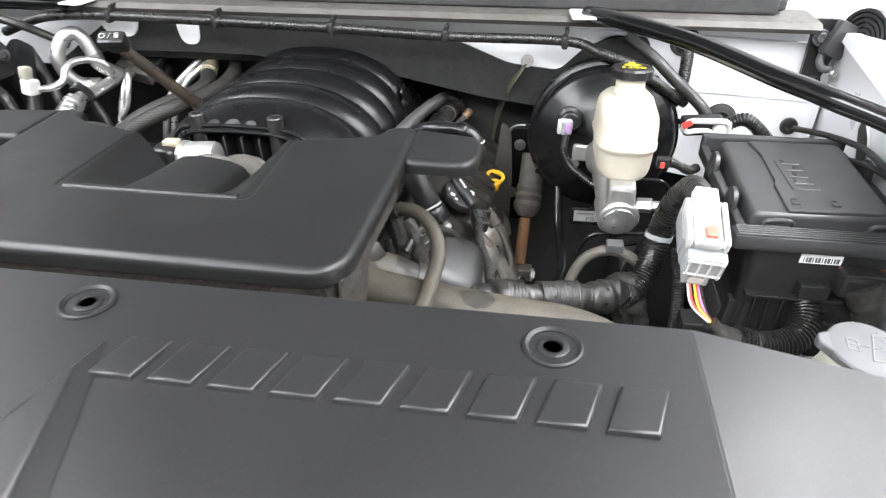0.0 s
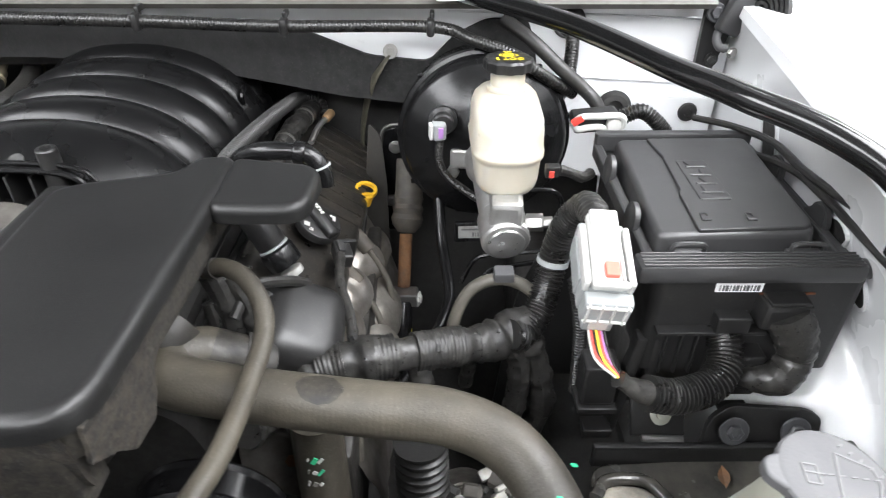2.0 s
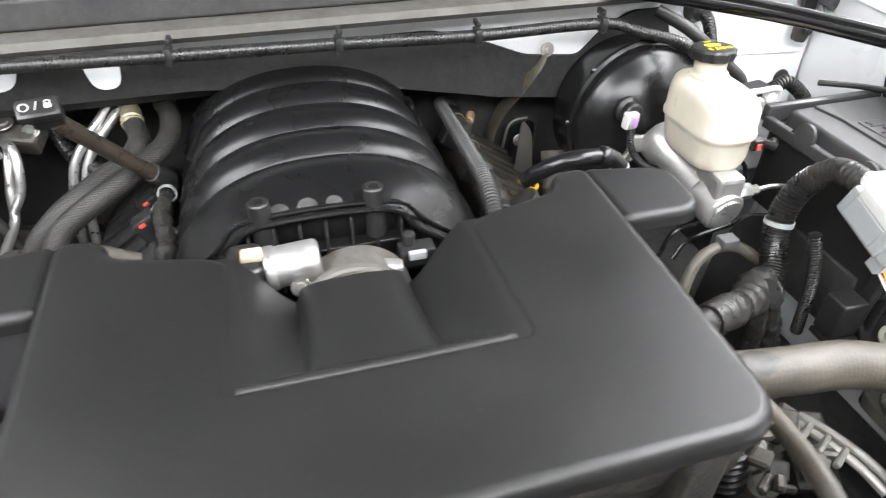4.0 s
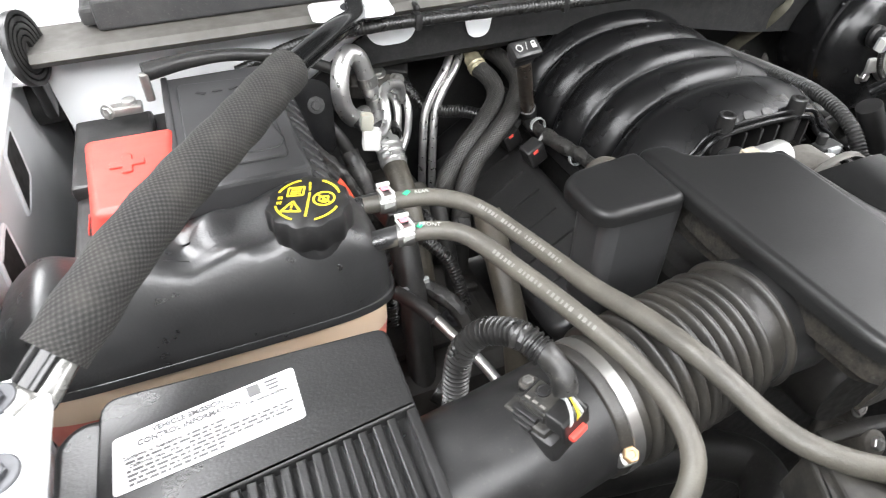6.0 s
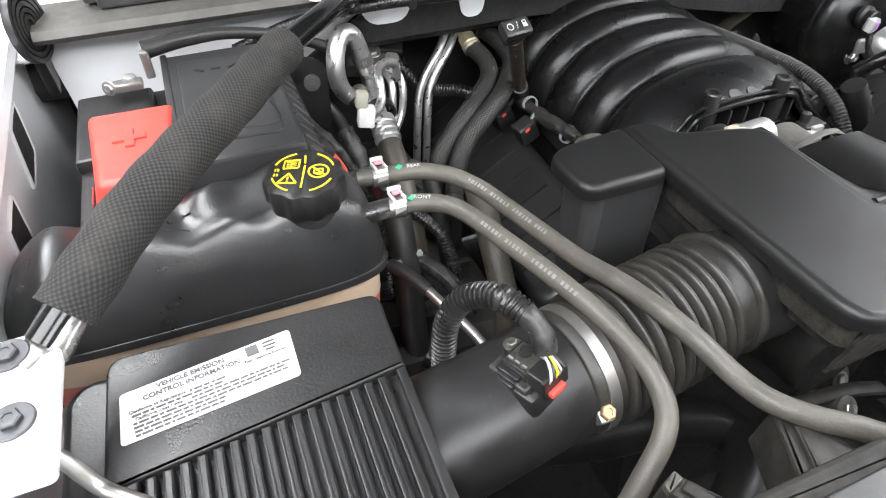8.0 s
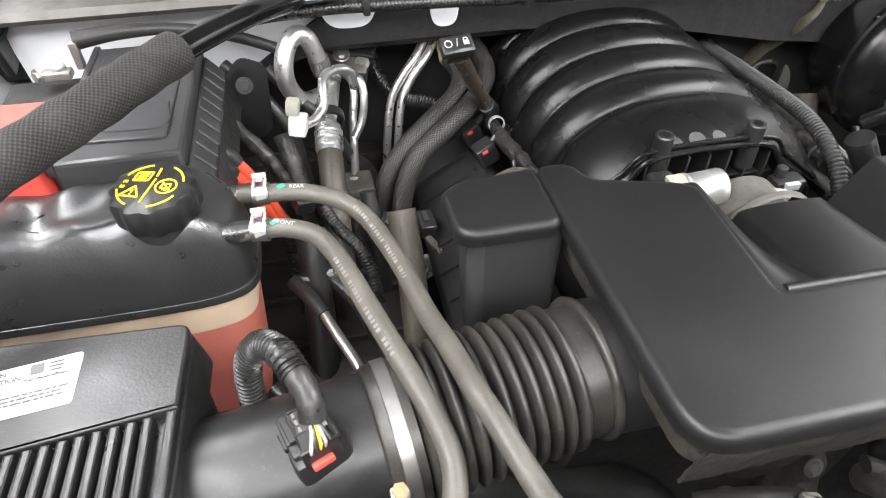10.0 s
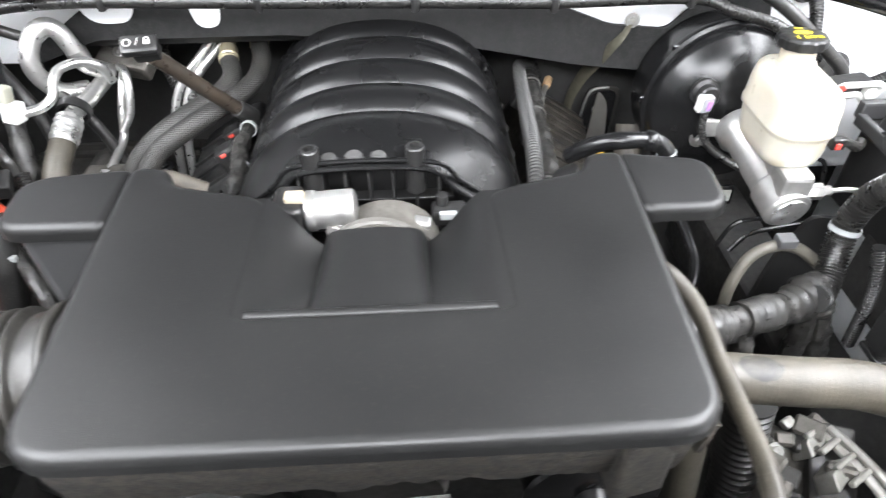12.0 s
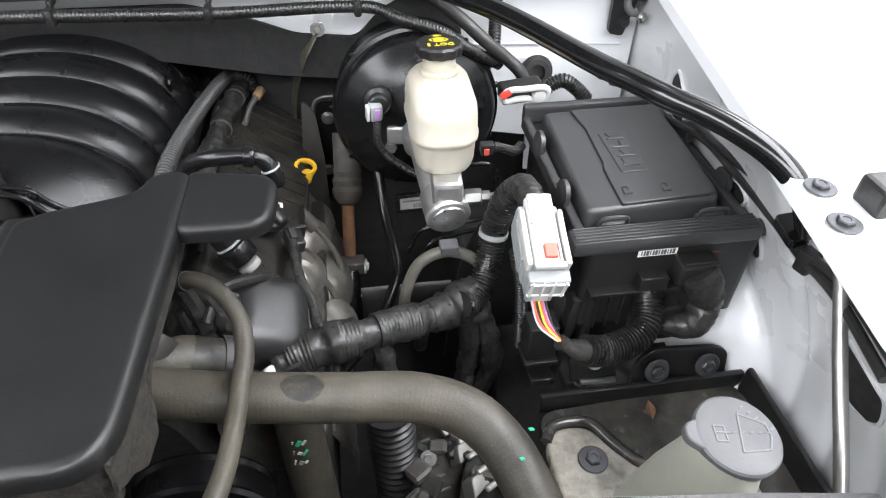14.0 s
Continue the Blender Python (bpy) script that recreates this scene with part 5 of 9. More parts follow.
def main_connector():
    th = thing("wiring_connector", "large white and grey wiring connector with a red lock", "connector", (0.566, 0.64, 1.11))
    m = pose(0.5665, 0.640, 1.183, 17, 3, -3) @ Matrix.Diagonal((0.87, 1, 1, 1))

    def bx(name, c, s, mt, par, bev=0.003):
        return part(name, box(bmesh.new(), None, None, 0, m=m @ pose(*c) @ Matrix.Diagonal((*s, 1))) if not bev else _bev(m, c, s, bev), mt, par)

    def _bev(mm, c, s, bev):
        b2 = bmesh.new()
        vs = bmesh.ops.create_cube(b2, size=1, matrix=Matrix.Translation(c) @ Matrix.Diagonal((*s, 1)))["verts"]
        bmesh.ops.bevel(b2, geom=list(b2.edges), offset=bev, segments=3, profile=0.5, affect="EDGES", clamp_overlap=True)
        b2.transform(mm)
        return b2
    bx("shell", (0, 0.004, -0.026), (0.046, 0.070, 0.036), M_CONN, th, 0.004)
    lev = bx("lever", (0.0, 0.006, -0.006), (0.032, 0.076, 0.012), M_CONN_W, th, 0.004)
    bx("lever_top", (0.0, 0.028, 0.0005), (0.028, 0.034, 0.006), M_CONN_W, lev, 0.0025)
    for sx in (-0.021, 0.021):
        bx("lever_rail", (sx, -0.002, -0.006), (0.006, 0.060, 0.014), M_CONN_W, th, 0.002)
    for sx in (-0.0125, 0.0125):
        bx("lever_rib", (sx, -0.012, 0.001), (0.0025, 0.034, 0.003), M_CONN_W, lev, 0.0008)
    bx("lever_bar", (0, -0.033, 0.0), (0.034, 0.006, 0.006), M_CONN_W, lev, 0.0015)
    lk = bx("lock", (0.002, -0.019, 0.0022), (0.013, 0.014, 0.005), M_LOCK, lev, 0.0008)
    tagged(lk, "faded red lock")
    hs = bx("lower_housing", (0.002, -0.036, -0.028), (0.046, 0.014, 0.030), M_CONN, th, 0.003)
    bx("housing_step", (0.0, -0.032, -0.051), (0.030, 0.016, 0.018), M_CONN, hs, 0.002)
    for i in range(4):
        bx("housing_rib", (-0.016 + 0.012 * i, -0.0437, -0.028), (0.0022, 0.003, 0.026), M_CONN_W, hs, 0.0006)
    for zz in (-0.018, -0.038):
        bx("housing_rib", (0.002, -0.0437, zz), (0.042, 0.003, 0.002), M_CONN_W, hs, 0.0006)
    bx("housing_rib", (0.0, -0.0407, -0.050), (0.018, 0.002, 0.010), M_CONN_W, hs, 0.0006)
    bx("side_clip", (0.0235, -0.004, -0.026), (0.004, 0.030, 0.020), M_CONN, th, 0.001)
    bx("side_clip", (-0.0235, 0.004, -0.026), (0.004, 0.046, 0.024), M_CONN, th, 0.001)
    start = m @ V((0, -0.032, -0.058))
    goal = V((0.578, 0.586, 1.093))
    for i, mt in enumerate((M_PALE, M_RED, M_CORR, M_PRINT, M_RED, M_PURPLE, M_CORR)):
        o = V((-0.007 + 0.0022 * i, -0.003 + 0.002 * (i % 3), 0))
        mid = (start + goal) / 2 + V((-0.007 + 0.001 * i, -0.004, -0.004))
        part("wire", tube(bmesh.new(), [start + o, mid + o * 0.6, goal + o * 0.35], 0.0011 if mt is not M_RED else 0.0014, 7, 0.006), mt, th)
    return th


main_connector()


M_SEALRED = material("dull_orange_seal", (0.17, 0.05, 0.018), 0.7, second=(0.03, 0.02, 0.015), amount=0.8, scale=60)


def conduits():
    cd = thing("wiring_conduit", "black corrugated conduit with a taped end curving into the fuse box", "cable conduit", (0.63, 0.59, 1.05))
    run = [(0.577, 0.584, 1.093), (0.590, 0.584, 1.083), (0.606, 0.586, 1.073), (0.628, 0.590, 1.064), (0.650, 0.597, 1.060), (0.671, 0.606, 1.061), (0.685, 0.620, 1.068), (0.690, 0.638, 1.081), (0.686, 0.654, 1.095)]
    part("conduit", tube(bmesh.new(), run[2:], 0.0146, 20, ribs=(0.0046, 0.10)), M_CORR, cd, sharp=60)
    part("taped_end", tube(bmesh.new(), run[:4], lambda t: 0.0070 + 0.0080 * min(1, max(0, t - 0.15) * 1.5), 18, 0.003, wobble=0.2), M_TAPE, cd, "tape-wrapped end")
    plug = thing("taped_plug", "black plug with tape-wrapped cable and orange seal", "plug", (0.735, 0.62, 1.1))
    part("seal", box(bmesh.new(), (0.735, 0.650, 1.1325), (0.050, 0.008, 0.0025), 0.001), M_SEALRED, plug, "dull orange seal")
    part("housing", box(bmesh.new(), (0.731, 0.641, 1.119), (0.044, 0.028, 0.028), 0.005), M_BLACK, plug)
    part("housing_top", box(bmesh.new(), (0.731, 0.638, 1.1335), (0.036, 0.018, 0.004), 0.0015), M_BLACK, plug)
    part("cable", tube(bmesh.new(), [(0.733, 0.636, 1.120), (0.745, 0.628, 1.098), (0.751, 0.627, 1.076), (0.740, 0.617, 1.060), (0.716, 0.622, 1.052), (0.690, 0.640, 1.046)], lambda t: 0.0190 - 0.0110 * t ** 1.5, 14, 0.003, wobble=0.3), M_TAPE, plug)
    eh = thing("engine_harness", "tape-wrapped black engine wiring harness with taped joints", "wiring harness", (0.40, 0.66, 1.04))
    hp = [(0.300, 0.632, 1.045), (0.335, 0.642, 1.052), (0.38, 0.652, 1.052), (0.43, 0.67, 1.045), (0.475, 0.688, 1.035), (0.505, 0.705, 1.035), (0.525, 0.715, 1.04)]
    part("trunk", tube(bmesh.new(), hp, lambda t: 0.0185 + 0.003 * math.sin(t * 9), 20, 0.003, wobble=0.22), M_TAPE, eh, sharp=60)
    hl = spline(hp, 0.004)
    for a0, a1, rr in ((4, 13, 0.0225), (16, 24, 0.0215), (27, 40, 0.0200), (43, 55, 0.0185)):
        seg = hl[a0:a1:3]
        if len(seg) > 2:
            part("tape_wrap", tube(bmesh.new(), seg, rr, 20, ribs=(0.0038, 0.012), wobble=0.10), M_TAPE, eh, sharp=60)
    solo("harness_branch", tube(bmesh.new(), [(0.405, 0.66, 1.045), (0.41, 0.65, 1.02), (0.412, 0.64, 0.99), (0.41, 0.63, 0.94)], 0.0125, 12, 0.003, wobble=0.3), M_TAPE, "tape-wrapped branch of the engine harness", "wiring harness")
    solo("harness_branch", tube(bmesh.new(), [(0.31, 0.635, 1.042), (0.285, 0.63, 1.03), (0.265, 0.60, 1.02), (0.262, 0.57, 1.04)], 0.014, 12, 0.003, wobble=0.3), M_TAPE, "tape-wrapped branch of the engine harness", "wiring harness")
    solo("plug_block", box(bmesh.new(), (0.315, 0.628, 1.042), (0.034, 0.03, 0.034), 0.004, rot=(0, -15, 10)), M_BLACK, "black plug on the engine harness", "plug")
    loom = thing("wiring_conduit", "black corrugated conduit rising to the white connector", "cable conduit", (0.54, 0.72, 1.05))
    part("conduit", tube(bmesh.new(), [(0.500, 0.688, 1.046), (0.516, 0.700, 1.038), (0.533, 0.722, 1.050), (0.543, 0.742, 1.075), (0.549, 0.751, 1.105), (0.556, 0.748, 1.138), (0.563, 0.736, 1.163)], 0.0145, 18, ribs=(0.0048, 0.085)), M_CORR, loom, sharp=60)
    part("taped_end", tube(bmesh.new(), [(0.560, 0.742, 1.152), (0.564, 0.730, 1.170), (0.566, 0.714, 1.181), (0.567, 0.690, 1.183), (0.567, 0.672, 1.180)], 0.0138, 16, ribs=(0.006, 0.02), wobble=0.1), M_TAPE, loom)
    part("cable_tie", lathe(bmesh.new(), [(0.0158, -0.003), (0.0170, -0.003), (0.0170, 0.003), (0.0158, 0.003)], axis((0.547, 0.749, 1.094), (0.15, 0.2, 1)), 26), M_CONN, loom, "pale cable tie")
    solo("thin_conduit", tube(bmesh.new(), [(0.562, 0.71, 1.10), (0.570, 0.70, 1.06), (0.574, 0.695, 1.02), (0.576, 0.69, 0.96)], 0.007, 10, ribs=(0.0036, 0.07)), M_CORR, "thin black corrugated conduit", "cable conduit")
    for dx in (0.0, 0.02):
        solo("harness_branch", tube(bmesh.new(), [(0.50 + dx, 0.70, 1.03), (0.515 + dx, 0.70, 0.99), (0.51 + dx * 1.5, 0.69, 0.92), (0.50, 0.68, 0.84)], 0.013, 10, 0.004, wobble=0.3), M_TAPE, "tape-wrapped branch of the engine harness", "wiring harness")
    blk = thing("relay_block", "small black plug block on a bracket", "plug", (0.585, 0.66, 0.99))
    part("body", box(bmesh.new(), (0.585, 0.655, 1.02), (0.034, 0.03, 0.05), 0.003), M_BLACK, blk)
    part("collar", box(bmesh.new(), (0.585, 0.652, 0.99), (0.04, 0.034, 0.008), 0.002), M_BLACK, blk)
    part("lower_tab", box(bmesh.new(), (0.59, 0.645, 0.955), (0.03, 0.02, 0.012), 0.002), M_BLACK, blk)


conduits()


M_RUBBED = material("rubbed_hose", (0.006, 0.0058, 0.0054), 0.5, second=(0.040, 0.035, 0.027), amount=0.8, scale=70, sharp=0.15, speck=0.25)


def radiator_hose():
    th = thing("radiator_hose", "large dusty black upper radiator hose with a worn spot", "hose", (0.34, 0.54, 1.12))
    pts = [(0.252, 0.594, 1.110), (0.234, 0.592, 1.118), (0.216, 0.575, 1.125), (0.222, 0.555, 1.126), (0.262, 0.545, 1.124), (0.33, 0.537, 1.120), (0.38, 0.530, 1.120), (0.43, 0.524, 1.119), (0.470, 0.508, 1.114), (0.495, 0.482, 1.105), (0.512, 0.445, 1.090), (0.525, 0.40, 1.07), (0.535, 0.34, 1.045)]
    part("hose_body", tube(bmesh.new(), pts, 0.0210, 28, ribs=(0.0044, 0.0016)), M_HOSE, th, sharp=60)
    for i, (px, py, pz) in enumerate(((0.517, 0.476, 1.127), (0.505, 0.455, 1.122))):
        part("paint_mark", box(bmesh.new(), (px, py, pz), (0.004, 0.003, 0.001), 0, rot=(-20, 20, 10)), M_GREEN, th)
    run = spline(pts, 0.0044)
    rub = [p for p in run if 0.322 < p.x < 0.362]

    def patch(u, v):
        p = rub[min(len(rub) - 1, int(u * (len(rub) - 1) + 0.5))]
        a = radians(82 + 34 * (v - 0.5) * 2 * math.sqrt(max(0.02, 1 - (2 * u - 1) ** 2)) + 8 * noise.noise(V((u * 5, v * 3, 1))))
        return p + V((0, -math.cos(a), math.sin(a))) * (0.0212 + 0.0002 * math.sin(math.pi * u))
    part("rubbed_patch", grid_sheet(bmesh.new(), patch, len(rub) - 1, 10), M_RUBBED, th, "dark rubbed patch")
    part("worn_end", tube(bmesh.new(), [(0.262, 0.596, 1.104), (0.252, 0.594, 1.110), (0.240, 0.593, 1.1155)], 0.0216, 26, 0.004), M_RUBBED, th, "dark worn hose end")
    part("outlet_stub", cyl(bmesh.new(), (0.246, 0.593, 1.113), (0.284, 0.604, 1.090), 0.0175, 24, 0.003), M_DIRTY, th, "grimy outlet pipe")
    part("end_clamp", lathe(bmesh.new(), [(0.0228, -0.006), (0.0240, -0.006), (0.0240, 0.006), (0.0228, 0.006)], axis((0.266, 0.598, 1.101), (0.9, 0.2, -0.50)), 30), M_DIRTY, th)
    by = thing("bypass_hose", "thin dusty rubber hose looping over the radiator hose", "hose", (0.28, 0.6, 1.15))
    part("hose_body", tube(bmesh.new(), [(0.232, 0.640, 1.165), (0.252, 0.630, 1.176), (0.275, 0.612, 1.178), (0.292, 0.588, 1.170), (0.298, 0.560, 1.163), (0.297, 0.525, 1.160), (0.296, 0.490, 1.161), (0.294, 0.456, 1.164), (0.290, 0.43, 1.168), (0.283, 0.40, 1.170), (0.266, 0.36, 1.165)], 0.0076, 16, 0.004), M_HOSE, by)
    part("end_clamp", lathe(bmesh.new(), [(0.0080, -0.004), (0.0090, -0.004), (0.0090, 0.004), (0.0080, 0.004)], axis((0.242, 0.635, 1.171), (0.8, -0.4, 0.4)), 22), M_DIRTY, by)
    up = thing("lower_hose", "upright dusty rubber hose below the radiator hose", "hose", (0.335, 0.56, 0.9))
    part("hose_body", tube(bmesh.new(), [(0.322, 0.575, 1.055), (0.323, 0.567, 1.02), (0.326, 0.555, 0.96), (0.330, 0.54, 0.88), (0.332, 0.52, 0.80)], 0.0225, 24, 0.006), M_HOSE, up)
    for i in range(9):
        g = radians(-38 + 14 * (i % 3))
        q = V((0.3225, 0.566 - 0.0035 * (i // 3), 1.032 - 0.011 * (i // 3))) + V((math.sin(g) + 0.45, -math.cos(g), 0.25)).normalized() * 0.0224
        part("print_mark", box(bmesh.new(), q, (0.0016 + 0.0012 * (i * 5 % 3), 0.0010, 0.0030 + 0.0035 * (i * 7 % 4) / 3), 0, rot=(-14, 12 + 22 * (i % 3), math.degrees(g) + 25)), (M_PALE, M_GREEN, M_PALE, M_FAINT)[(i * 5) % 4], up)
    solo("ribbed_boot", tube(bmesh.new(), [(0.41, 0.60, 0.99), (0.412, 0.59, 0.94), (0.415, 0.575, 0.88), (0.415, 0.56, 0.82)], 0.0245, 22, ribs=(0.0095, 0.07)), M_RUBBER, "black ribbed rubber boot low in the bay", "boot")


radiator_hose()


BED = [(0.558, 0.32), (0.76, 0.32), (0.76, 0.485), (0.69, 0.498), (0.668, 0.498), (0.65, 0.505), (0.63, 0.53), (0.615, 0.557), (0.581, 0.559), (0.566, 0.545)]


def washer_and_tray():
    tr = thing("battery_tray", "scuffed black empty battery tray with a bolt and leaf litter", "tray", (0.70, 0.47, 0.96))
    part("pan", prism(bmesh.new(), rounded([(0.555, 0.30), (0.808, 0.30), (0.808, 0.575), (0.796, 0.598), (0.57, 0.588)], 0.02), 0.955, 0.972, 0.003), M_PAN, tr)
    part("raised_bed", prism(bmesh.new(), rounded(BED, 0.014), 0.970, 0.984, 0.005), M_TRAY, tr, "scuffed dusty bed")
    # Raised bead, added for the dark line of the sunken trough.
    part("trough", tube(bmesh.new(), [(0.566, 0.545, 0.983), (0.580, 0.562, 0.983), (0.615, 0.561, 0.983), (0.634, 0.533, 0.983), (0.653, 0.509, 0.983), (0.670, 0.502, 0.983), (0.70, 0.501, 0.983), (0.765, 0.488, 0.983)], 0.0062, 12, 0.004), M_PAN, tr, "dark raised bead standing for the sunken trough round the bed")
    bolt(tr, (0.607, 0.518, 0.9845), (0, 0, 1), 0.008, M_BOLT, 1.9)
    part("back_lip", box(bmesh.new(), (0.69, 0.594, 0.978), (0.235, 0.008, 0.03), 0.003), M_BLACK, tr)
    part("side_lip", box(bmesh.new(), (0.808, 0.45, 0.985), (0.008, 0.28, 0.04), 0.003), M_BLACK, tr)
    part("rear_plate", prism(bmesh.new(), rounded([(0.676, 0.972), (0.790, 0.972), (0.790, 1.010), (0.776, 1.018), (0.702, 1.024), (0.684, 1.010)], 0.008), 0, 0.006, 0.001, m=Matrix(((1, 0, 0, 0), (0, 0.3, -0.95, 0.312), (0, 0.95, 0.3, 0.05), (0, 0, 0, 1)))), M_BLACK, tr)
    for sx in (0.703, 0.761):
        bolt(tr, (sx, 0.5985, 1.006), (0, -0.9, 0.35), 0.008, M_BOLT, 1.8)
    solo("dry_leaf", grid_sheet(bmesh.new(), lambda u, v: V((0.690 + 0.008 * (v - 0.5) * math.sin(math.pi * min(0.98, u + 0.02)) * 1.4, 0.560 + 0.018 * u, 0.9735 + 0.008 * u + 0.004 * abs(v - 0.5))), 8, 4), M_RUST, "small brown dry leaf lying on the tray", "leaf")
    w = thing("washer_filler", "cream washer fluid filler neck with a grey flip cap", "washer bottle", (0.6, 0.39, 1.1))
    part("neck", lathe(bmesh.new(), [(0, 0), (0.044, 0), (0.044, 0.10), (0.041, 0.14), (0.034, 0.175), (0.0265, 0.20), (0.0235, 0.212), (0.0225, 0.222), (0, 0.222)], axis((0.563, 0.368, 1.009), (0.043, 0.022, 0.217)), 40), M_CREAM_DULL, w)
    cm = pose(0.608, 0.392, 1.2245, 3, 5, -8) @ Matrix.Scale(0.71, 4)
    part("seal", lathe(bmesh.new(), [(0, -0.004), (0.033, -0.004), (0.0350, -0.001), (0.0355, 0.009), (0, 0.009)], cm, 40), M_BLACK, w)
    cap = part("cap", lathe(bmesh.new(), [(0, 0.007), (0.0355, 0.007), (0.037, 0.009), (0.037, 0.0135), (0.0355, 0.0155), (0.032, 0.0165), (0, 0.0165)], cm, 44), M_GREYCAP, w, "grey flip cap with embossed wiper symbol")
    part("thumb_tab", prism(bmesh.new(), rounded([(-0.046, -0.006), (-0.028, -0.018), (-0.026, 0.016), (-0.045, 0.008)], 0.006), 0.0075, 0.0155, 0.002, m=cm), M_GREYCAP, cap)
    for a, b in (((-0.002, -0.017), (0.004, 0.018)), ((-0.002, -0.017), (0.022, -0.014)), ((0.004, 0.018), (0.026, 0.010)), ((0.022, -0.014), (0.027, -0.002)), ((0.027, -0.002), (0.026, 0.010))):
        part("embossed_line", tube(bmesh.new(), [cm @ V((*a, 0.0166)), cm @ V((*b, 0.0166))], 0.0007, 6, 0.004), M_CAPLINE, cap)
    for a, b in (((-0.021, -0.008), (-0.021, 0.006)), ((-0.012, -0.008), (-0.012, 0.006)), ((-0.021, -0.008), (-0.012, -0.008)), ((-0.021, 0.006), (-0.012, 0.006)), ((-0.021, 0.0), (-0.008, 0.0))):
        part("embossed_line", tube(bmesh.new(), [cm @ V((*a, 0.0166)), cm @ V((*b, 0.0166))], 0.0007, 6, 0.004), M_CAPLINE, cap)
    for i in range(5):
        part("embossed_line", box(bmesh.new(), None, None, 0, m=cm @ pose(-0.004 + 0.0075 * i, 0.0005 + 0.0003 * i, 0.0167, 0, 0, 10) @ Matrix.Diagonal((0.004, 0.0011, 0.0012, 1))), M_CAPLINE, cap)
        part("embossed_line", box(bmesh.new(), None, None, 0, m=cm @ pose(0.010 + 0.005 * i, 0.025 - 0.005 * i, 0.0167, 0, 0, 40) @ Matrix.Diagonal((0.0040, 0.0014, 0.0012, 1))), M_CAPLINE, cap)


M_TRAY = material("scuffed_tray", (0.17, 0.157, 0.135), 0.34, second=(0.46, 0.42, 0.355), amount=0.85, scale=24, fine=0.4, fine_scale=200, rough_var=0.14, sharp=0.12, speck=0.25)
M_PAN = material("glossy_tray", (0.036, 0.035, 0.032), 0.20, second=(0.10, 0.093, 0.080), amount=0.7, scale=20, fine=0.2, fine_scale=200, rough_var=0.1, sharp=0.12)
M_CAPLINE = material("cap_relief", (0.12, 0.12, 0.122), 0.5)
washer_and_tray()


def brace(side):
    """Tubular brace from the cowl to the fender rail."""
    if side > 0:
        th = thing("bay_brace", "glossy black tubular brace from cowl to fender", "brace", (0.62, 0.8, 1.28), "engine bay braces")
        pts = [(0.448, 1.035, 1.292), (0.475, 0.995, 1.297), (0.56, 0.87, 1.302), (0.624, 0.734, 1.304), (0.648, 0.693, 1.304), (0.664, 0.666, 1.303), (0.688, 0.640, 1.300), (0.708, 0.617, 1.295), (0.727, 0.595, 1.286), (0.741, 0.577, 1.273), (0.749, 0.562, 1.256), (0.752, 0.550, 1.236)]
        part("tube", tube(bmesh.new(), pts, lambda t: 0.0116 - 0.0012 * t, 26, 0.005, flat=0.95), M_BRACE, th)
        part("flattened_end", prism(bmesh.new(), rounded([(0.735, 0.545), (0.762, 0.552), (0.764, 0.582), (0.740, 0.580)], 0.006), 1.228, 1.236, 0.001), M_BRACE, th)
    else:
        th = thing("bay_brace", "black tubular brace wrapped in a woven fabric sleeve", "brace", (-0.58, 0.75, 1.28), "engine bay braces")
        pts = [(-0.372, 1.035, 1.292), (-0.385, 0.985, 1.296), (-0.425, 0.915, 1.312), (-0.484, 0.838, 1.316), (-0.546, 0.752, 1.314), (-0.594, 0.690, 1.311), (-0.629, 0.642, 1.306), (-0.655, 0.606, 1.297), (-0.688, 0.576, 1.276)]
        part("tube", tube(bmesh.new(), pts, 0.0118, 22, 0.006), M_BRACE, th)
        part("sleeve", tube(bmesh.new(), [(-0.487, 0.834, 1.316), (-0.512, 0.799, 1.316), (-0.546, 0.752, 1.314), (-0.594, 0.690, 1.311), (-0.629, 0.642, 1.306), (-0.655, 0.606, 1.297), (-0.674, 0.588, 1.286)], lambda t: 0.0192 + 0.0005 * math.sin(t * 50), 22, 0.004), M_SLEEVE, th, "black woven fabric sleeve")
        part("flattened_end", tube(bmesh.new(), [(-0.662, 0.600, 1.292), (-0.676, 0.586, 1.283), (-0.688, 0.574, 1.2745), (-0.700, 0.562, 1.2735)], lambda t: 0.0165 + 0.002 * t, 20, 0.003, flat=0.45), M_FLATEND, th, "flattened bare tube end")


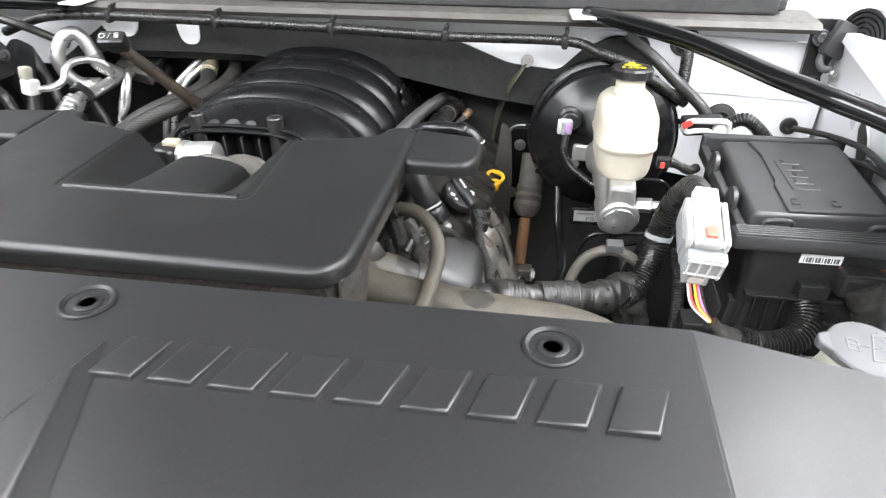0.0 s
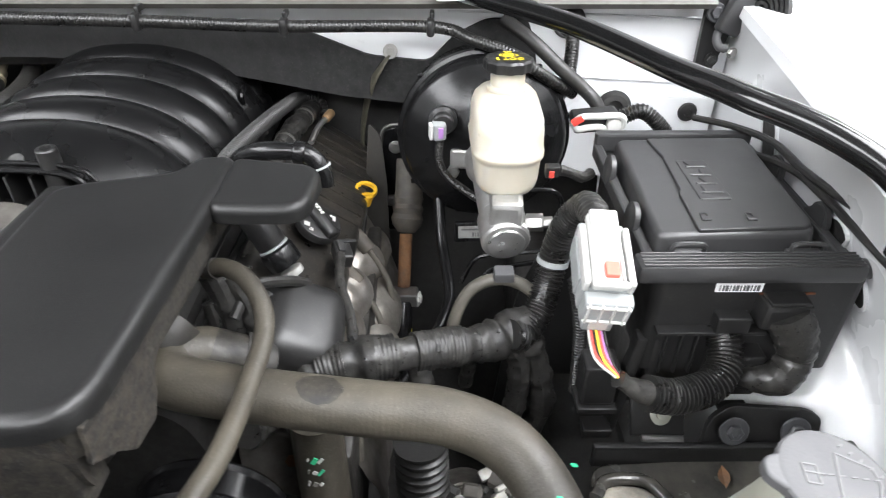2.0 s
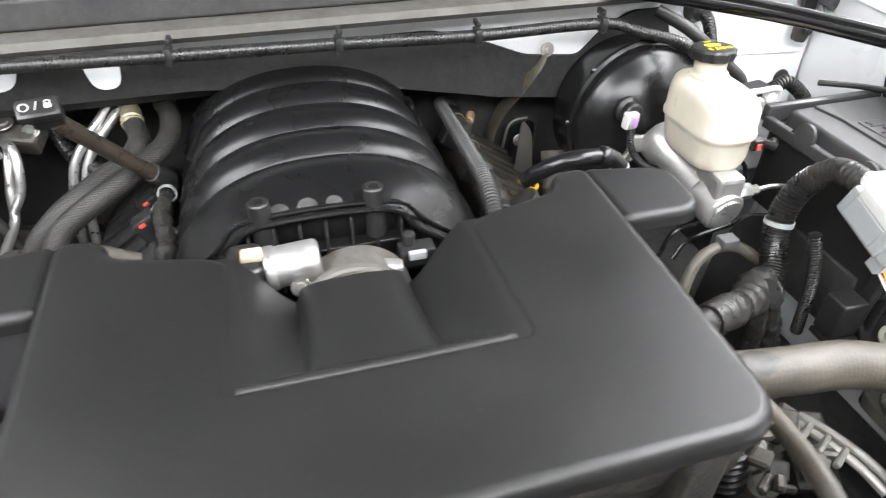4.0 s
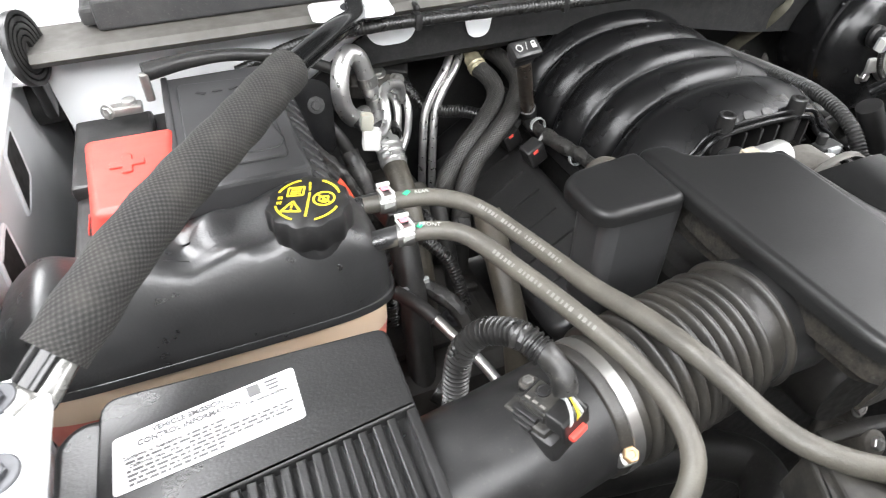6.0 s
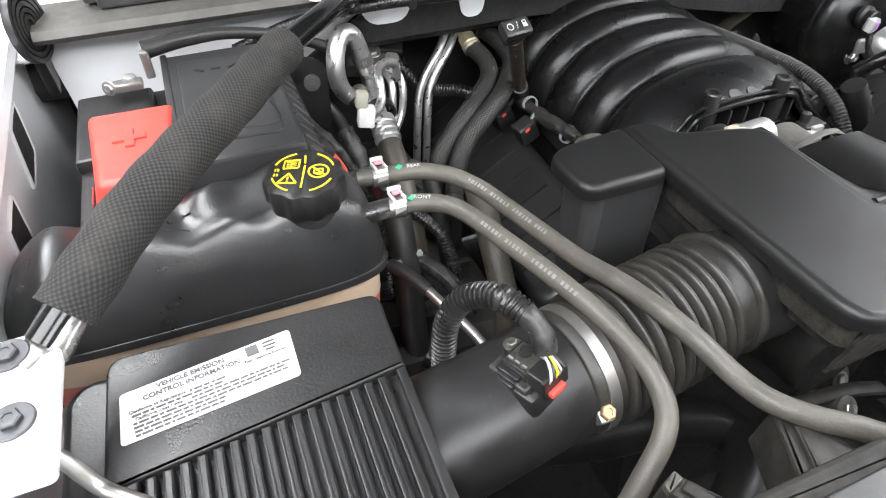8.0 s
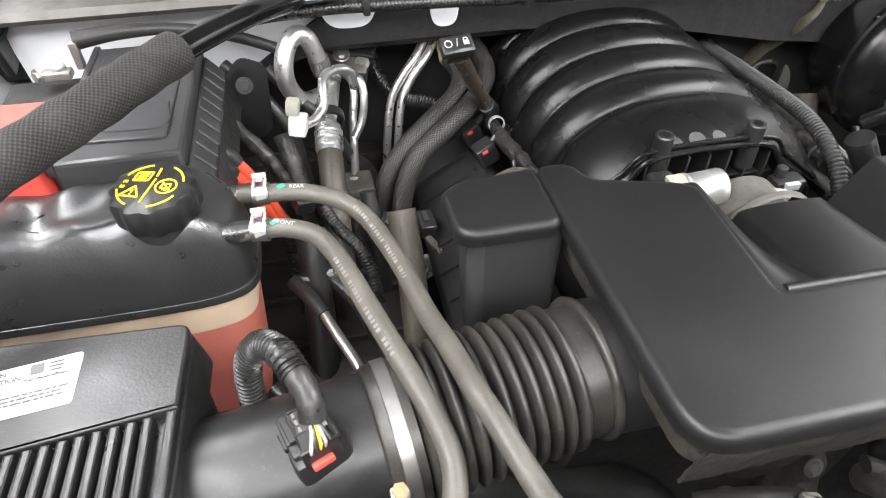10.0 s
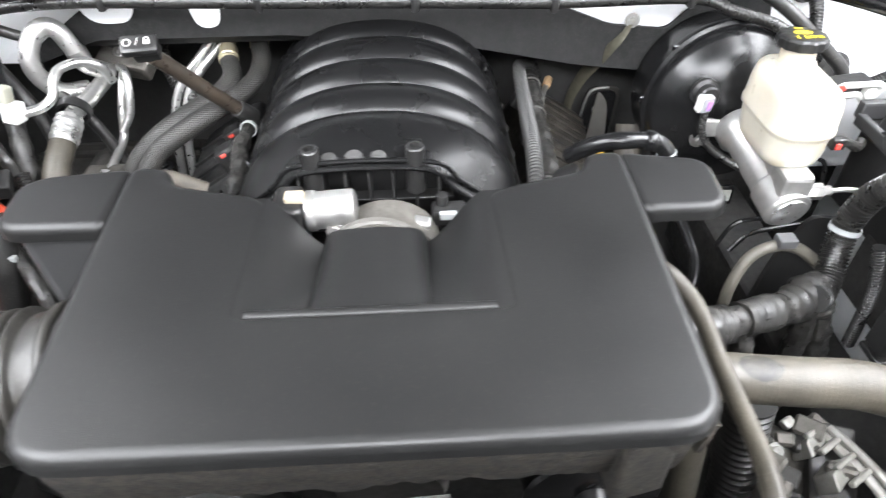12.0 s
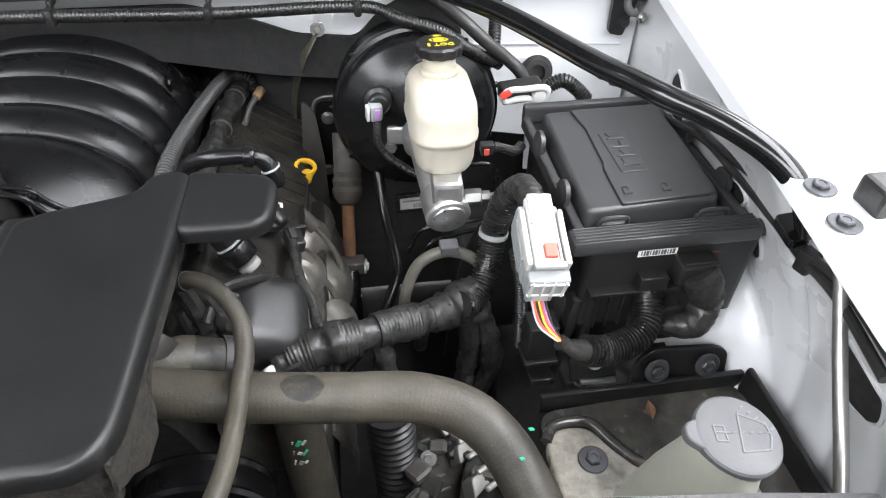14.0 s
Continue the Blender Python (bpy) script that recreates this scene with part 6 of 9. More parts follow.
def woven(name, threads=30, pitch=0.0038, light=(0.034, 0.033, 0.031), dark=(0.004, 0.004, 0.004), slant=0.0, rough=0.85):
    """A basket weave laid round a hose: threads round it, pitch along it."""
    m = bpy.data.materials.new(name)
    m.use_nodes = True
    nt = m.node_tree
    b = nt.nodes["Principled BSDF"]
    tc = nt.nodes.new("ShaderNodeTexCoord")
    cut = nt.nodes.new("ShaderNodeSeparateXYZ")
    nt.links.new(tc.outputs["UV"], cut.inputs[0])

    def math_node(op, one, two, three=0.0):
        nd = nt.nodes.new("ShaderNodeMath")
        nd.operation = op
        for k, v in enumerate((one, two, three)):
            if isinstance(v, (int, float)):
                nd.inputs[k].default_value = v
            else:
                nt.links.new(v, nd.inputs[k])
        return nd.outputs[0]
    along = math_node("MULTIPLY", cut.outputs[1], 2 * math.pi / pitch)
    round_ = math_node("MULTIPLY_ADD", cut.outputs[0], 2 * math.pi * threads, math_node("MULTIPLY", along, slant))
    both = math_node("MULTIPLY", math_node("SINE", round_, 0.0), math_node("SINE", along, 0.0))
    height = math_node("POWER", math_node("MULTIPLY_ADD", both, 0.5, 0.5), 1.8)
    mix = nt.nodes.new("ShaderNodeMix")
    mix.data_type = "RGBA"
    mix.inputs["A"].default_value, mix.inputs["B"].default_value = (*dark, 1), (*light, 1)
    nt.links.new(height, mix.inputs["Factor"])
    dust = nt.nodes.new("ShaderNodeTexNoise")
    dust.inputs["Scale"].default_value, dust.inputs["Detail"].default_value = 38, 5
    nt.links.new(tc.outputs["Object"], dust.inputs["Vector"])
    grey = nt.nodes.new("ShaderNodeMix")
    grey.data_type = "RGBA"
    grey.inputs["B"].default_value = (0.075, 0.07, 0.06, 1)
    nt.links.new(math_node("MULTIPLY", math_node("POWER", dust.outputs[0], 4.0), 1.2), grey.inputs["Factor"])
    nt.links.new(mix.outputs["Result"], grey.inputs["A"])
    nt.links.new(grey.outputs["Result"], b.inputs["Base Color"])
    bump = nt.nodes.new("ShaderNodeBump")
    bump.inputs["Strength"].default_value, bump.inputs["Distance"].default_value = 0.8, 0.0006
    nt.links.new(height, bump.inputs["Height"])
    nt.links.new(bump.outputs["Normal"], b.inputs["Normal"])
    b.inputs["Roughness"].default_value = rough
    return m


M_SLEEVE = woven("woven_sleeve", 30, 0.0042, (0.046, 0.044, 0.041), (0.0015, 0.0015, 0.0015))
M_FLATEND = material("worn_tube_end", (0.16, 0.158, 0.15), 0.25, metal=0.6, second=(0.08, 0.078, 0.072), amount=0.6, scale=40)
brace(1)
brace(-1)
for sx, sy in ((0.746, 0.556), (0.738, 0.514), (-0.705, 0.570), (-0.699, 0.521)):
    fb = thing("fender_bolt", "dark zinc hex bolt with a washer on the fender rail", "bolt", (sx, sy, 1.281), "fender bolts")
    bolt(fb, (sx, sy, 1.2808), (0, 0, 1), 0.0066, M_BOLT, 1.85, "head")
for sx, sy in ((0.775, 0.530), (-0.738, 0.545)):
    bp = thing("rubber_stop", "black rubber hood stop on the fender rail", "bump stop", (sx, sy, 1.28), "hood stops")
    part("block", box(bmesh.new(), (sx, sy, 1.290), (0.024, 0.030, 0.024), 0.004), M_RUBBER, bp)
gs = thing("support_rod", "bright metal support rod beside the washer filler", "rod", (0.68, 0.42, 1.2))
part("rod", tube(bmesh.new(), [(0.745, 0.514, 1.262), (0.733, 0.458, 1.205), (0.721, 0.405, 1.158), (0.708, 0.350, 1.105)], 0.0052, 16), M_STEEL, gs)
part("upper_end", cyl(bmesh.new(), (0.747, 0.522, 1.270), (0.743, 0.504, 1.252), 0.0085, 16), M_BLACK, gs)


def hinge(side):
    th = thing("hood_hinge", "black hood hinge with a coiled spring disc", "hinge", (side * 0.78, 1.02, 1.3), "hood hinges")
    c = V((0.826, 1.02, 1.275)) if side > 0 else V((-0.722, 1.04, 1.292))
    for i in range(5):
        r = 0.036 - 0.0066 * i
        part("coil", lathe(bmesh.new(), [(r - 0.0022, -0.004), (r + 0.0022, -0.004), (r + 0.0028, 0), (r + 0.0022, 0.004), (r - 0.0022, 0.004), (r - 0.0028, 0), (r - 0.0022, -0.004)], axis(c, (-side * 0.95, -0.25 if side < 0 else -0.5, 0.1)), 36), M_BLACK, th)
    part("disc", lathe(bmesh.new(), [(0, -0.004), (0.036, -0.004), (0.036, -0.001), (0, -0.001)], axis(c, (-side * 0.95, -0.25 if side < 0 else -0.5, 0.1)), 32), M_BLACK_MATT, th)
    part("arm", box(bmesh.new(), c + V((side * 0.004, 0.02, -0.035)), (0.012, 0.05, 0.09), 0.003, rot=(15, 0, 0)), M_BLACK, th)
    part("plate", box(bmesh.new(), c + V((side * 0.03, 0.02, -0.03)), (0.05, 0.07, 0.006), 0.002), M_WHITE, th)
    bolt(th, c + V((side * 0.035, 0.0, -0.027)), (0, 0, 1), 0.008, M_STEEL)
    if side > 0:
        part("strut", prism(bmesh.new(), rounded([(0.770, 1.19), (0.792, 1.185), (0.806, 1.24), (0.806, 1.292), (0.768, 1.292)], 0.006), 0, 0.010, 0.002, m=Matrix(((1, 0, 0, 0), (0, 0, 1, 1.046), (0, 1, 0, 0), (0, 0, 0, 1)))), M_BLACK, th)
        part("link", box(bmesh.new(), (0.800, 1.030, 1.268), (0.034, 0.014, 0.050), 0.004, rot=(0, 22, 12)), M_FUSE, th)
        part("hook", tube(bmesh.new(), [(0.788, 1.036, 1.252), (0.782, 1.028, 1.238), (0.788, 1.022, 1.228), (0.797, 1.020, 1.230)], 0.0055, 12), M_GREYCAP, th)
        bolt(th, (0.778, 1.038, 1.268), (0, -1, 0.2), 0.008, M_BOLT, 1.5)
        bolt(th, (0.801, 1.016, 1.224), (0.2, -1, 0.1), 0.0055, M_STEEL, 1.3)
        bolt(th, (0.789, 1.044, 1.206), (0, -1, 0.1), 0.006, M_BLACK, 1.5)


hinge(1)
hinge(-1)


def cowl_harness():
    th = thing("cowl_harness", "black corrugated wiring conduit clipped along the cowl", "wiring harness", (0.1, 1.0, 1.265))
    pts = [(-0.52, 1.03, 1.235), (-0.44, 1.02, 1.262), (-0.36, 1.010, 1.272), (-0.30, 1.007, 1.273), (-0.11, 0.985, 1.276), (0.07, 0.985, 1.272), (0.24, 0.995, 1.263), (0.418, 1.010, 1.258), (0.47, 0.99, 1.248), (0.52, 0.975, 1.235), (0.55, 0.97, 1.215), (0.60, 0.99, 1.18)]
    part("conduit", tube(bmesh.new(), pts, 0.0074, 12, ribs=(0.0042, 0.035)), M_CORR, th, sharp=60)
    for cx, cy, cz in ((-0.302, 1.010, 1.273), (-0.112, 0.988, 1.276), (0.072, 0.985, 1.272), (0.242, 0.995, 1.263), (0.418, 1.010, 1.258)):
        cl = part("clip", box(bmesh.new(), (cx, cy - 0.001, cz), (0.010, 0.021, 0.021), 0.004), M_BLACK, th)
        part("clip_tab", box(bmesh.new(), (cx + 0.002, cy + 0.008, cz + 0.013), (0.006, 0.018, 0.008), 0.002), M_BLACK, cl)
    sc = thing("wiring_conduit", "short black corrugated conduit from a grommet by the booster", "cable conduit", (0.599, 1.05, 1.247))
    part("conduit", tube(bmesh.new(), [(0.599, 1.060, 1.247), (0.600, 1.038, 1.240), (0.598, 1.02, 1.222), (0.592, 1.0, 1.192), (0.585, 1.02, 1.160), (0.578, 1.04, 1.13)], 0.0085, 14, ribs=(0.0042, 0.07)), M_CORR, sc, sharp=60)
    part("grommet", lathe(bmesh.new(), [(0.009, 0.018), (0.016, 0.015), (0.0185, 0.006), (0.022, 0.002), (0.022, 0)], axis((0.599, 1.066, 1.249), (0, -1, 0)), 28), M_RUBBER, sc, "black rubber grommet")
    solo("vacuum_hose", tube(bmesh.new(), [(0.51, 1.03, 1.262), (0.545, 1.0, 1.243), (0.577, 0.984, 1.217), (0.607, 0.978, 1.193), (0.626, 0.97, 1.175), (0.635, 0.965, 1.15)], 0.0085, 14), M_RUBBER, "black rubber vacuum hose", "hose")
    wc = thing("lever_connector", "white lever connector with a red tab", "connector", (0.62, 0.94, 1.165))
    part("shell", box(bmesh.new(), (0.618, 0.938, 1.168), (0.056, 0.03, 0.022), 0.004, rot=(0, -4, 4)), M_BLACK, wc)
    loop = [(0.588, 1.171), (0.597, 1.181), (0.618, 1.182), (0.640, 1.183), (0.648, 1.176), (0.644, 1.160), (0.634, 1.157), (0.624, 1.166), (0.608, 1.166), (0.595, 1.163), (0.588, 1.171)]
    part("lever", tube(bmesh.new(), [(x, 0.918 - 0.25 * (z - 1.17), z) for x, z in loop], 0.0040, 10, 0.004), M_CONN_W, wc, "white lever")
    part("lever_pivot", cyl(bmesh.new(), (0.637, 0.924, 1.170), (0.637, 0.914, 1.170), 0.0085, 20, 0.001), M_CONN_W, wc, "white lever")
    part("tab", box(bmesh.new(), (0.592, 0.914, 1.177), (0.014, 0.006, 0.008), 0.001, rot=(0, -35, 0)), M_RED, wc, "red tab")
    part("loom", tube(bmesh.new(), [(0.650, 0.935, 1.172), (0.672, 0.935, 1.180), (0.69, 0.93, 1.170), (0.705, 0.925, 1.155)], 0.009, 12, ribs=(0.004, 0.08)), M_CORR, wc)
    part("cap_disc", lathe(bmesh.new(), [(0, 0), (0.024, 0), (0.025, 0.004), (0.019, 0.010), (0.012, 0.011), (0.011, 0.004), (0, 0.004)], axis((0.672, 1.054, 1.134), (0, -1, 0.2)), 32), M_BLACK_MATT, wc)
    for pts in ([(0.745, 0.95, 1.165), (0.772, 0.90, 1.176), (0.787, 0.835, 1.187), (0.788, 0.769, 1.189), (0.788, 0.718, 1.195), (0.785, 0.645, 1.206), (0.770, 0.588, 1.213), (0.755, 0.545, 1.222), (0.746, 0.49, 1.236), (0.735, 0.42, 1.236)],
                [(0.755, 0.94, 1.14), (0.780, 0.85, 1.165), (0.787, 0.78, 1.182), (0.787, 0.72, 1.186), (0.786, 0.662, 1.187), (0.783, 0.618, 1.189), (0.770, 0.582, 1.200), (0.753, 0.545, 1.216), (0.742, 0.49, 1.228), (0.73, 0.42, 1.226)]):
        solo("loose_cable", tube(bmesh.new(), pts, 0.0042, 8), M_RUBBER, "thin black cable along the inner fender", "cable")
    solo("cable_clip", box(bmesh.new(), (0.753, 0.540, 1.219), (0.016, 0.014, 0.022), 0.003, rot=(0, 0, 20)), M_BLACK, "black clip holding cables under the fender rail", "clip")
    solo("ground_strap", tube(bmesh.new(), [(0.364, 1.052, 1.212), (0.352, 1.044, 1.196), (0.340, 1.050, 1.176), (0.330, 1.070, 1.148), (0.320, 1.095, 1.112), (0.311, 1.115, 1.065), (0.308, 1.12, 1.01)], lambda t: 0.0035 + 0.0075 * min(1, t * 3.2), 12, 0.004, flat=0.22), M_STRAP, "flat braided ground strap bolted below the cowl", "ground strap")
    sb = thing("strap_stud", "small zinc stud holding the ground strap", "bolt", (0.364, 1.055, 1.212))
    bolt(sb, (0.364, 1.052, 1.214), (0, -1, 0.2), 0.0055, M_STEEL, 1.8, "head")
    br = thing("brace_bracket", "white bracket bolted to the cowl flange", "bracket", (0.45, 1.03, 1.296), "brace brackets")
    part("plate", prism(bmesh.new(), rounded([(0.425, 0.995), (0.50, 1.005), (0.49, 1.05), (0.42, 1.05)], 0.008), 1.292, 1.2955, 0.001), M_WHITE, br)
    bolt(br, (0.452, 1.02, 1.296), (0, 0, 1), 0.008, M_BOLT, 1.8)
    br = thing("brace_bracket", "white bracket bolted to the cowl flange", "bracket", (-0.38, 1.03, 1.296), "brace brackets")
    part("plate", prism(bmesh.new(), rounded([(-0.43, 0.995), (-0.335, 0.985), (-0.33, 1.04), (-0.425, 1.05)], 0.012), 1.292, 1.2955, 0.001), M_WHITE, br)
    bolt(br, (-0.378, 1.018, 1.296), (0, 0, 1), 0.008, M_BOLT, 1.8)
    gr = thing("firewall_grommet", "pale washer and bolt on the firewall", "bolt", (0.08, 1.24, 1.15))
    part("washer", lathe(bmesh.new(), [(0, 0), (0.016, 0), (0.016, 0.003), (0, 0.003)], axis((0.082, 1.235, 1.160), (0, -1, 0.3)), 28), M_CONN, gr)
    bolt(gr, (0.082, 1.231, 1.161), (0, -1, 0.3), 0.007, M_STEEL)


cowl_harness()


# ---- driver side of the engine ----
M_PETAL = material("dull_heat_shield", (0.30, 0.285, 0.26), 0.5, metal=0.7, second=(0.13, 0.115, 0.095), amount=0.8, scale=24, fine=0.5, fine_scale=110)
M_DULLSHEET = material("dull_sheet", (0.06, 0.058, 0.053), 0.5, metal=0.3, second=(0.03, 0.028, 0.025), amount=0.8, scale=14)


M_ROCKER = material("dusty_rocker_cover", (0.0085, 0.0083, 0.0079), 0.36, second=(0.036, 0.031, 0.0245), amount=0.7, scale=26, fine=0.5, fine_scale=160, sharp=0.13, speck=0.28)


def valve_cover():
    th = thing("valve_cover", "black ribbed valve cover on the driver side of the engine", "valve cover", (0.26, 0.88, 1.0))
    m = pose(0.262, 0.885, 1.040, 0, 33, -2)
    part("cover", prism(bmesh.new(), rounded([(-0.062, -0.235), (0.060, -0.235), (0.064, 0.24), (-0.062, 0.24)], 0.03, 6), -0.05, 0.030, 0.014, 4, m=m), M_ROCKER, th)
    for i in range(9):
        part("rib", box(bmesh.new(), None, None, 0, m=m @ pose(0.006, 0.02 + 0.024 * i, 0.0305) @ Matrix.Diagonal((0.095, 0.008, 0.004, 1))), M_ROCKER, th)
    part("edge_flange", prism(bmesh.new(), rounded([(-0.07, -0.245), (0.070, -0.245), (0.074, 0.25), (-0.07, 0.25)], 0.03, 5), -0.06, -0.046, 0.002, m=m), M_BLACK_MATT, th)
    part("front_boss", box(bmesh.new(), (0.290, 0.675, 1.064), (0.088, 0.098, 0.066), 0.026, 5, rot=(14, 28, 8)), M_BLACK, th)
    bolt(th, (0.300, 0.612, 1.050), (0.2, -0.6, 0.6), 0.008, M_ALU)
    ca = axis((0.284, 0.838, 1.078), (0.5, -0.12, 0.8))
    cap = part("oil_cap", lathe(bmesh.new(), [(0, 0), (0.027, 0), (0.028, 0.002), (0.028, 0.008), (0.0265, 0.0105), (0.024, 0.0112), (0, 0.0112)], ca, 44), M_BLACK, th, "flat black oil filler cap with pale symbols")
    grip = bmesh.new()
    box(grip, (0, 0, 0), (0.054, 0.017, 0.014), 0.005, 3)
    grip.transform(ca @ pose(0, 0, 0.0135, 0, 0, 62))
    bar = part("grip_bar", grip, M_BLACK, cap)
    for k in range(4):
        part("print_bar", box(bmesh.new(), None, None, 0, m=ca @ pose(0, 0, 0.0207, 0, 0, 62) @ pose(0.004 + 0.0042 * k, -0.001, 0) @ Matrix.Diagonal((0.0028, 0.0055 - 0.0012 * (k % 2), 0.0006, 1))), M_PALE, bar)
    for px, py, w, h in ((-0.017, 0.010, 0.006, 0.007), (-0.022, 0.002, 0.0015, 0.005), (-0.0195, 0.0025, 0.0015, 0.004), (-0.012, 0.019, 0.005, 0.0015), (0.016, -0.012, 0.008, 0.004), (0.017, -0.0075, 0.003, 0.003)):
        part("print_bar", box(bmesh.new(), None, None, 0, m=ca @ pose(px, py, 0.0114, 0, 0, 20) @ Matrix.Diagonal((w, h, 0.0006, 1))), M_PALE, cap)
    tu = thing("coolant_quick_connector", "black and white push-fit pipe connector", "pipe connector", (0.262, 0.73, 1.12))
    a, b = V((0.236, 0.760, 1.148)), V((0.274, 0.744, 1.083))
    d = b - a
    part("pipe", cyl(bmesh.new(), a - d * 0.4, a + d * 0.55, 0.0155, 24), M_BLACK, tu)
    part("white_band", cyl(bmesh.new(), a + d * 0.555, a + d * 0.585, 0.0163, 28), M_CONN, tu, "white band")
    part("collar", cyl(bmesh.new(), a + d * 0.60, a + d * 0.88, 0.0185, 24, 0.003), M_GLOSS, tu)
    part("white_ring", cyl(bmesh.new(), a + d * 0.95, a + d * 1.05, 0.0128, 24), M_LABEL_OLD, tu, "white end ring")
    nrm = V((0.3, -0.45, 0.84)).normalized()
    lm = Matrix.Translation(a + d * 0.34 + nrm * 0.0158) @ Matrix((d.normalized().cross(nrm) * -1, d.normalized() * -1, nrm)).transposed().to_4x4()
    lettering("L", 0.014, lm @ pose(0, 0, 0.0005), M_PALE, tu, "printed_letter")
    solo("breather_hose", tube(bmesh.new(), [(0.254, 1.118, 1.098), (0.248, 1.122, 1.116), (0.233, 1.116, 1.124), (0.222, 1.09, 1.132), (0.212, 1.00, 1.148), (0.203, 0.90, 1.162), (0.197, 0.82, 1.168), (0.192, 0.76, 1.155), (0.190, 0.72, 1.12)], 0.0092, 14, ribs=(0.0046, 0.06)), M_CORR_GREY, "grey corrugated breather hose beside the manifold", "hose")
    fr = thing("fuel_rail", "black fuel rail with zinc clips beside the manifold", "fuel rail", (0.2, 0.95, 1.11))
    part("rail", tube(bmesh.new(), [(0.240, 1.12, 1.108), (0.236, 1.05, 1.118), (0.228, 0.98, 1.122), (0.222, 0.88, 1.128), (0.215, 0.78, 1.13)], 0.0125, 14, 0.004, wobble=0.35), M_TAPE, fr)
    for q in (1.06, 0.97, 0.80):
        part("rail_clip", lathe(bmesh.new(), [(0.0130, -0.002), (0.0142, -0.002), (0.0142, 0.002), (0.0130, 0.002)], axis((0.222 + (q - 0.9) * 0.09, q, 1.125 - (q - 0.9) * 0.05), (0.08, 1, -0.04)), 20), M_STEEL, fr)
    for q in (1.04, 0.94, 0.84):
        part("injector_plug", box(bmesh.new(), (0.222, q, 1.105), (0.03, 0.022, 0.026), 0.004, rot=(0, 35, 0)), M_BLACK, fr)
    part("purge_pipe", tube(bmesh.new(), [(0.248, 1.03, 1.092), (0.255, 1.06, 1.102), (0.265, 1.085, 1.106)], 0.0042, 10), M_STEEL, fr)
    part("purge_tip", cyl(bmesh.new(), (0.263, 1.08, 1.1055), (0.270, 1.097, 1.109), 0.0066, 14), M_BRASS, fr)
    ve = thing("vacuum_elbow", "glossy black moulded vacuum elbow with a white ring", "hose", (0.28, 0.752, 1.21))
    part("hose_body", tube(bmesh.new(), [(0.225, 0.775, 1.188), (0.238, 0.762, 1.206), (0.255, 0.754, 1.217), (0.273, 0.751, 1.220), (0.290, 0.752, 1.219), (0.305, 0.752, 1.216), (0.315, 0.750, 1.207), (0.319, 0.748, 1.194), (0.319, 0.747, 1.186)], 0.0085, 18, 0.003, wobble=0.06), M_GLOSS, ve)
    part("collar", cyl(bmesh.new(), (0.292, 0.752, 1.2188), (0.303, 0.752, 1.2168), 0.0108, 20, 0.002), M_GLOSS, ve)
    part("white_ring", cyl(bmesh.new(), (0.3158, 0.7498, 1.2050), (0.3165, 0.7495, 1.2030), 0.0100, 22, 0.0006), M_CONN, ve, "white ring")
    # oil dipstick
    dp = thing("oil_dipstick", "yellow ring-handled oil dipstick", "dipstick", (0.322, 0.985, 0.98))
    part("handle", lathe(bmesh.new(), [(0.0115, -0.003), (0.0155, -0.0035), (0.0165, 0), (0.0155, 0.0035), (0.0115, 0.003), (0.0105, 0), (0.0115, -0.003)], axis((0.326, 0.988, 1.040), (0.18, -0.15, 0.95)), 28), M_YELLOW, dp)
    part("stem", cyl(bmesh.new(), (0.328, 0.980, 1.038), (0.326, 0.978, 1.020), 0.0095, 16, 0.003, r1=0.006), M_YELLOW, dp)
    part("tube", tube(bmesh.new(), [(0.325, 0.978, 1.022), (0.319, 0.955, 0.975), (0.312, 0.92, 0.93), (0.31, 0.88, 0.85)], 0.0042, 8), M_BLACK, dp)
    # exhaust heat shield of overlapping dull pressed petals
    sh = thing("exhaust_heat_shield", "dull pressed metal heat shield of overlapping petals", "heat shield", (0.34, 0.78, 0.95))
    for i, (px, py, pz, rr, turn) in enumerate(((0.335, 0.965, 0.955, 0.032, 10), (0.327, 0.888, 0.990, 0.034, -20), (0.322, 0.835, 0.985, 0.026, 25), (0.322, 0.795, 1.008, 0.036, 5), (0.318, 0.728, 1.012, 0.034, -15), (0.312, 0.665, 1.012, 0.036, 20), (0.352, 0.86, 0.93, 0.040, 30), (0.352, 0.76, 0.945, 0.040, -10))):
        pm = axis((px, py, pz), (0.62, -0.30, 0.62)) @ pose(0, 0, 0, 0, 0, turn)

        def petal(u, v, pm=pm, rr=rr, i=i):
            a = 2 * math.pi * v
            r = rr * u * (1 + 0.16 * math.cos(2 * a) + 0.05 * noise.noise(V((math.cos(a) * 2, math.sin(a) * 2, i))))
            h = 0.012 * (1 - u * u) + 0.0025 * noise.noise(V((r * 60 * math.cos(a), r * 60 * math.sin(a), i * 3)))
            return pm @ V((r * math.cos(a), r * math.sin(a), h))
        part("petal", grid_sheet(bmesh.new(), petal, 8, 26), M_SHIELD if i in (1, 3, 4) else M_PETAL, sh, sharp=60)
    part("skirt_sheet", grid_sheet(bmesh.new(), lambda u, v: V((0.318 + 0.05 * math.sin(u * 1.6) + 0.004 * noise.noise(V((u * 5, v * 14, 2))), 0.62 + 0.40 * v, 0.985 - 0.16 * u + 0.006 * noise.noise(V((u * 4, v * 11, 7))))), 14, 40), M_PETAL, sh, sharp=60)
    part("backing", box(bmesh.new(), (0.335, 0.79, 0.90), (0.02, 0.40, 0.16), 0.006), M_DIRTY, sh)
    pp = thing("firewall_plate", "pressed black firewall plate with bright edges and two bolts", "bracket", (0.355, 1.12, 1.0))
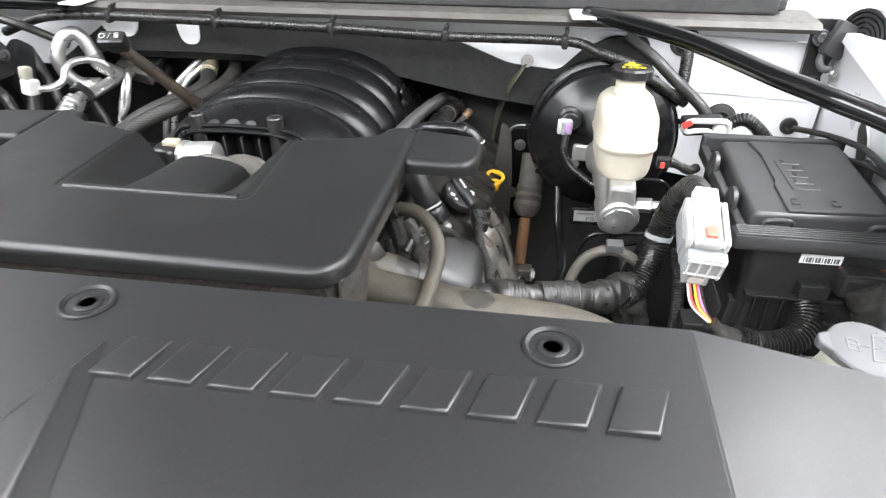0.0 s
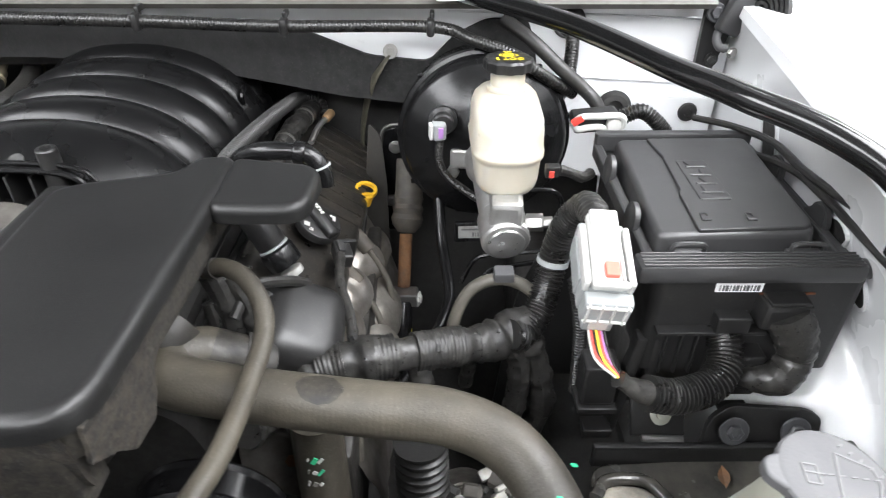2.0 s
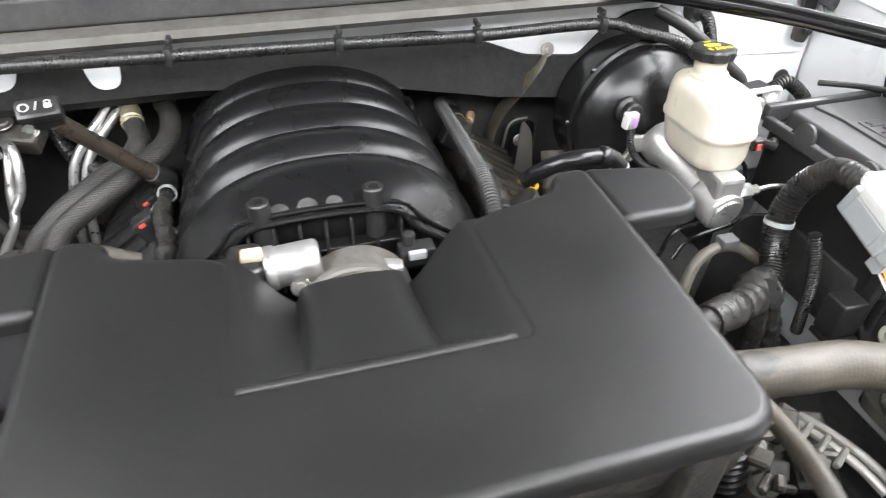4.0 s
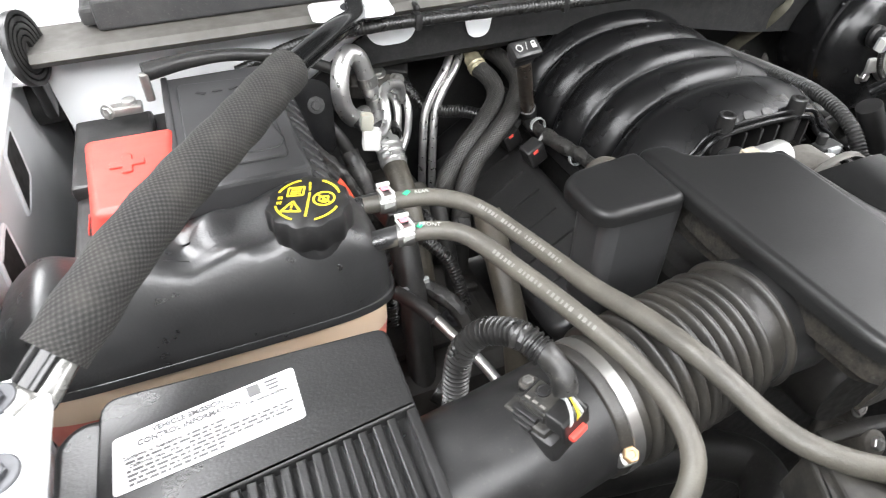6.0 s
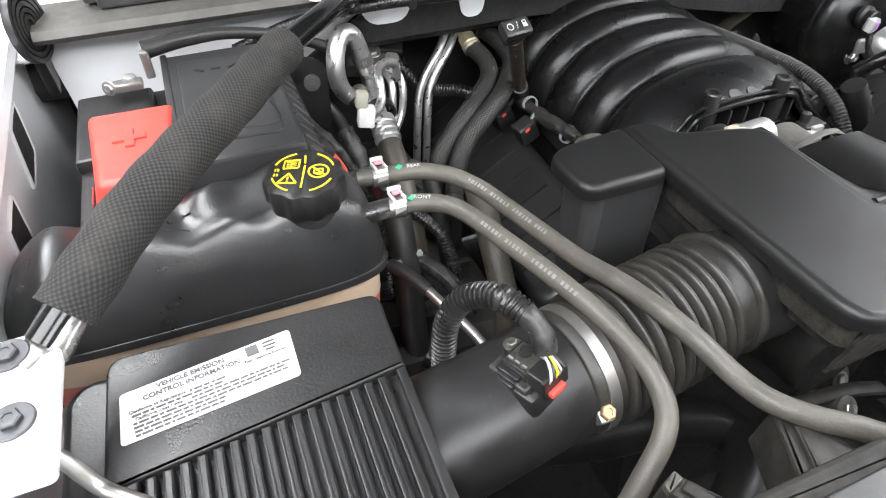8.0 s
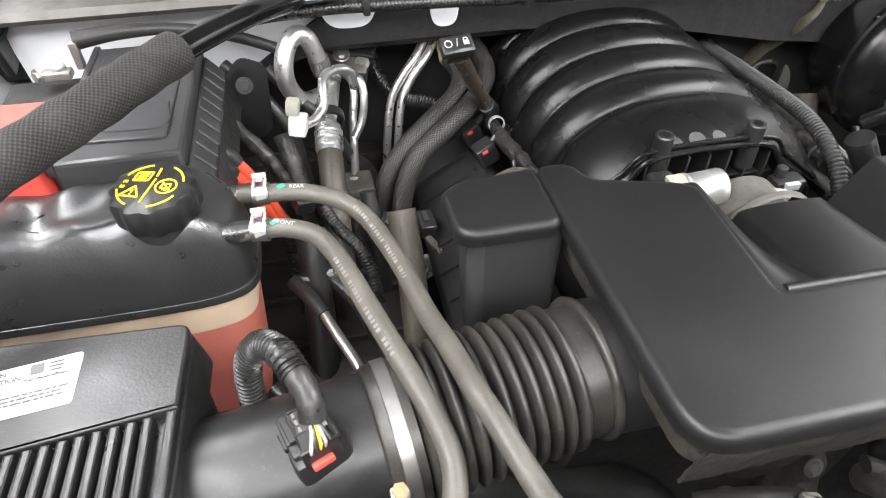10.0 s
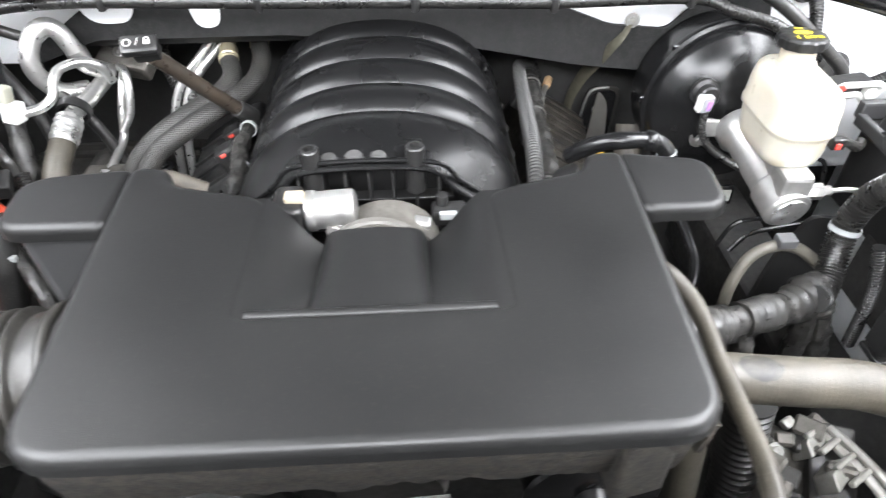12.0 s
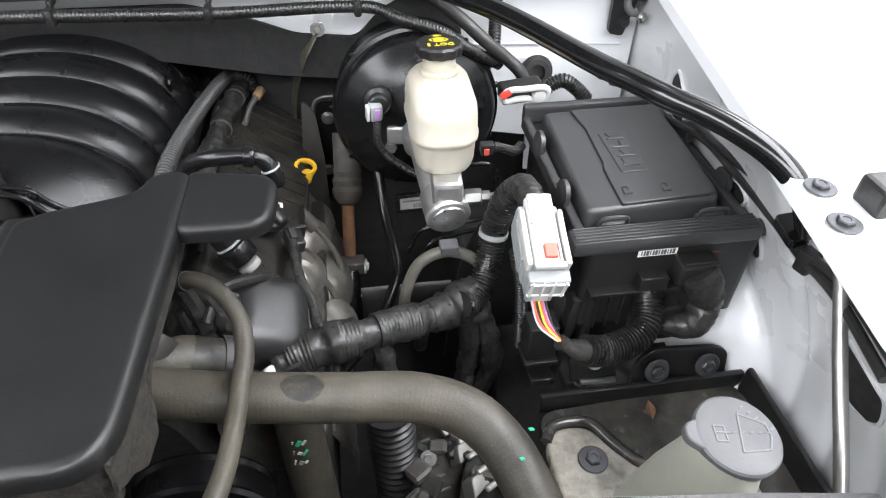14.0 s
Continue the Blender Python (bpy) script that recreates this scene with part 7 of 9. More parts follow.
    upright = Matrix(((1, 0, 0, 0), (0, 0, -1, 1.125), (0, 1, 0, 0), (0, 0, 0, 1)))
    part("plate", prism(bmesh.new(), rounded([(0.329, 0.883), (0.383, 0.884), (0.392, 1.080), (0.341, 1.079), (0.332, 1.025)], 0.016), 0, 0.005, 0.0014, m=upright), M_DULLSHEET, pp, "dull edged plate")
    part("dark_slot", prism(bmesh.new(), rounded([(0.333, 0.888), (0.378, 0.888), (0.387, 1.074), (0.345, 1.074), (0.336, 1.02)], 0.014), 0.004, 0.008, 0.001, m=upright), M_GLOSS, pp)
    part("bright_edge", tube(bmesh.new(), [(0.3300, 1.119, 0.90), (0.3310, 1.119, 0.97), (0.3325, 1.119, 1.02), (0.340, 1.119, 1.066), (0.352, 1.119, 1.078), (0.372, 1.119, 1.080)], 0.0022, 8, 0.006), M_STEEL, pp, "bright steel edge strip")
    bolt(pp, (0.3605, 1.1165, 1.0424), (0, -1, 0.1), 0.0070, M_STEEL, 1.5)
    bolt(pp, (0.3510, 1.1165, 0.9456), (0, -1, 0.1), 0.0070, M_STEEL, 1.5)
    solo("side_sheet", prism(bmesh.new(), rounded([(0.318, 0.80), (0.350, 0.80), (0.352, 1.02), (0.346, 1.10), (0.330, 1.12), (0.318, 1.0)], 0.012), 0, 0.003, m=Matrix(((1, 0, 0, 0), (0, 0.05, -1, 0.985), (0, 1, 0.05, 0), (0, 0, 0, 1)))), M_DULLSHEET, "dull dark sheet metal beside the steering shaft", "panel")
    for px, py, pz in ((0.3166, 0.902, 1.027), (0.3105, 0.824, 1.033), (0.304, 0.742, 1.040), (0.298, 0.668, 1.046)):
        ld = thing("spark_plug_lead", "grey spark plug lead with a dusty boot", "cable", (px, py, pz), "spark plug leads")
        a, b = V((px - 0.012, py + 0.006, pz + 0.014)), V((px + 0.020, py - 0.010, pz - 0.022))
        part("boot", cyl(bmesh.new(), a, b, 0.0088, 16, 0.002, r1=0.0105), M_RUBBER_DIRTY, ld)
        part("wire", tube(bmesh.new(), [b, b + V((0.014, -0.004, -0.024)), b + V((0.026, -0.012, -0.055)), b + V((0.028, -0.03, -0.10))], 0.0042, 10, 0.005), M_HOSE_GREY, ld)


M_CORR_GREY = material("grey_conduit", (0.016, 0.016, 0.0157), 0.5, second=(0.036, 0.0355, 0.033), amount=0.6, scale=20)
valve_cover()


def front_clutter():
    """Dirty brackets, plugs and leads in the corner between engine front and radiator hose."""
    cl = thing("accessory_bracket", "grimy cast bracket with bolts at the engine front", "bracket", (0.30, 0.60, 1.0))
    part("arm", tube(bmesh.new(), [(0.245, 0.625, 1.060), (0.275, 0.610, 1.045), (0.305, 0.600, 1.020), (0.325, 0.600, 0.985)], 0.011, 12, 0.005, flat=0.6, wobble=0.2), M_ALU_DIRTY, cl)
    part("web", prism(bmesh.new(), rounded([(0.235, 1.01), (0.285, 1.00), (0.320, 0.965), (0.320, 0.92), (0.24, 0.94)], 0.012), 0, 0.010, 0.003, m=Matrix(((1, 0, 0, 0), (0, 0.3, -0.95, 0.31), (0, 0.95, 0.3, 0.05), (0, 0, 0, 1)))), M_ALU_DIRTY, cl)
    for q in ((0.262, 0.598, 1.050), (0.300, 0.588, 1.022), (0.288, 0.592, 0.975)):
        part("boss", cyl(bmesh.new(), V(q) + V((0, 0.025, -0.012)), q, 0.0105, 18, 0.002), M_ALU_DIRTY, cl)
        bolt(cl, q, (0, -0.85, 0.5), 0.0062, M_RUST, 0)
    for i, (pts, r, mt, lab) in enumerate((
            ([(0.345, 0.655, 1.05), (0.340, 0.690, 1.065), (0.325, 0.735, 1.075), (0.318, 0.79, 1.072)], 0.0055, M_TAPE, "taped sensor lead beside the valve cover"),
            ([(0.335, 0.64, 1.03), (0.352, 0.66, 1.01), (0.360, 0.70, 0.985), (0.358, 0.74, 0.95)], 0.0048, M_HOSE_GREY, "thin dusty lead over the heat shield"),
            ([(0.375, 0.66, 1.03), (0.385, 0.70, 0.99), (0.380, 0.74, 0.95), (0.37, 0.78, 0.90)], 0.0062, M_RUBBER, "thin black lead over the heat shield"),
            ([(0.25, 0.63, 1.12), (0.262, 0.655, 1.135), (0.285, 0.685, 1.118), (0.298, 0.71, 1.095)], 0.0052, M_RUBBER, "thin black lead under the air box"),
            ([(0.232, 0.650, 1.155), (0.240, 0.644, 1.133), (0.245, 0.642, 1.096), (0.262, 0.640, 1.050)], 0.0115, M_TAPE, "tape-wrapped cable under the air box"),
            ([(0.246, 0.652, 1.150), (0.259, 0.646, 1.125), (0.266, 0.642, 1.082), (0.276, 0.634, 1.040)], 0.0095, M_TAPE, "tape-wrapped cable under the air box"),
            ([(0.228, 0.640, 1.130), (0.236, 0.632, 1.100), (0.255, 0.626, 1.062), (0.285, 0.622, 1.042)], 0.0070, M_CORR, "thin black conduit under the air box"),
            ([(0.285, 0.640, 1.045), (0.300, 0.626, 1.030), (0.318, 0.618, 1.012), (0.335, 0.622, 0.985)], 0.0085, M_RUBBER_DIRTY, "grimy hose behind the radiator hose"),
            ([(0.455, 0.70, 1.02), (0.462, 0.72, 0.98), (0.458, 0.73, 0.93)], 0.0085, M_TAPE, "tape-wrapped lead below the harness"))):
        solo("sensor_lead", tube(bmesh.new(), pts, r, 10, 0.004, wobble=0.2 if mt is M_TAPE else 0.0), mt, lab, "cable")
    for q, rz in (((0.352, 0.650, 1.058), 15), ((0.262, 0.655, 1.115), -30), ((0.318, 0.80, 1.066), 20)):
        pg = thing("sensor_plug", "small grimy black plug with a latch", "plug", q, "sensor plugs")
        part("body", box(bmesh.new(), q, (0.020, 0.030, 0.018), 0.003, rot=(10, 12, rz)), M_BLACK, pg)
        part("latch", box(bmesh.new(), V(q) + V((0, 0, 0.0105)), (0.008, 0.016, 0.004), 0.001, rot=(10, 12, rz)), M_BLACK_MATT, pg)
        part("collar", box(bmesh.new(), V(q) + V((0.002, 0.012, 0.001)), (0.023, 0.005, 0.021), 0.001, rot=(10, 12, rz)), M_BLACK, pg)


front_clutter()


M_CASTING = material("pale_casting", (0.34, 0.33, 0.305), 0.5, metal=0.4, second=(0.2, 0.19, 0.17), amount=0.7, scale=50, fine=0.3, fine_scale=200)


M_GRIME = material("dusty_tie_bar", (0.014, 0.0135, 0.012), 0.6, second=(0.045, 0.041, 0.034), amount=0.7, scale=34, fine=0.6, fine_scale=140, sharp=0.12)


def steering_and_depths():
    sc = thing("steering_shaft", "steering shaft with a rubber boot and rusty tube", "steering shaft", (0.38, 0.95, 0.9))
    part("boot", lathe(bmesh.new(), [(0.0, 0), (0.021, 0), (0.020, 0.05), (0.022, 0.056), (0.020, 0.064), (0.023, 0.070), (0.021, 0.078), (0.0235, 0.085), (0.021, 0.095), (0.013, 0.105), (0, 0.105)], axis((0.388, 1.04, 1.06), (-0.08, -0.55, -0.95)), 26), M_RUBBER_DIRTY, sc)
    part("tube", cyl(bmesh.new(), (0.380, 0.985, 0.968), (0.376, 0.945, 0.900), 0.0095, 20), M_RUST, sc, "rusty tube")
    yk = part("yoke", box(bmesh.new(), (0.375, 0.935, 0.89), (0.045, 0.024, 0.022), 0.003), M_STEEL, sc)
    bolt(yk, (0.398, 0.93, 0.89), (1, -0.2, 0), 0.007, M_CONN_W)
    part("lower_tube", cyl(bmesh.new(), (0.375, 0.93, 0.885), (0.374, 0.87, 0.80), 0.0135, 20), M_GLOSS, sc)
    part("paint_ring", cyl(bmesh.new(), (0.3745, 0.908, 0.852), (0.3745, 0.905, 0.848), 0.0139, 20, 0.0005), M_PRINT, sc, "yellow paint ring")
    solo("heater_pipe", tube(bmesh.new(), [(0.428, 1.0, 1.09), (0.428, 0.96, 1.045), (0.432, 0.92, 1.0), (0.440, 0.865, 0.975), (0.440, 0.835, 0.962), (0.425, 0.80, 0.945), (0.395, 0.76, 0.92), (0.36, 0.73, 0.90)], 0.0075, 14), M_GLOSS, "glossy black pipe bent round the steering shaft", "pipe")
    solo("arched_hose", tube(bmesh.new(), [(0.440, 0.745, 0.965), (0.445, 0.755, 1.005), (0.462, 0.765, 1.040), (0.490, 0.768, 1.054), (0.518, 0.765, 1.050), (0.545, 0.755, 1.032)], 0.0072, 14), M_HOSE_GREY, "arched grey rubber hose", "hose")
    solo("hose_clip", box(bmesh.new(), (0.499, 0.767, 1.062), (0.022, 0.018, 0.012), 0.002), M_GREYCAP, "grey clip on the arched hose", "clip")
    pl = thing("drive_pulley", "black belt pulley with a centre bolt", "pulley", (0.21, 0.52, 0.95))
    part("rim", lathe(bmesh.new(), [(0.018, 0.0), (0.045, -0.004), (0.066, 0), (0.069, 0.004), (0.066, 0.008), (0.066, 0.030), (0.069, 0.034), (0.066, 0.038), (0.03, 0.038), (0, 0.038)], axis((0.225, 0.515, 0.965), (0, 1, 0)), 48), M_GLOSS, pl)
    part("hub", lathe(bmesh.new(), [(0, -0.014), (0.014, -0.014), (0.016, -0.01), (0.018, 0.002), (0, 0.002)], axis((0.225, 0.515, 0.965), (0, 1, 0)), 24), M_BLACK, pl)
    bolt(pl, (0.225, 0.500, 0.965), (0, -1, 0), 0.009, M_RUST, 0)
    eb = thing("engine_block_front", "dirty aluminium engine front with brackets, blackened for deep shade", "engine", (0.05, 0.62, 0.7))
    # Matt black here and on the block puts the cavity's shade in the colour.
    part("front_cover", prism(bmesh.new(), rounded([(-0.15, 0.62), (0.23, 0.62), (0.26, 0.85), (0.20, 1.06), (-0.12, 1.06), (-0.18, 0.85)], 0.04), 0, 0.10, m=Matrix(((1, 0, 0, 0), (0, 0, 1, 0.58), (0, 1, 0, 0), (0, 0, 0, 1)))), M_BLACK_MATT, eb)
    part("block", box(bmesh.new(), (0.04, 0.93, 0.85), (0.26, 0.50, 0.40), 0.02), M_BLACK_MATT, eb)
    # Pump in the darkened metal, for the shade under the air box.
    part("water_pump", lathe(bmesh.new(), [(0, 0), (0.05, 0), (0.055, 0.01), (0.055, 0.05), (0.07, 0.07), (0, 0.07)], axis((0.03, 0.52, 0.98), (0, 1, 0)), 32), M_DIRTY, eb)
    part("pump_outlet", tube(bmesh.new(), [(0.12, 0.56, 1.03), (0.17, 0.57, 1.09), (0.205, 0.585, 1.135), (0.215, 0.60, 1.145)], 0.024, 18), M_DIRTY, eb)
    for pts, rr in (([(-0.10, 0.47, 1.035), (-0.05, 0.46, 1.045), (0.0, 0.455, 1.03)], 0.008), ([(0.05, 0.46, 1.06), (0.09, 0.45, 1.045), (0.125, 0.455, 1.05), (0.15, 0.47, 1.02)], 0.009), ([(0.02, 0.45, 0.99), (0.08, 0.44, 0.985), (0.17, 0.45, 0.99)], 0.010)):
        part("bracket", tube(bmesh.new(), pts, rr, 12, 0.005, flat=0.6), M_DIRTY, eb)
    for q in ((0.062, 0.432, 1.060), (0.128, 0.44, 1.045), (-0.06, 0.445, 1.04)):
        part("boss", cyl(bmesh.new(), V(q) + V((0, 0.03, -0.03)), q, 0.0135, 20, 0.003), M_ALU_DIRTY, eb)
        bolt(eb, q, (0, -0.7, 0.7), 0.0068, M_RUST if q[0] > 0.1 else M_STEEL, 0)
    al = thing("alternator", "dirty cast aluminium alternator with slots low in the bay", "alternator", (0.47, 0.57, 0.85))
    part("case", lathe(bmesh.new(), [(0, 0), (0.030, 0), (0.040, 0.010), (0.044, 0.03), (0.044, 0.08), (0.034, 0.09), (0, 0.09)], axis((0.452, 0.635, 0.842), (0.1, -0.75, 0.55)), 28), M_ALU_DIRTY, al)
    part("boss", cyl(bmesh.new(), (0.446, 0.598, 0.895), (0.448, 0.576, 0.925), 0.0115, 20, 0.003), M_ALU_DIRTY, al)
    bolt(al, (0.448, 0.575, 0.926), (0.05, -0.6, 0.75), 0.0062, M_STEEL, 1.5)
    for cx_, cy_ in ((0.490, 0.581), (0.499, 0.541)):
        part("fin", prism(bmesh.new(), rounded([(-0.018, -0.011), (0.020, -0.006), (0.022, 0.010), (-0.010, 0.007)], 0.003), -0.02, 0.006, 0.002, m=pose(cx_, cy_, 0.928, 28, 6, 32)), M_CASTING, al, "pale cast fin")
    for off in (0.0, 0.016):
        part("stay", tube(bmesh.new(), [(0.505 + off, 0.600, 0.925), (0.518 + off, 0.565, 0.930), (0.531 + off, 0.525, 0.930), (0.538 + off, 0.49, 0.925)], 0.006, 8, 0.01, flat=0.7), M_CASTING, al, "pale cast stay")
    rnd = random.Random(31)
    for i in range(16):
        at = (0.425 + 0.105 * rnd.random(), 0.525 + 0.085 * rnd.random(), 0.915 + 0.018 * rnd.random())
        part("casting_lump", box(bmesh.new(), at, (0.010 + 0.022 * rnd.random(), 0.008 + 0.016 * rnd.random(), 0.012), 0.003, 1, rot=(rnd.uniform(-25, 35), rnd.uniform(-20, 20), rnd.uniform(-60, 60))), (M_ALU_DIRTY, M_DIRTY, M_ALU_DIRTY, M_DIRTY)[i % 4], al)
    for i in range(4):
        part("comb_bar", box(bmesh.new(), (0.497 + 0.007 * i, 0.592 - 0.019 * i, 0.934), (0.034, 0.0065, 0.008), 0.0015, 1, rot=(22, 4, 30)), M_CASTING, al, "pale cast bar")
    part("slot_plate", box(bmesh.new(), (0.512, 0.566, 0.905), (0.05, 0.09, 0.02), 0.004, rot=(20, 0, -18)), M_DIRTY, al)
    for i in range(5):
        part("rib", box(bmesh.new(), (0.438 + 0.004 * i, 0.600 - 0.013 * i, 0.918 - 0.004 * i), (0.030, 0.004, 0.014), 0.001, 1, rot=(30, 8, 20)), M_ALU_DIRTY, al)
    part("lug", box(bmesh.new(), (0.474, 0.606, 0.930), (0.016, 0.012, 0.010), 0.003, rot=(20, 0, 30)), M_CASTING, al)
    part("lead", tube(bmesh.new(), [(0.43, 0.60, 0.93), (0.425, 0.585, 0.90), (0.43, 0.57, 0.86)], 0.005, 8), M_RUBBER, al)
    solo("frame_rail", box(bmesh.new(), (0.60, 0.72, 0.80), (0.10, 0.9, 0.14), 0.01), M_BLACK_MATT, "black chassis rail low beside the engine", "chassis rail", kind="structure")
    solo("frame_rail", box(bmesh.new(), (-0.55, 0.72, 0.80), (0.10, 0.9, 0.14), 0.01), M_BLACK_MATT, "black chassis rail low beside the engine", "chassis rail", kind="structure")
    solo("pressed_bracket", prism(bmesh.new(), rounded([(0.50, 0.80), (0.60, 0.80), (0.60, 1.06), (0.545, 1.07), (0.52, 1.0)], 0.015), 0, 0.006, m=Matrix(((1, 0, 0, 0), (0, 0, 1, 0.80), (0, 1, 0, 0), (0, 0, 0, 1)))), M_BLACK, "black pressed bracket beside the booster", "bracket")
    solo("lower_radiator_hose", tube(bmesh.new(), [(-0.36, 0.625, 0.89), (-0.30, 0.600, 0.89), (-0.235, 0.580, 0.89), (-0.17, 0.572, 0.885), (-0.11, 0.556, 0.885), (-0.072, 0.530, 0.88), (-0.078, 0.495, 0.885), (-0.11, 0.465, 0.885), (-0.15, 0.44, 0.88)], 0.029, 24), M_RUBBER, "black rubber hose below the intake hose", "hose")
    cr = thing("radiator_tie_bar", "dusty black radiator tie bar with cast tabs", "bracket", (-0.24, 0.372, 1.225))
    part("bar", prism(bmesh.new(), rounded([(-0.44, 0.338), (0.02, 0.338), (0.02, 0.358), (-0.20, 0.364), (-0.44, 0.362)], 0.004), 1.175, 1.216, 0.004, 2), M_GRIME, cr)
    for foot in ([(-0.366, 0.392), (-0.352, 0.397), (-0.318, 0.352), (-0.342, 0.350)], [(-0.262, 0.410), (-0.243, 0.404), (-0.222, 0.352), (-0.288, 0.350)], [(-0.120, 0.398), (-0.108, 0.396), (-0.090, 0.352), (-0.128, 0.350)]):
        st = part("strut", prism(bmesh.new(), rounded(foot, 0.003), 1.162, 1.2035, 0.003, 2, taper=0.10), M_GRIME, cr)
        cx, cy = sum(p[0] for p in foot) / 4, sum(p[1] for p in foot) / 4
        part("web", prism(bmesh.new(), rounded([(cx + (x - cx) * 0.55, cy + (y - cy) * 0.62) for x, y in foot], 0.002), 1.2020, 1.2072, 0.0015, 2), M_GRIME, st)
        part("worn_tip", prism(bmesh.new(), rounded([(foot[0][0] + 0.001, foot[0][1] - 0.008), (foot[0][0] + 0.001, foot[0][1] - 0.001), (foot[1][0] - 0.001, foot[1][1] - 0.001), (foot[1][0] + 0.001, foot[1][1] - 0.008)], 0.002), 1.2020, 1.2078, 0.0015, 2), M_ALU_DIRTY, st, "pale worn tip")
    hp2 = thing("pump_bracket", "grimy cast bracket with a bolted boss low in the bay", "bracket", (0.17, 0.57, 0.81))
    part("boss", cyl(bmesh.new(), (0.178, 0.600, 0.795), (0.176, 0.564, 0.816), 0.026, 22, 0.005), M_ALU_DIRTY, hp2)
    part("web", prism(bmesh.new(), rounded([(0.110, 0.74), (0.215, 0.74), (0.212, 0.83), (0.180, 0.855), (0.135, 0.83)], 0.014), 0, 0.012, 0.003, m=Matrix(((1, 0, 0, 0), (0, 0.35, -0.93, 0.30), (0, 0.93, 0.35, 0.03), (0, 0, 0, 1)))), M_ALU_DIRTY, hp2)
    bolt(hp2, (0.1757, 0.560, 0.8195), (0, -0.85, 0.5), 0.010, M_STEEL, 1.4)


steering_and_depths()


# ---- passenger side: coolant tank, battery, air filter ----
def coolant_tank():
    th = thing("coolant_tank", "black-topped translucent coolant tank with pink fluid", "coolant tank", (-0.60, 0.74, 1.02))
    x0, x1, y0, y1 = -0.760, -0.446, 0.664, 0.772
    cx, cy, hx, hy = (x0 + x1) / 2, (y0 + y1) / 2, (x1 - x0) / 2, (y1 - y0) / 2

    def plan(ang, k=1.0):
        c, s = math.cos(ang), math.sin(ang)
        n = 0.36
        x, y = cx + hx * k * math.copysign(abs(c) ** n, c), cy + hy * k * math.copysign(abs(s) ** 0.45, s)
        if s < 0:
            y += k * (0.013 * math.exp(-((x + 0.592) / 0.020) ** 2) + 0.010 * math.exp(-((x + 0.672) / 0.018) ** 2) + 0.006 * math.exp(-((x + 0.53) / 0.014) ** 2)) * (k > 0.3) * max(0.0, 1 - k ** 8)
        return x, y

    def dome(u, v):
        ang = 2 * math.pi * v
        r = math.sin(u * math.pi / 2)
        x, y = plan(ang, 0.02 + 0.98 * r)
        fx = (x - cx) / hx
        square = min(1.0, max(0.0, (fx - 0.25) / 0.5))
        h = 0.074 * max(0.0, 1 - r ** (5.0 + 5.0 * square)) ** (0.55 - 0.12 * square)
        h += (0.005 * math.cos(fx * 9 + 0.6) - 0.014 * math.exp(-((fx + 0.02) / 0.11) ** 2) - 0.012 * math.exp(-((fx + 0.52) / 0.10) ** 2) + 0.012 * math.exp(-((x + 0.505) / 0.06) ** 2)) * (1 - r ** 4)
        h -= 0.018 * max(0, -fx - 0.3) * (1 - r ** 3)

        def dent(px, py, w):
            return math.exp(-((x - px) ** 2 + (y - py) ** 2) / w ** 2)
        slant = (x + 0.618) * 0.52 - (y - 0.672) * 0.85
        h += (0.010 * dent(-0.592, 0.735, 0.028) + 0.016 * dent(-0.650, 0.69, 0.026) + 0.015 * dent(-0.578, 0.676, 0.026) + 0.010 * dent(-0.70, 0.725, 0.03)
              - 0.009 * math.exp(-(slant / 0.020) ** 2) / (1 + math.exp((x + 0.575) * 90))) * (1 - r ** 6)
        return V((x, y, 1.170 + h))
    part("upper_shell", grid_sheet(bmesh.new(), dome, 44, 128), M_TANK, th, sharp=70)
    flange = bmesh.new()
    ring = [plan(2 * math.pi * i / 96, 1.02) for i in range(96)]
    prism(flange, ring, 1.163, 1.1715, 0.0015, 2)
    part("seam_flange", flange, M_TANK, th)
    part("lower_shell", prism(bmesh.new(), [plan(2 * math.pi * i / 96, 0.965) for i in range(96)], 1.130, 1.1635, 0), M_COOLANT, th, "amber translucent lower shell")
    part("fluid", prism(bmesh.new(), [plan(2 * math.pi * i / 96, 0.963) for i in range(96)], 1.0, 1.130, 0, taper=-0.07), M_COOLANT_RED, th, "pink coolant seen through the shell")
    cm = axis((-0.506, 0.700, 1.243), (-0.02, -0.05, 1))
    part("neck", lathe(bmesh.new(), [(0.030, -0.012), (0.030, 0.004), (0.027, 0.005)], cm, 32), M_TANK, th)
    cap = part("cap", lathe(bmesh.new(), [(0.027, 0.002), (0.0315, 0.003), (0.0325, 0.006), (0.0325, 0.024), (0.031, 0.0275), (0.028, 0.029), (0, 0.0292)], cm, 88, wave=(11, 0.04)), M_BLACK, th, "black scalloped cap with yellow symbols")

    def mark(poly, par=cap, rot=0):
        part("cap_symbol", prism(bmesh.new(), poly, 0.0290, 0.0297, m=cm @ pose(0, 0, 0, 0, 0, rot)), M_PRINT, par)
    for a0, a1 in ((20, 70), (110, 160), (200, 250), (290, 340)):
        arc = [(0.0258 * math.cos(radians(a0 + (a1 - a0) * i / 8)), 0.0258 * math.sin(radians(a0 + (a1 - a0) * i / 8))) for i in range(9)]
        arc += [(0.0243 * math.cos(radians(a1 - (a1 - a0) * i / 8)), 0.0243 * math.sin(radians(a1 - (a1 - a0) * i / 8))) for i in range(9)]
        mark(arc)
    def stroke(pts, w=0.0011, closed=False):
        for p, q in zip(pts, pts[1:] + (pts[:1] if closed else [])):
            p, q = V((*p, 0)), V((*q, 0))
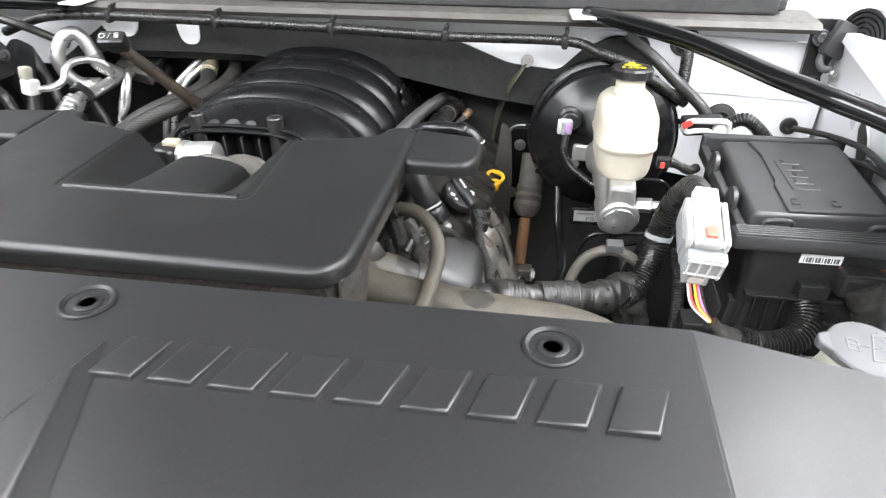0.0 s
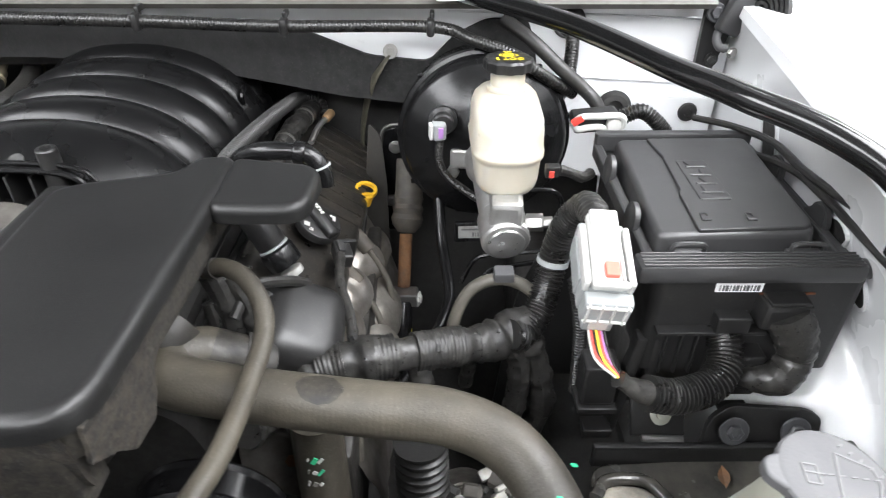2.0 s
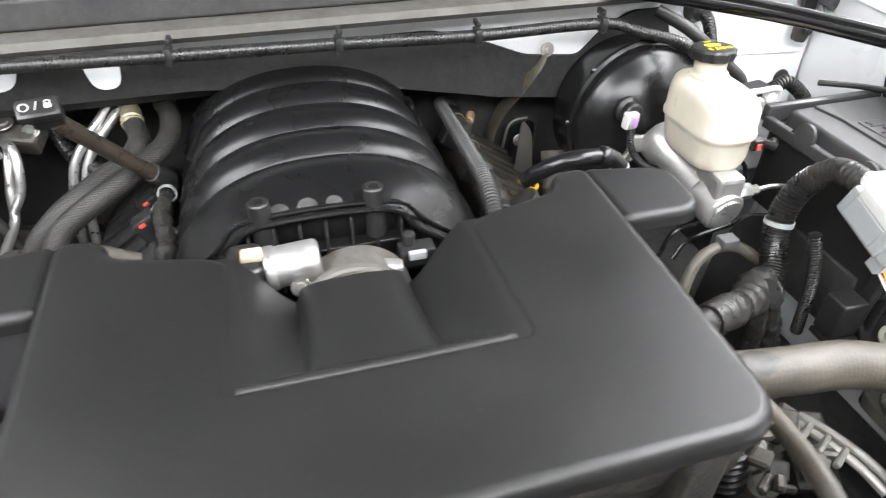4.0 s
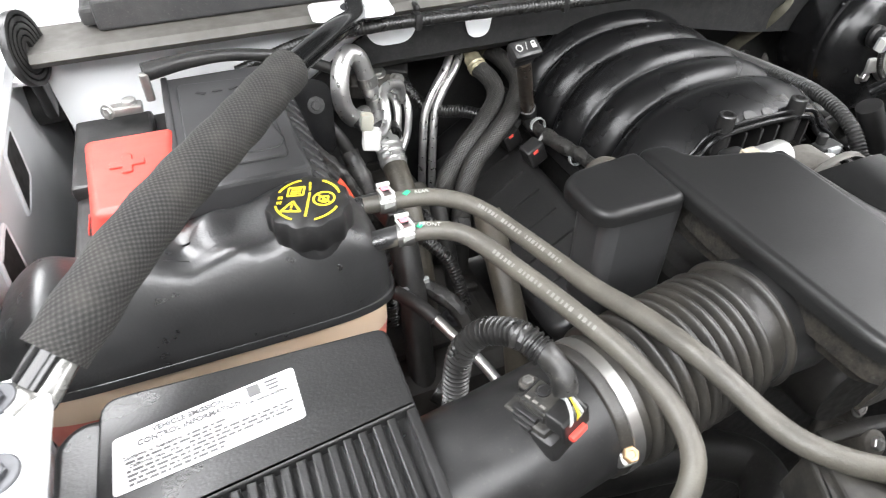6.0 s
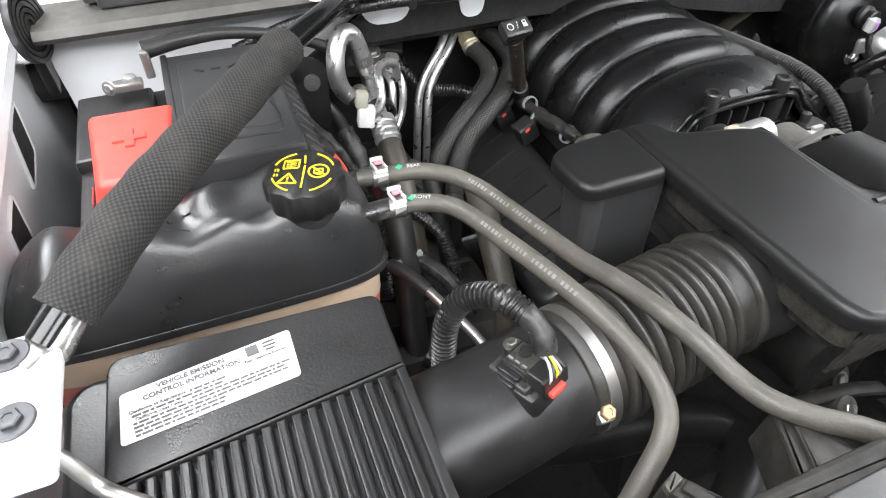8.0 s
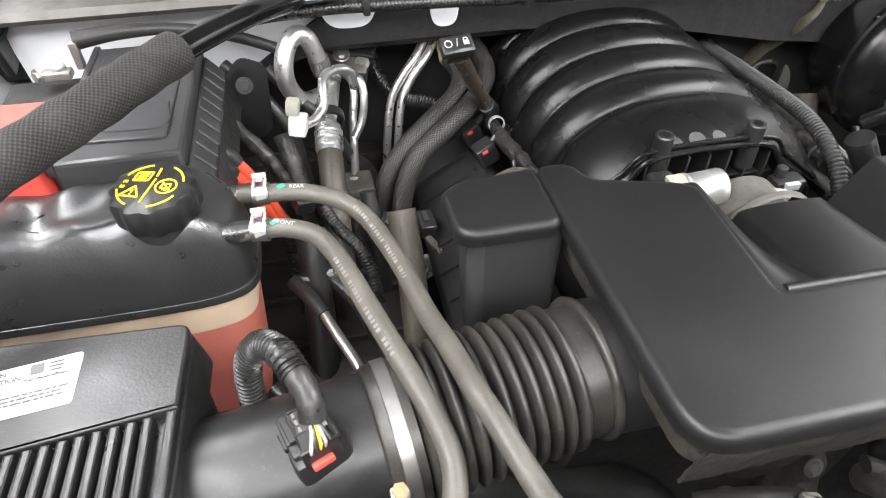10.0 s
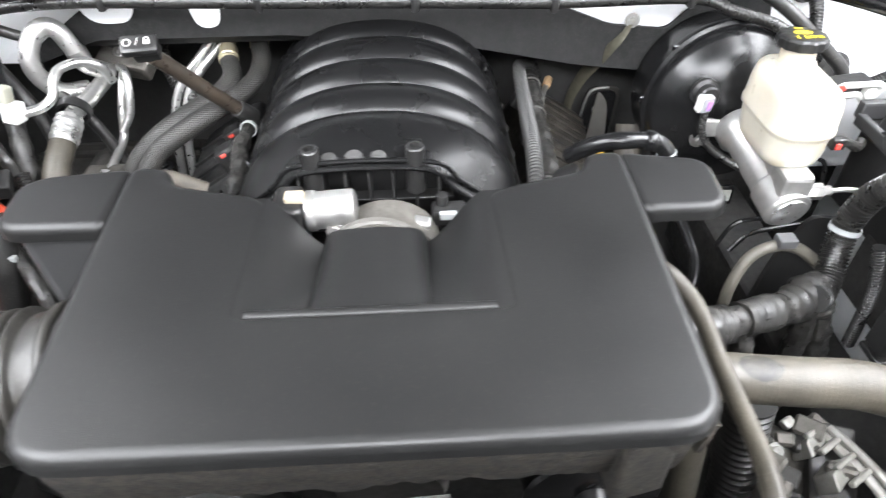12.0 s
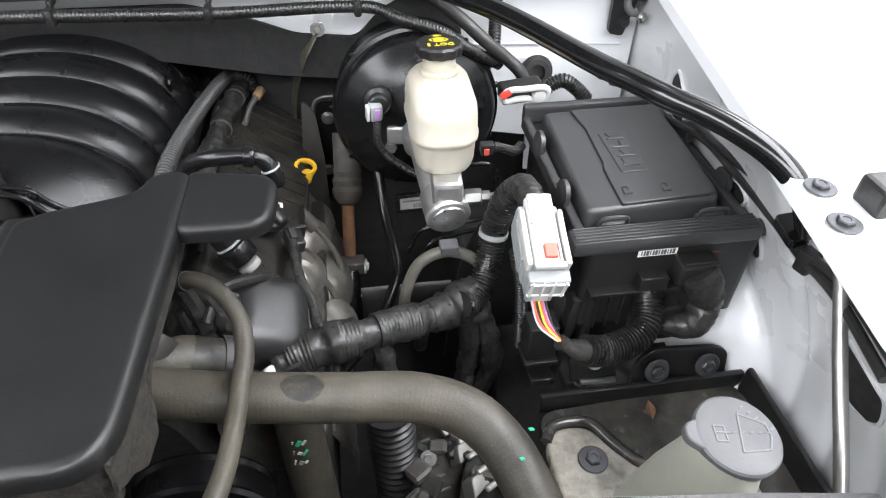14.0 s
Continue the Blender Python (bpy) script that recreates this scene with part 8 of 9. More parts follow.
            n = (q - p).normalized().cross(V((0, 0, 1))) * w / 2
            mark([(p + n)[:2], (p - n)[:2], (q - n)[:2], (q + n)[:2]])
    stroke([(-0.0010, 0.021), (0.0002, 0.011)], 0.0016)
    stroke([(0.0006, 0.008), (0.0012, -0.020)], 0.0016)
    stroke([(-0.0185, -0.0145), (-0.0035, -0.0145), (-0.0110, -0.0025)], 0.0016, True)
    stroke([(-0.0110, -0.0068), (-0.0110, -0.0105)], 0.0014)
    stroke([(-0.0110, -0.0118), (-0.0110, -0.0130)], 0.0014)
    stroke([(-0.0165, 0.0035), (-0.0165, 0.0135), (-0.0045, 0.0155), (-0.0045, 0.0050)], 0.0014, True)
    for i in range(3):
        stroke([(-0.0145, 0.0062 + 0.0026 * i), (-0.0065, 0.0076 + 0.0026 * i)], 0.0009)
    stroke([(-0.0105, 0.0043), (-0.0105, 0.0143)], 0.0009)
    part("cap_symbol", lathe(bmesh.new(), [(0.0074, 0), (0.0074, 0.0007), (0.0088, 0.0007), (0.0088, 0)], cm @ pose(0.0125, 0.001, 0.0290), 28), M_PRINT, cap)
    stroke([(0.0065, 0.0065), (0.0185, -0.0045)], 0.0014)
    stroke([(0.0090, -0.0020), (0.0090, 0.0030), (0.0155, 0.0040), (0.0160, -0.0010)], 0.0012, True)
    stroke([(0.0110, -0.0030), (0.0150, -0.0035)], 0.0014)
    for i in range(4):
        stroke([(-0.0225 + 0.0022 * (i % 2), -0.006 + 0.0030 * (i // 2 * 2)), (-0.0225 + 0.0022 * (i % 2), -0.003 + 0.0030 * (i // 2 * 2))], 0.0012)
    for hy_, hz in ((0.747, 1.218), (0.690, 1.222)):
        part("outlet", cyl(bmesh.new(), (-0.49, hy_, hz - 0.002), (-0.432, hy_, hz), 0.0088, 18), M_TANK, th)
    return th


M_TANK = material("blow_moulded_black", (0.016, 0.016, 0.0165), 0.34, second=(0.03, 0.03, 0.03), amount=0.7, scale=14, fine=0.35, fine_scale=420, rough_var=0.08, spec=0.9)
coolant_tank()


def battery():
    th = thing("battery", "black car battery with a hinged fuse cover", "battery", (-0.59, 0.86, 1.03))
    part("case", box(bmesh.new(), (-0.592, 0.86, 1.125), (0.20, 0.25, 0.20), 0.006), M_BLACK, th)
    part("top_ledge", box(bmesh.new(), (-0.655, 0.905, 1.229), (0.075, 0.13, 0.016), 0.004), M_BLACK, th)
    # Lightened plastic carries the reflected sheen of the cover.
    cv = part("fuse_cover", box(bmesh.new(), (-0.545, 0.868, 1.246), (0.108, 0.222, 0.034), 0.004), M_FUSE, th)
    for i in range(9):
        part("flap_rib", box(bmesh.new(), (-0.4795, 0.775 + 0.021 * i, 1.2368), (0.024, 0.003, 0.004), 0.0008, 1, rot=(0, 50, 0)), M_FUSE, cv)
    part("cover_panel", prism(bmesh.new(), rounded([(-0.588, 0.785), (-0.505, 0.780), (-0.503, 0.945), (-0.586, 0.955)], 0.008), 1.262, 1.2655, 0.0015, 2), M_FUSE, cv)
    part("cover_rim", box(bmesh.new(), (-0.598, 0.868, 1.258), (0.007, 0.225, 0.014), 0.002), M_FUSE, cv)
    part("cover_window", box(bmesh.new(), (-0.548, 0.862, 1.2660), (0.03, 0.012, 0.0012), 0.0004, 1), M_GREYCAP, cv, "small grey window")
    for i in range(3):
        part("cover_emboss", box(bmesh.new(), (-0.565 + 0.016 * i, 0.925, 1.2662), (0.010, 0.004, 0.001), 0.0003, 1, rot=(0, 0, 35 * (i - 1))), M_BLACK, cv)
    part("cover_emboss", tube(bmesh.new(), [(-0.58, 0.80, 1.2658), (-0.51, 0.797, 1.2658), (-0.509, 0.84, 1.2658)], 0.0009, 6, 0.006), M_BLACK, cv)
    part("side_flap", box(bmesh.new(), (-0.482, 0.862, 1.235), (0.028, 0.215, 0.006), 0.002, rot=(0, 50, 0)), M_FUSE, cv)
    part("side_flap", box(bmesh.new(), (-0.468, 0.862, 1.208), (0.006, 0.205, 0.04), 0.002, rot=(0, -14, 0)), M_BLACK, cv)
    red = thing("positive_terminal_cover", "red plastic positive terminal cover with a plus sign", "terminal cover", (-0.637, 0.785, 1.2))
    bm = bmesh.new()
    lo = [(-0.692, 0.748, 1.168), (-0.598, 0.740, 1.168), (-0.593, 0.870, 1.195), (-0.688, 0.876, 1.195)]
    hi = [(-0.664, 0.750, 1.266), (-0.604, 0.746, 1.266), (-0.596, 0.864, 1.268), (-0.671, 0.866, 1.268)]
    vl = [bm.verts.new(p) for p in lo]
    vh = [bm.verts.new(p) for p in hi]
    bm.faces.new(vh)
    bm.faces.new(vl[::-1])
    for i in range(4):
        bm.faces.new((vl[i], vl[(i + 1) % 4], vh[(i + 1) % 4], vh[i]))
    bmesh.ops.bevel(bm, geom=list(bm.edges), offset=0.006, segments=4, profile=0.5, affect="EDGES")
    part("cover", bm, M_RED, red)
    plus = [(-0.004, -0.014), (0.004, -0.014), (0.004, -0.004), (0.014, -0.004), (0.014, 0.004), (0.004, 0.004), (0.004, 0.014), (-0.004, 0.014), (-0.004, 0.004), (-0.014, 0.004), (-0.014, -0.004), (-0.004, -0.004)]
    part("plus_sign", prism(bmesh.new(), [(-0.636 + a, 0.812 + b) for a, b in plus], 1.2676, 1.2692, 0.0006, 2), M_RED, red)
    for i in range(3):
        part("embossed_mark", box(bmesh.new(), (-0.6795, 0.785 + 0.009 * i, 1.225), (0.001, 0.005, 0.012), 0.0003, 1, rot=(0, 14, 0)), M_RED, red)
    nt = thing("negative_terminal", "grey metal battery clamp with a bolt and cable", "terminal", (-0.66, 0.945, 1.24))
    part("clamp", box(bmesh.new(), (-0.638, 0.953, 1.250), (0.030, 0.016, 0.009), 0.0025), M_STEEL, nt)
    part("post", cyl(bmesh.new(), (-0.635, 0.955, 1.252), (-0.635, 0.955, 1.259), 0.0072, 18), M_ALU, nt)
    bolt(nt, (-0.656, 0.948, 1.252), (-0.5, -0.8, 0.2), 0.0052, M_STEEL, 1.5)
    part("lug", box(bmesh.new(), (-0.614, 0.960, 1.266), (0.009, 0.009, 0.030), 0.002), M_STEEL, nt)
    part("cable", tube(bmesh.new(), [(-0.614, 0.966, 1.279), (-0.57, 0.976, 1.280), (-0.52, 0.992, 1.272), (-0.46, 1.0, 1.255), (-0.40, 1.02, 1.22)], lambda t: 0.0098 - 0.003 * min(1, t * 3), 12), M_RUBBER, nt)
    for i, mt in enumerate((M_ORANGE, M_ORANGE)):
        rc = thing("positive_cable", "orange-red battery cable with a black end sleeve", "cable", (-0.45, 0.84, 1.12), "battery cables")
        a, b = ((V((-0.4698, 0.8257, 1.2092)), V((-0.4312, 0.8354, 1.1147))), (V((-0.473, 0.8083, 1.2063)), V((-0.4378, 0.8338, 1.1129))))[i]
        d = b - a
        pts = [a, a + d * 0.3 + V((0.003, 0, 0.004)), a + d * 0.65 + V((0.002, 0, 0.003)), b, b + d * 0.25]
        part("core", tube(bmesh.new(), pts, 0.0066, 14), mt, rc)
        part("end_sleeve", tube(bmesh.new(), [pts[0] + V((-0.02, -0.01, 0.006)), pts[0], (pts[0] + pts[1]) / 2], 0.0090, 12), M_RUBBER, rc)
        part("tracer", tube(bmesh.new(), [p + V((-0.002, -0.0045, 0.0042)) for p in pts], 0.0018, 6), M_BRASS if i == 0 else M_BLACK, rc, "tracer stripe")
        part("lower_conduit", tube(bmesh.new(), [pts[-1], pts[-1] + V((0.006, -0.012, -0.04)), pts[-1] + V((0.008, -0.02, -0.12))], 0.0112, 12, ribs=(0.0045, 0.06)), M_CORR, rc)
    solo("taped_cable", tube(bmesh.new(), [(-0.478, 0.905, 1.205), (-0.455, 0.905, 1.175), (-0.432, 0.895, 1.14), (-0.415, 0.885, 1.09)], 0.0085, 12, 0.003, wobble=0.25), M_TAPE, "tape-wrapped cable behind the battery", "cable")


battery()


def air_filter():
    th = thing("air_filter_box", "black plastic air filter box with ribbed lid", "air filter box", (-0.58, 0.48, 1.0))
    part("base", prism(bmesh.new(), rounded([(-0.700, 0.34), (-0.486, 0.34), (-0.482, 0.592), (-0.70, 0.602)], 0.02), 1.02, 1.185, 0), M_FILTER, th)
    lid = part("lid", prism(bmesh.new(), rounded([(-0.675, 0.345), (-0.487, 0.345), (-0.480, 0.594), (-0.672, 0.602)], [0.012, 0.012, 0.010, 0.014], 5), 1.178, 1.2150, 0.003, 3, taper=0.04), M_FILTER, th)
    part("lid_plate", prism(bmesh.new(), rounded([(-0.674, 0.4997), (-0.4836, 0.5226), (-0.4808, 0.5935), (-0.6714, 0.6015)], [0.001, 0.001, 0.010, 0.014], 4), 1.2135, 1.2235, 0.0022, 3), M_FILTER, lid)
    part("lid_border", prism(bmesh.new(), [(-0.674, 0.345), (-0.660, 0.345), (-0.655, 0.5012), (-0.674, 0.4990)], 1.2135, 1.2233, 0.0015, 2), M_FILTER, lid)
    part("lid_border", prism(bmesh.new(), [(-0.4955, 0.345), (-0.4875, 0.345), (-0.4838, 0.5218), (-0.4905, 0.5210)], 1.2135, 1.2233, 0.0015, 2), M_FILTER, lid)
    part("lid_step", prism(bmesh.new(), rounded([(-0.704, 0.40), (-0.668, 0.40), (-0.668, 0.602), (-0.690, 0.606), (-0.705, 0.592)], 0.012), 1.165, 1.205, 0.006, 3), M_FILTER, th)
    for i in range(16):
        x = -0.6505 + 0.0098 * i
        y1 = 0.5035 + 0.0012 * i
        bm = bmesh.new()
        prism(bm, rounded([(x - 0.0030, 0.345), (x + 0.0030, 0.345), (x + 0.0051, y1 - 0.003), (x - 0.0009, y1 - 0.003)], 0.0006, 2), 1.2140, 1.2232, 0.0007, 2)
        part("rib", bm, M_FILTER, lid)
    lb = part("emission_label", prism(bmesh.new(), rounded([(-0.6635, 0.527), (-0.5505, 0.5395), (-0.5505, 0.5815), (-0.6635, 0.5665)], 0.003), 1.2234, 1.2241, 0), M_LABEL, th, "white printed emission label")
    m = pose(-0.607, 0.5535, 1.2246, 0, 0, 6.6)
    lettering("VEHICLE EMISSION", 0.0053, m @ pose(-0.010, 0.0155, 0), M_INK, lb, "label_heading", 0.0002, weight=0.035)
    lettering("CONTROL INFORMATION", 0.0053, m @ pose(-0.010, 0.0095, 0), M_INK, lb, "label_heading", 0.0002, weight=0.035)
    lettering("Fuel: Gasoline/Ethanol", 0.0032, m @ pose(0.038, 0.0065, 0), M_INK, lb, "label_line", 0.0002, weight=0.025)
    lettering("Conforms to Regulations:", 0.0034, m @ pose(-0.0335, 0.0018, 0), M_INK, lb, "label_line", 0.0002, weight=0.025)
    lettering("California class / stds:", 0.0034, m @ pose(-0.0335, -0.0046, 0), M_INK, lb, "label_line", 0.0002, weight=0.025)
    part("label_rule", box(bmesh.new(), None, None, 0, m=m @ pose(-0.006, 0.0058, 0) @ Matrix.Diagonal((0.058, 0.0003, 0.0004, 1))), M_INK, lb)
    part("label_badge", box(bmesh.new(), None, None, 0, m=m @ pose(0.031, 0.0145, 0) @ Matrix.Diagonal((0.0085, 0.0085, 0.0004, 1))), M_INK, lb)
    for j in range(3):
        part("print_bar", box(bmesh.new(), None, None, 0, m=m @ pose(0.043, 0.0172 - 0.0032 * j, 0) @ Matrix.Diagonal((0.009 - 0.002 * (j == 2), 0.0016, 0.0004, 1))), M_INK, lb)
    for j in range(7):
        x = -0.014 if j in (0, 2) else -0.050
        k = 0
        while x < (0.046 if j in (2, 3, 4) else 0.004):
            w = 0.002 + 0.0052 * ((k * 37 + j * 17) % 10) / 10
            part("print_bar", box(bmesh.new(), None, None, 0, m=m @ pose(x + w / 2, 0.0015 - 0.0031 * j, 0) @ Matrix.Diagonal((w, 0.0016, 0.0004, 1))), M_INK, lb)
            x += w + 0.0008
            k += 1
    sc = thing("filter_box_screw", "dark screw in a lug of the filter box", "screw", (-0.645, 0.612, 1.2))
    part("lug", cyl(bmesh.new(), (-0.645, 0.609, 1.17), (-0.645, 0.609, 1.198), 0.0125, 20), M_BLACK, sc)
    bolt(sc, (-0.645, 0.609, 1.199), (0, 0, 1), 0.006, M_BOLT, 1.4, "head")
    solo("prop_lever", tube(bmesh.new(), [(-0.690, 0.512, 1.262), (-0.682, 0.507, 1.250), (-0.672, 0.4985, 1.232), (-0.655, 0.485, 1.228), (-0.60, 0.44, 1.2285)], 0.0048, 14), M_STEEL, "short bright metal rod beside the filter box", "rod")
    solo("vent_grille", box(bmesh.new(), (-0.72, 0.80, 1.17), (0.05, 0.05, 0.012), 0.003, rot=(0, 25, 0)), M_BLACK, "black slotted vent beside the battery", "vent")
    for i in range(5):
        solo("vent_bar", box(bmesh.new(), (-0.738 + 0.0095 * i, 0.80, 1.181 - 0.0045 * i), (0.003, 0.046, 0.006), 0.001, 1, rot=(0, 25, 0)), M_BLACK_MATT, "black bar of a slotted vent", "vent", "vent bars")


air_filter()


# ---- air-conditioning pipes and lines behind the air box ----
def ac_lines():
    th = thing("air_conditioning_pipe", "bare aluminium air-conditioning pipe bent in a loop", "pipe", (-0.38, 1.0, 1.1), "air-conditioning pipes")
    part("loop", tube(bmesh.new(), [(-0.371, 1.03, 1.150), (-0.392, 1.005, 1.160), (-0.406, 0.995, 1.185), (-0.408, 0.996, 1.212), (-0.400, 1.008, 1.233), (-0.388, 1.020, 1.240), (-0.376, 1.024, 1.232), (-0.368, 1.026, 1.210), (-0.362, 1.03, 1.185), (-0.350, 1.06, 1.158)], 0.0115, 18, 0.004), M_ALU_TUBE, th)
    part("crimp_band", lathe(bmesh.new(), [(0.0118, -0.007), (0.0132, -0.007), (0.0132, 0.007), (0.0118, 0.007)], axis((-0.365, 1.028, 1.198), (0.2, 0.05, -1)), 20), M_STEEL, th)
    hose = thing("air_conditioning_hose", "grey rubber air-conditioning hose with crimped ferrule", "hose", (-0.366, 0.9, 1.1), "air-conditioning pipes")
    part("elbow", tube(bmesh.new(), [(-0.352, 1.055, 1.155), (-0.360, 1.00, 1.150), (-0.365, 0.965, 1.150), (-0.366, 0.945, 1.146)], 0.0105, 16), M_ALU_TUBE, hose)
    fa, fb = V((-0.366, 0.952, 1.150)), V((-0.368, 0.918, 1.134))
    prof = [(0.0155, 0.0)]
    L = (fb - fa).length
    for i in range(3):
        h = L * (0.15 + 0.27 * i)
        prof += [(0.0158, h), (0.0172, h + L * 0.05), (0.0172, h + L * 0.14), (0.0158, h + L * 0.19)]
    part("ferrule", lathe(bmesh.new(), prof + [(0.0155, L), (0, L)], axis(fa, fb - fa), 28), M_ALU_TUBE, hose, "crimped aluminium ferrule")
    part("hose_body", tube(bmesh.new(), [(-0.368, 0.922, 1.136), (-0.369, 0.885, 1.118), (-0.370, 0.85, 1.085), (-0.371, 0.82, 1.03), (-0.372, 0.80, 0.95), (-0.372, 0.79, 0.85)], 0.0152, 20), M_HOSE, hose)
    part("clip_collar", lathe(bmesh.new(), [(0.0165, -0.006), (0.020, -0.006), (0.020, 0.006), (0.0165, 0.006)], axis((-0.364, 0.965, 1.153), (0, 1, 0.3)), 20), M_BLACK, hose)
    sv = thing("service_port", "white plastic capped service port on an aluminium pipe", "service port", (-0.40, 0.905, 1.18))
    part("cap_block", box(bmesh.new(), (-0.398, 0.905, 1.187), (0.020, 0.020, 0.024), 0.003, rot=(-8, 8, -12)), M_CONN_W, sv)
    part("cap_top", box(bmesh.new(), (-0.401, 0.908, 1.208), (0.015, 0.016, 0.020), 0.004, rot=(-8, 8, -12)), M_CREAM_DULL, sv)
    part("pipe", tube(bmesh.new(), [(-0.392, 0.91, 1.182), (-0.378, 0.925, 1.180), (-0.368, 0.94, 1.186), (-0.366, 0.95, 1.200), (-0.362, 0.97, 1.208), (-0.345, 0.99, 1.206), (-0.330, 1.00, 1.196), (-0.325, 1.01, 1.17)], 0.0058, 12, 0.004), M_ALU_TUBE, sv)
    sm = thing("air_conditioning_pipe", "thin bare aluminium pipe with a crimped end", "pipe", (-0.335, 1.0, 1.1), "air-conditioning pipes")
    part("pipe", tube(bmesh.new(), [(-0.34, 1.08, 1.155), (-0.328, 1.05, 1.16), (-0.326, 1.03, 1.15), (-0.332, 1.015, 1.12), (-0.335, 1.0, 1.09), (-0.339, 0.96, 1.078), (-0.343, 0.935, 1.073)], 0.0055, 12, 0.004), M_ALU_TUBE, sm)
    part("second_pipe", tube(bmesh.new(), [(-0.335, 1.06, 1.165), (-0.318, 1.035, 1.168), (-0.314, 1.02, 1.15), (-0.320, 1.01, 1.12), (-0.333, 1.0, 1.10)], 0.0052, 12, 0.004), M_ALU_TUBE, sm)
    part("ferrule", lathe(bmesh.new(), [(0, 0), (0.0095, 0), (0.0105, 0.004), (0.0095, 0.008), (0.0105, 0.012), (0.0095, 0.016), (0.0105, 0.02), (0.0095, 0.024), (0, 0.024)], axis((-0.342, 0.942, 1.074), (-0.1, -0.8, -0.5)), 20), M_ALU_TUBE, sm)
    part("hose_tail", tube(bmesh.new(), [(-0.344, 0.925, 1.063), (-0.348, 0.90, 1.03), (-0.35, 0.88, 0.96)], 0.009, 12), M_RUBBER, sm)
    fl = thing("expansion_valve", "dull metal expansion valve block on the firewall", "valve", (-0.335, 1.11, 1.14))
    part("block", box(bmesh.new(), (-0.335, 1.10, 1.160), (0.075, 0.05, 0.028), 0.005, rot=(25, 8, -12)), M_ALU_DIRTY, fl)
    part("plate", box(bmesh.new(), (-0.325, 1.115, 1.183), (0.085, 0.05, 0.012), 0.004, rot=(25, 10, -12)), M_BLACK, fl)
    bolt(fl, (-0.335, 1.085, 1.178), (0, -0.4, 0.9), 0.007, M_STEEL)
    bolt(fl, (-0.308, 1.082, 1.165), (0, -0.6, 0.7), 0.006, M_STEEL)
    solo("wiring_conduit", tube(bmesh.new(), [(-0.305, 1.15, 1.178), (-0.295, 1.125, 1.165), (-0.288, 1.105, 1.14), (-0.272, 1.085, 1.118), (-0.250, 1.065, 1.112), (-0.222, 1.04, 1.118), (-0.20, 1.02, 1.115)], 0.0088, 12, ribs=(0.0044, 0.06)), M_CORR, "black corrugated conduit behind the engine", "cable conduit")
    # heater hoses in braided sleeves
    for i, (a, pts) in enumerate((((-0.155, 1.135, 1.180), [(-0.152, 1.112, 1.170), (-0.143, 1.069, 1.164), (-0.149, 1.020, 1.156), (-0.188, 0.966, 1.147), (-0.231, 0.934, 1.132), (-0.264, 0.917, 1.110), (-0.285, 0.900, 1.065), (-0.296, 0.88, 0.98), (-0.300, 0.86, 0.87)]),
                                  ((-0.197, 1.095, 1.174), [(-0.1886, 1.073, 1.166), (-0.180, 1.040, 1.156), (-0.192, 1.004, 1.149), (-0.228, 0.966, 1.140), (-0.268, 0.940, 1.120), (-0.299, 0.925, 1.085), (-0.312, 0.912, 1.02), (-0.32, 0.90, 0.88)]))):
        hh = thing("heater_hose", "black braided heater hose with a metal coupling", "hose", a, "heater hoses")
        part("hose_body", tube(bmesh.new(), pts, 0.0127, 24, 0.004), M_BRAID, hh)
        c = V(pts[0])
        d = (V(a) + V((0.004, 0.02, 0.012)) - c).normalized()
        part("coupling", lathe(bmesh.new(), [(0, 0), (0.013, 0), (0.014, 0.004), (0.0125, 0.007), (0.014, 0.010), (0.0125, 0.013), (0.0125, 0.024), (0.010, 0.026), (0.010, 0.036), (0, 0.036)], axis(c - d * 0.006, d), 26), M_COUPLING, hh, "pale metal coupling")
        part("pipe_stub", cyl(bmesh.new(), c + d * 0.028, c + d * 0.07, 0.0095, 18), M_COUPLING, hh)
    for dx in (0.0, 0.016):
        solo("thin_pipe", tube(bmesh.new(), [(-0.19 - dx, 1.12, 1.19), (-0.215 - dx, 1.09, 1.165), (-0.24 - dx, 1.075, 1.14), (-0.258 - dx, 1.065, 1.11), (-0.268 - dx, 1.05, 1.06), (-0.275 - dx, 1.04, 0.99)], 0.006, 12), M_ALU_TUBE, "thin bare aluminium pipe", "pipe", "thin pipes")
    fb = thing("transmission_dipstick", "black locking dipstick handle on a slanted tube", "dipstick", (-0.2, 0.92, 1.2))
    hd = part("handle", box(bmesh.new(), (-0.221, 0.884, 1.272), (0.038, 0.022, 0.012), 0.004, rot=(35, 0, 10)), M_BLACK, fb)
    part("skirt", box(bmesh.new(), (-0.219, 0.893, 1.262), (0.028, 0.020, 0.018), 0.004, rot=(35, 0, 10)), M_BLACK, fb)
    hm = pose(-0.2212, 0.8802, 1.2775, 35, 0, 10)
    part("printed_symbol", lathe(bmesh.new(), [(0.0032, 0), (0.0044, 0.0003), (0.0044, 0)], hm @ pose(-0.010, 0, 0.0006), 18), M_PALE, hd)
    lettering("/", 0.012, hm @ pose(0, 0, 0.0006), M_PALE, hd, "printed_symbol", 0.0001)
    part("printed_symbol", box(bmesh.new(), None, None, 0, m=hm @ pose(0.010, -0.001, 0.0006) @ Matrix.Diagonal((0.006, 0.005, 0.0005, 1))), M_PALE, hd)
    part("printed_symbol", tube(bmesh.new(), [hm @ V((0.008, 0.001, 0.0007)), hm @ V((0.008, 0.004, 0.0007)), hm @ V((0.012, 0.004, 0.0007)), hm @ V((0.012, 0.001, 0.0007))], 0.0006, 5, 0.001), M_PALE, hd)
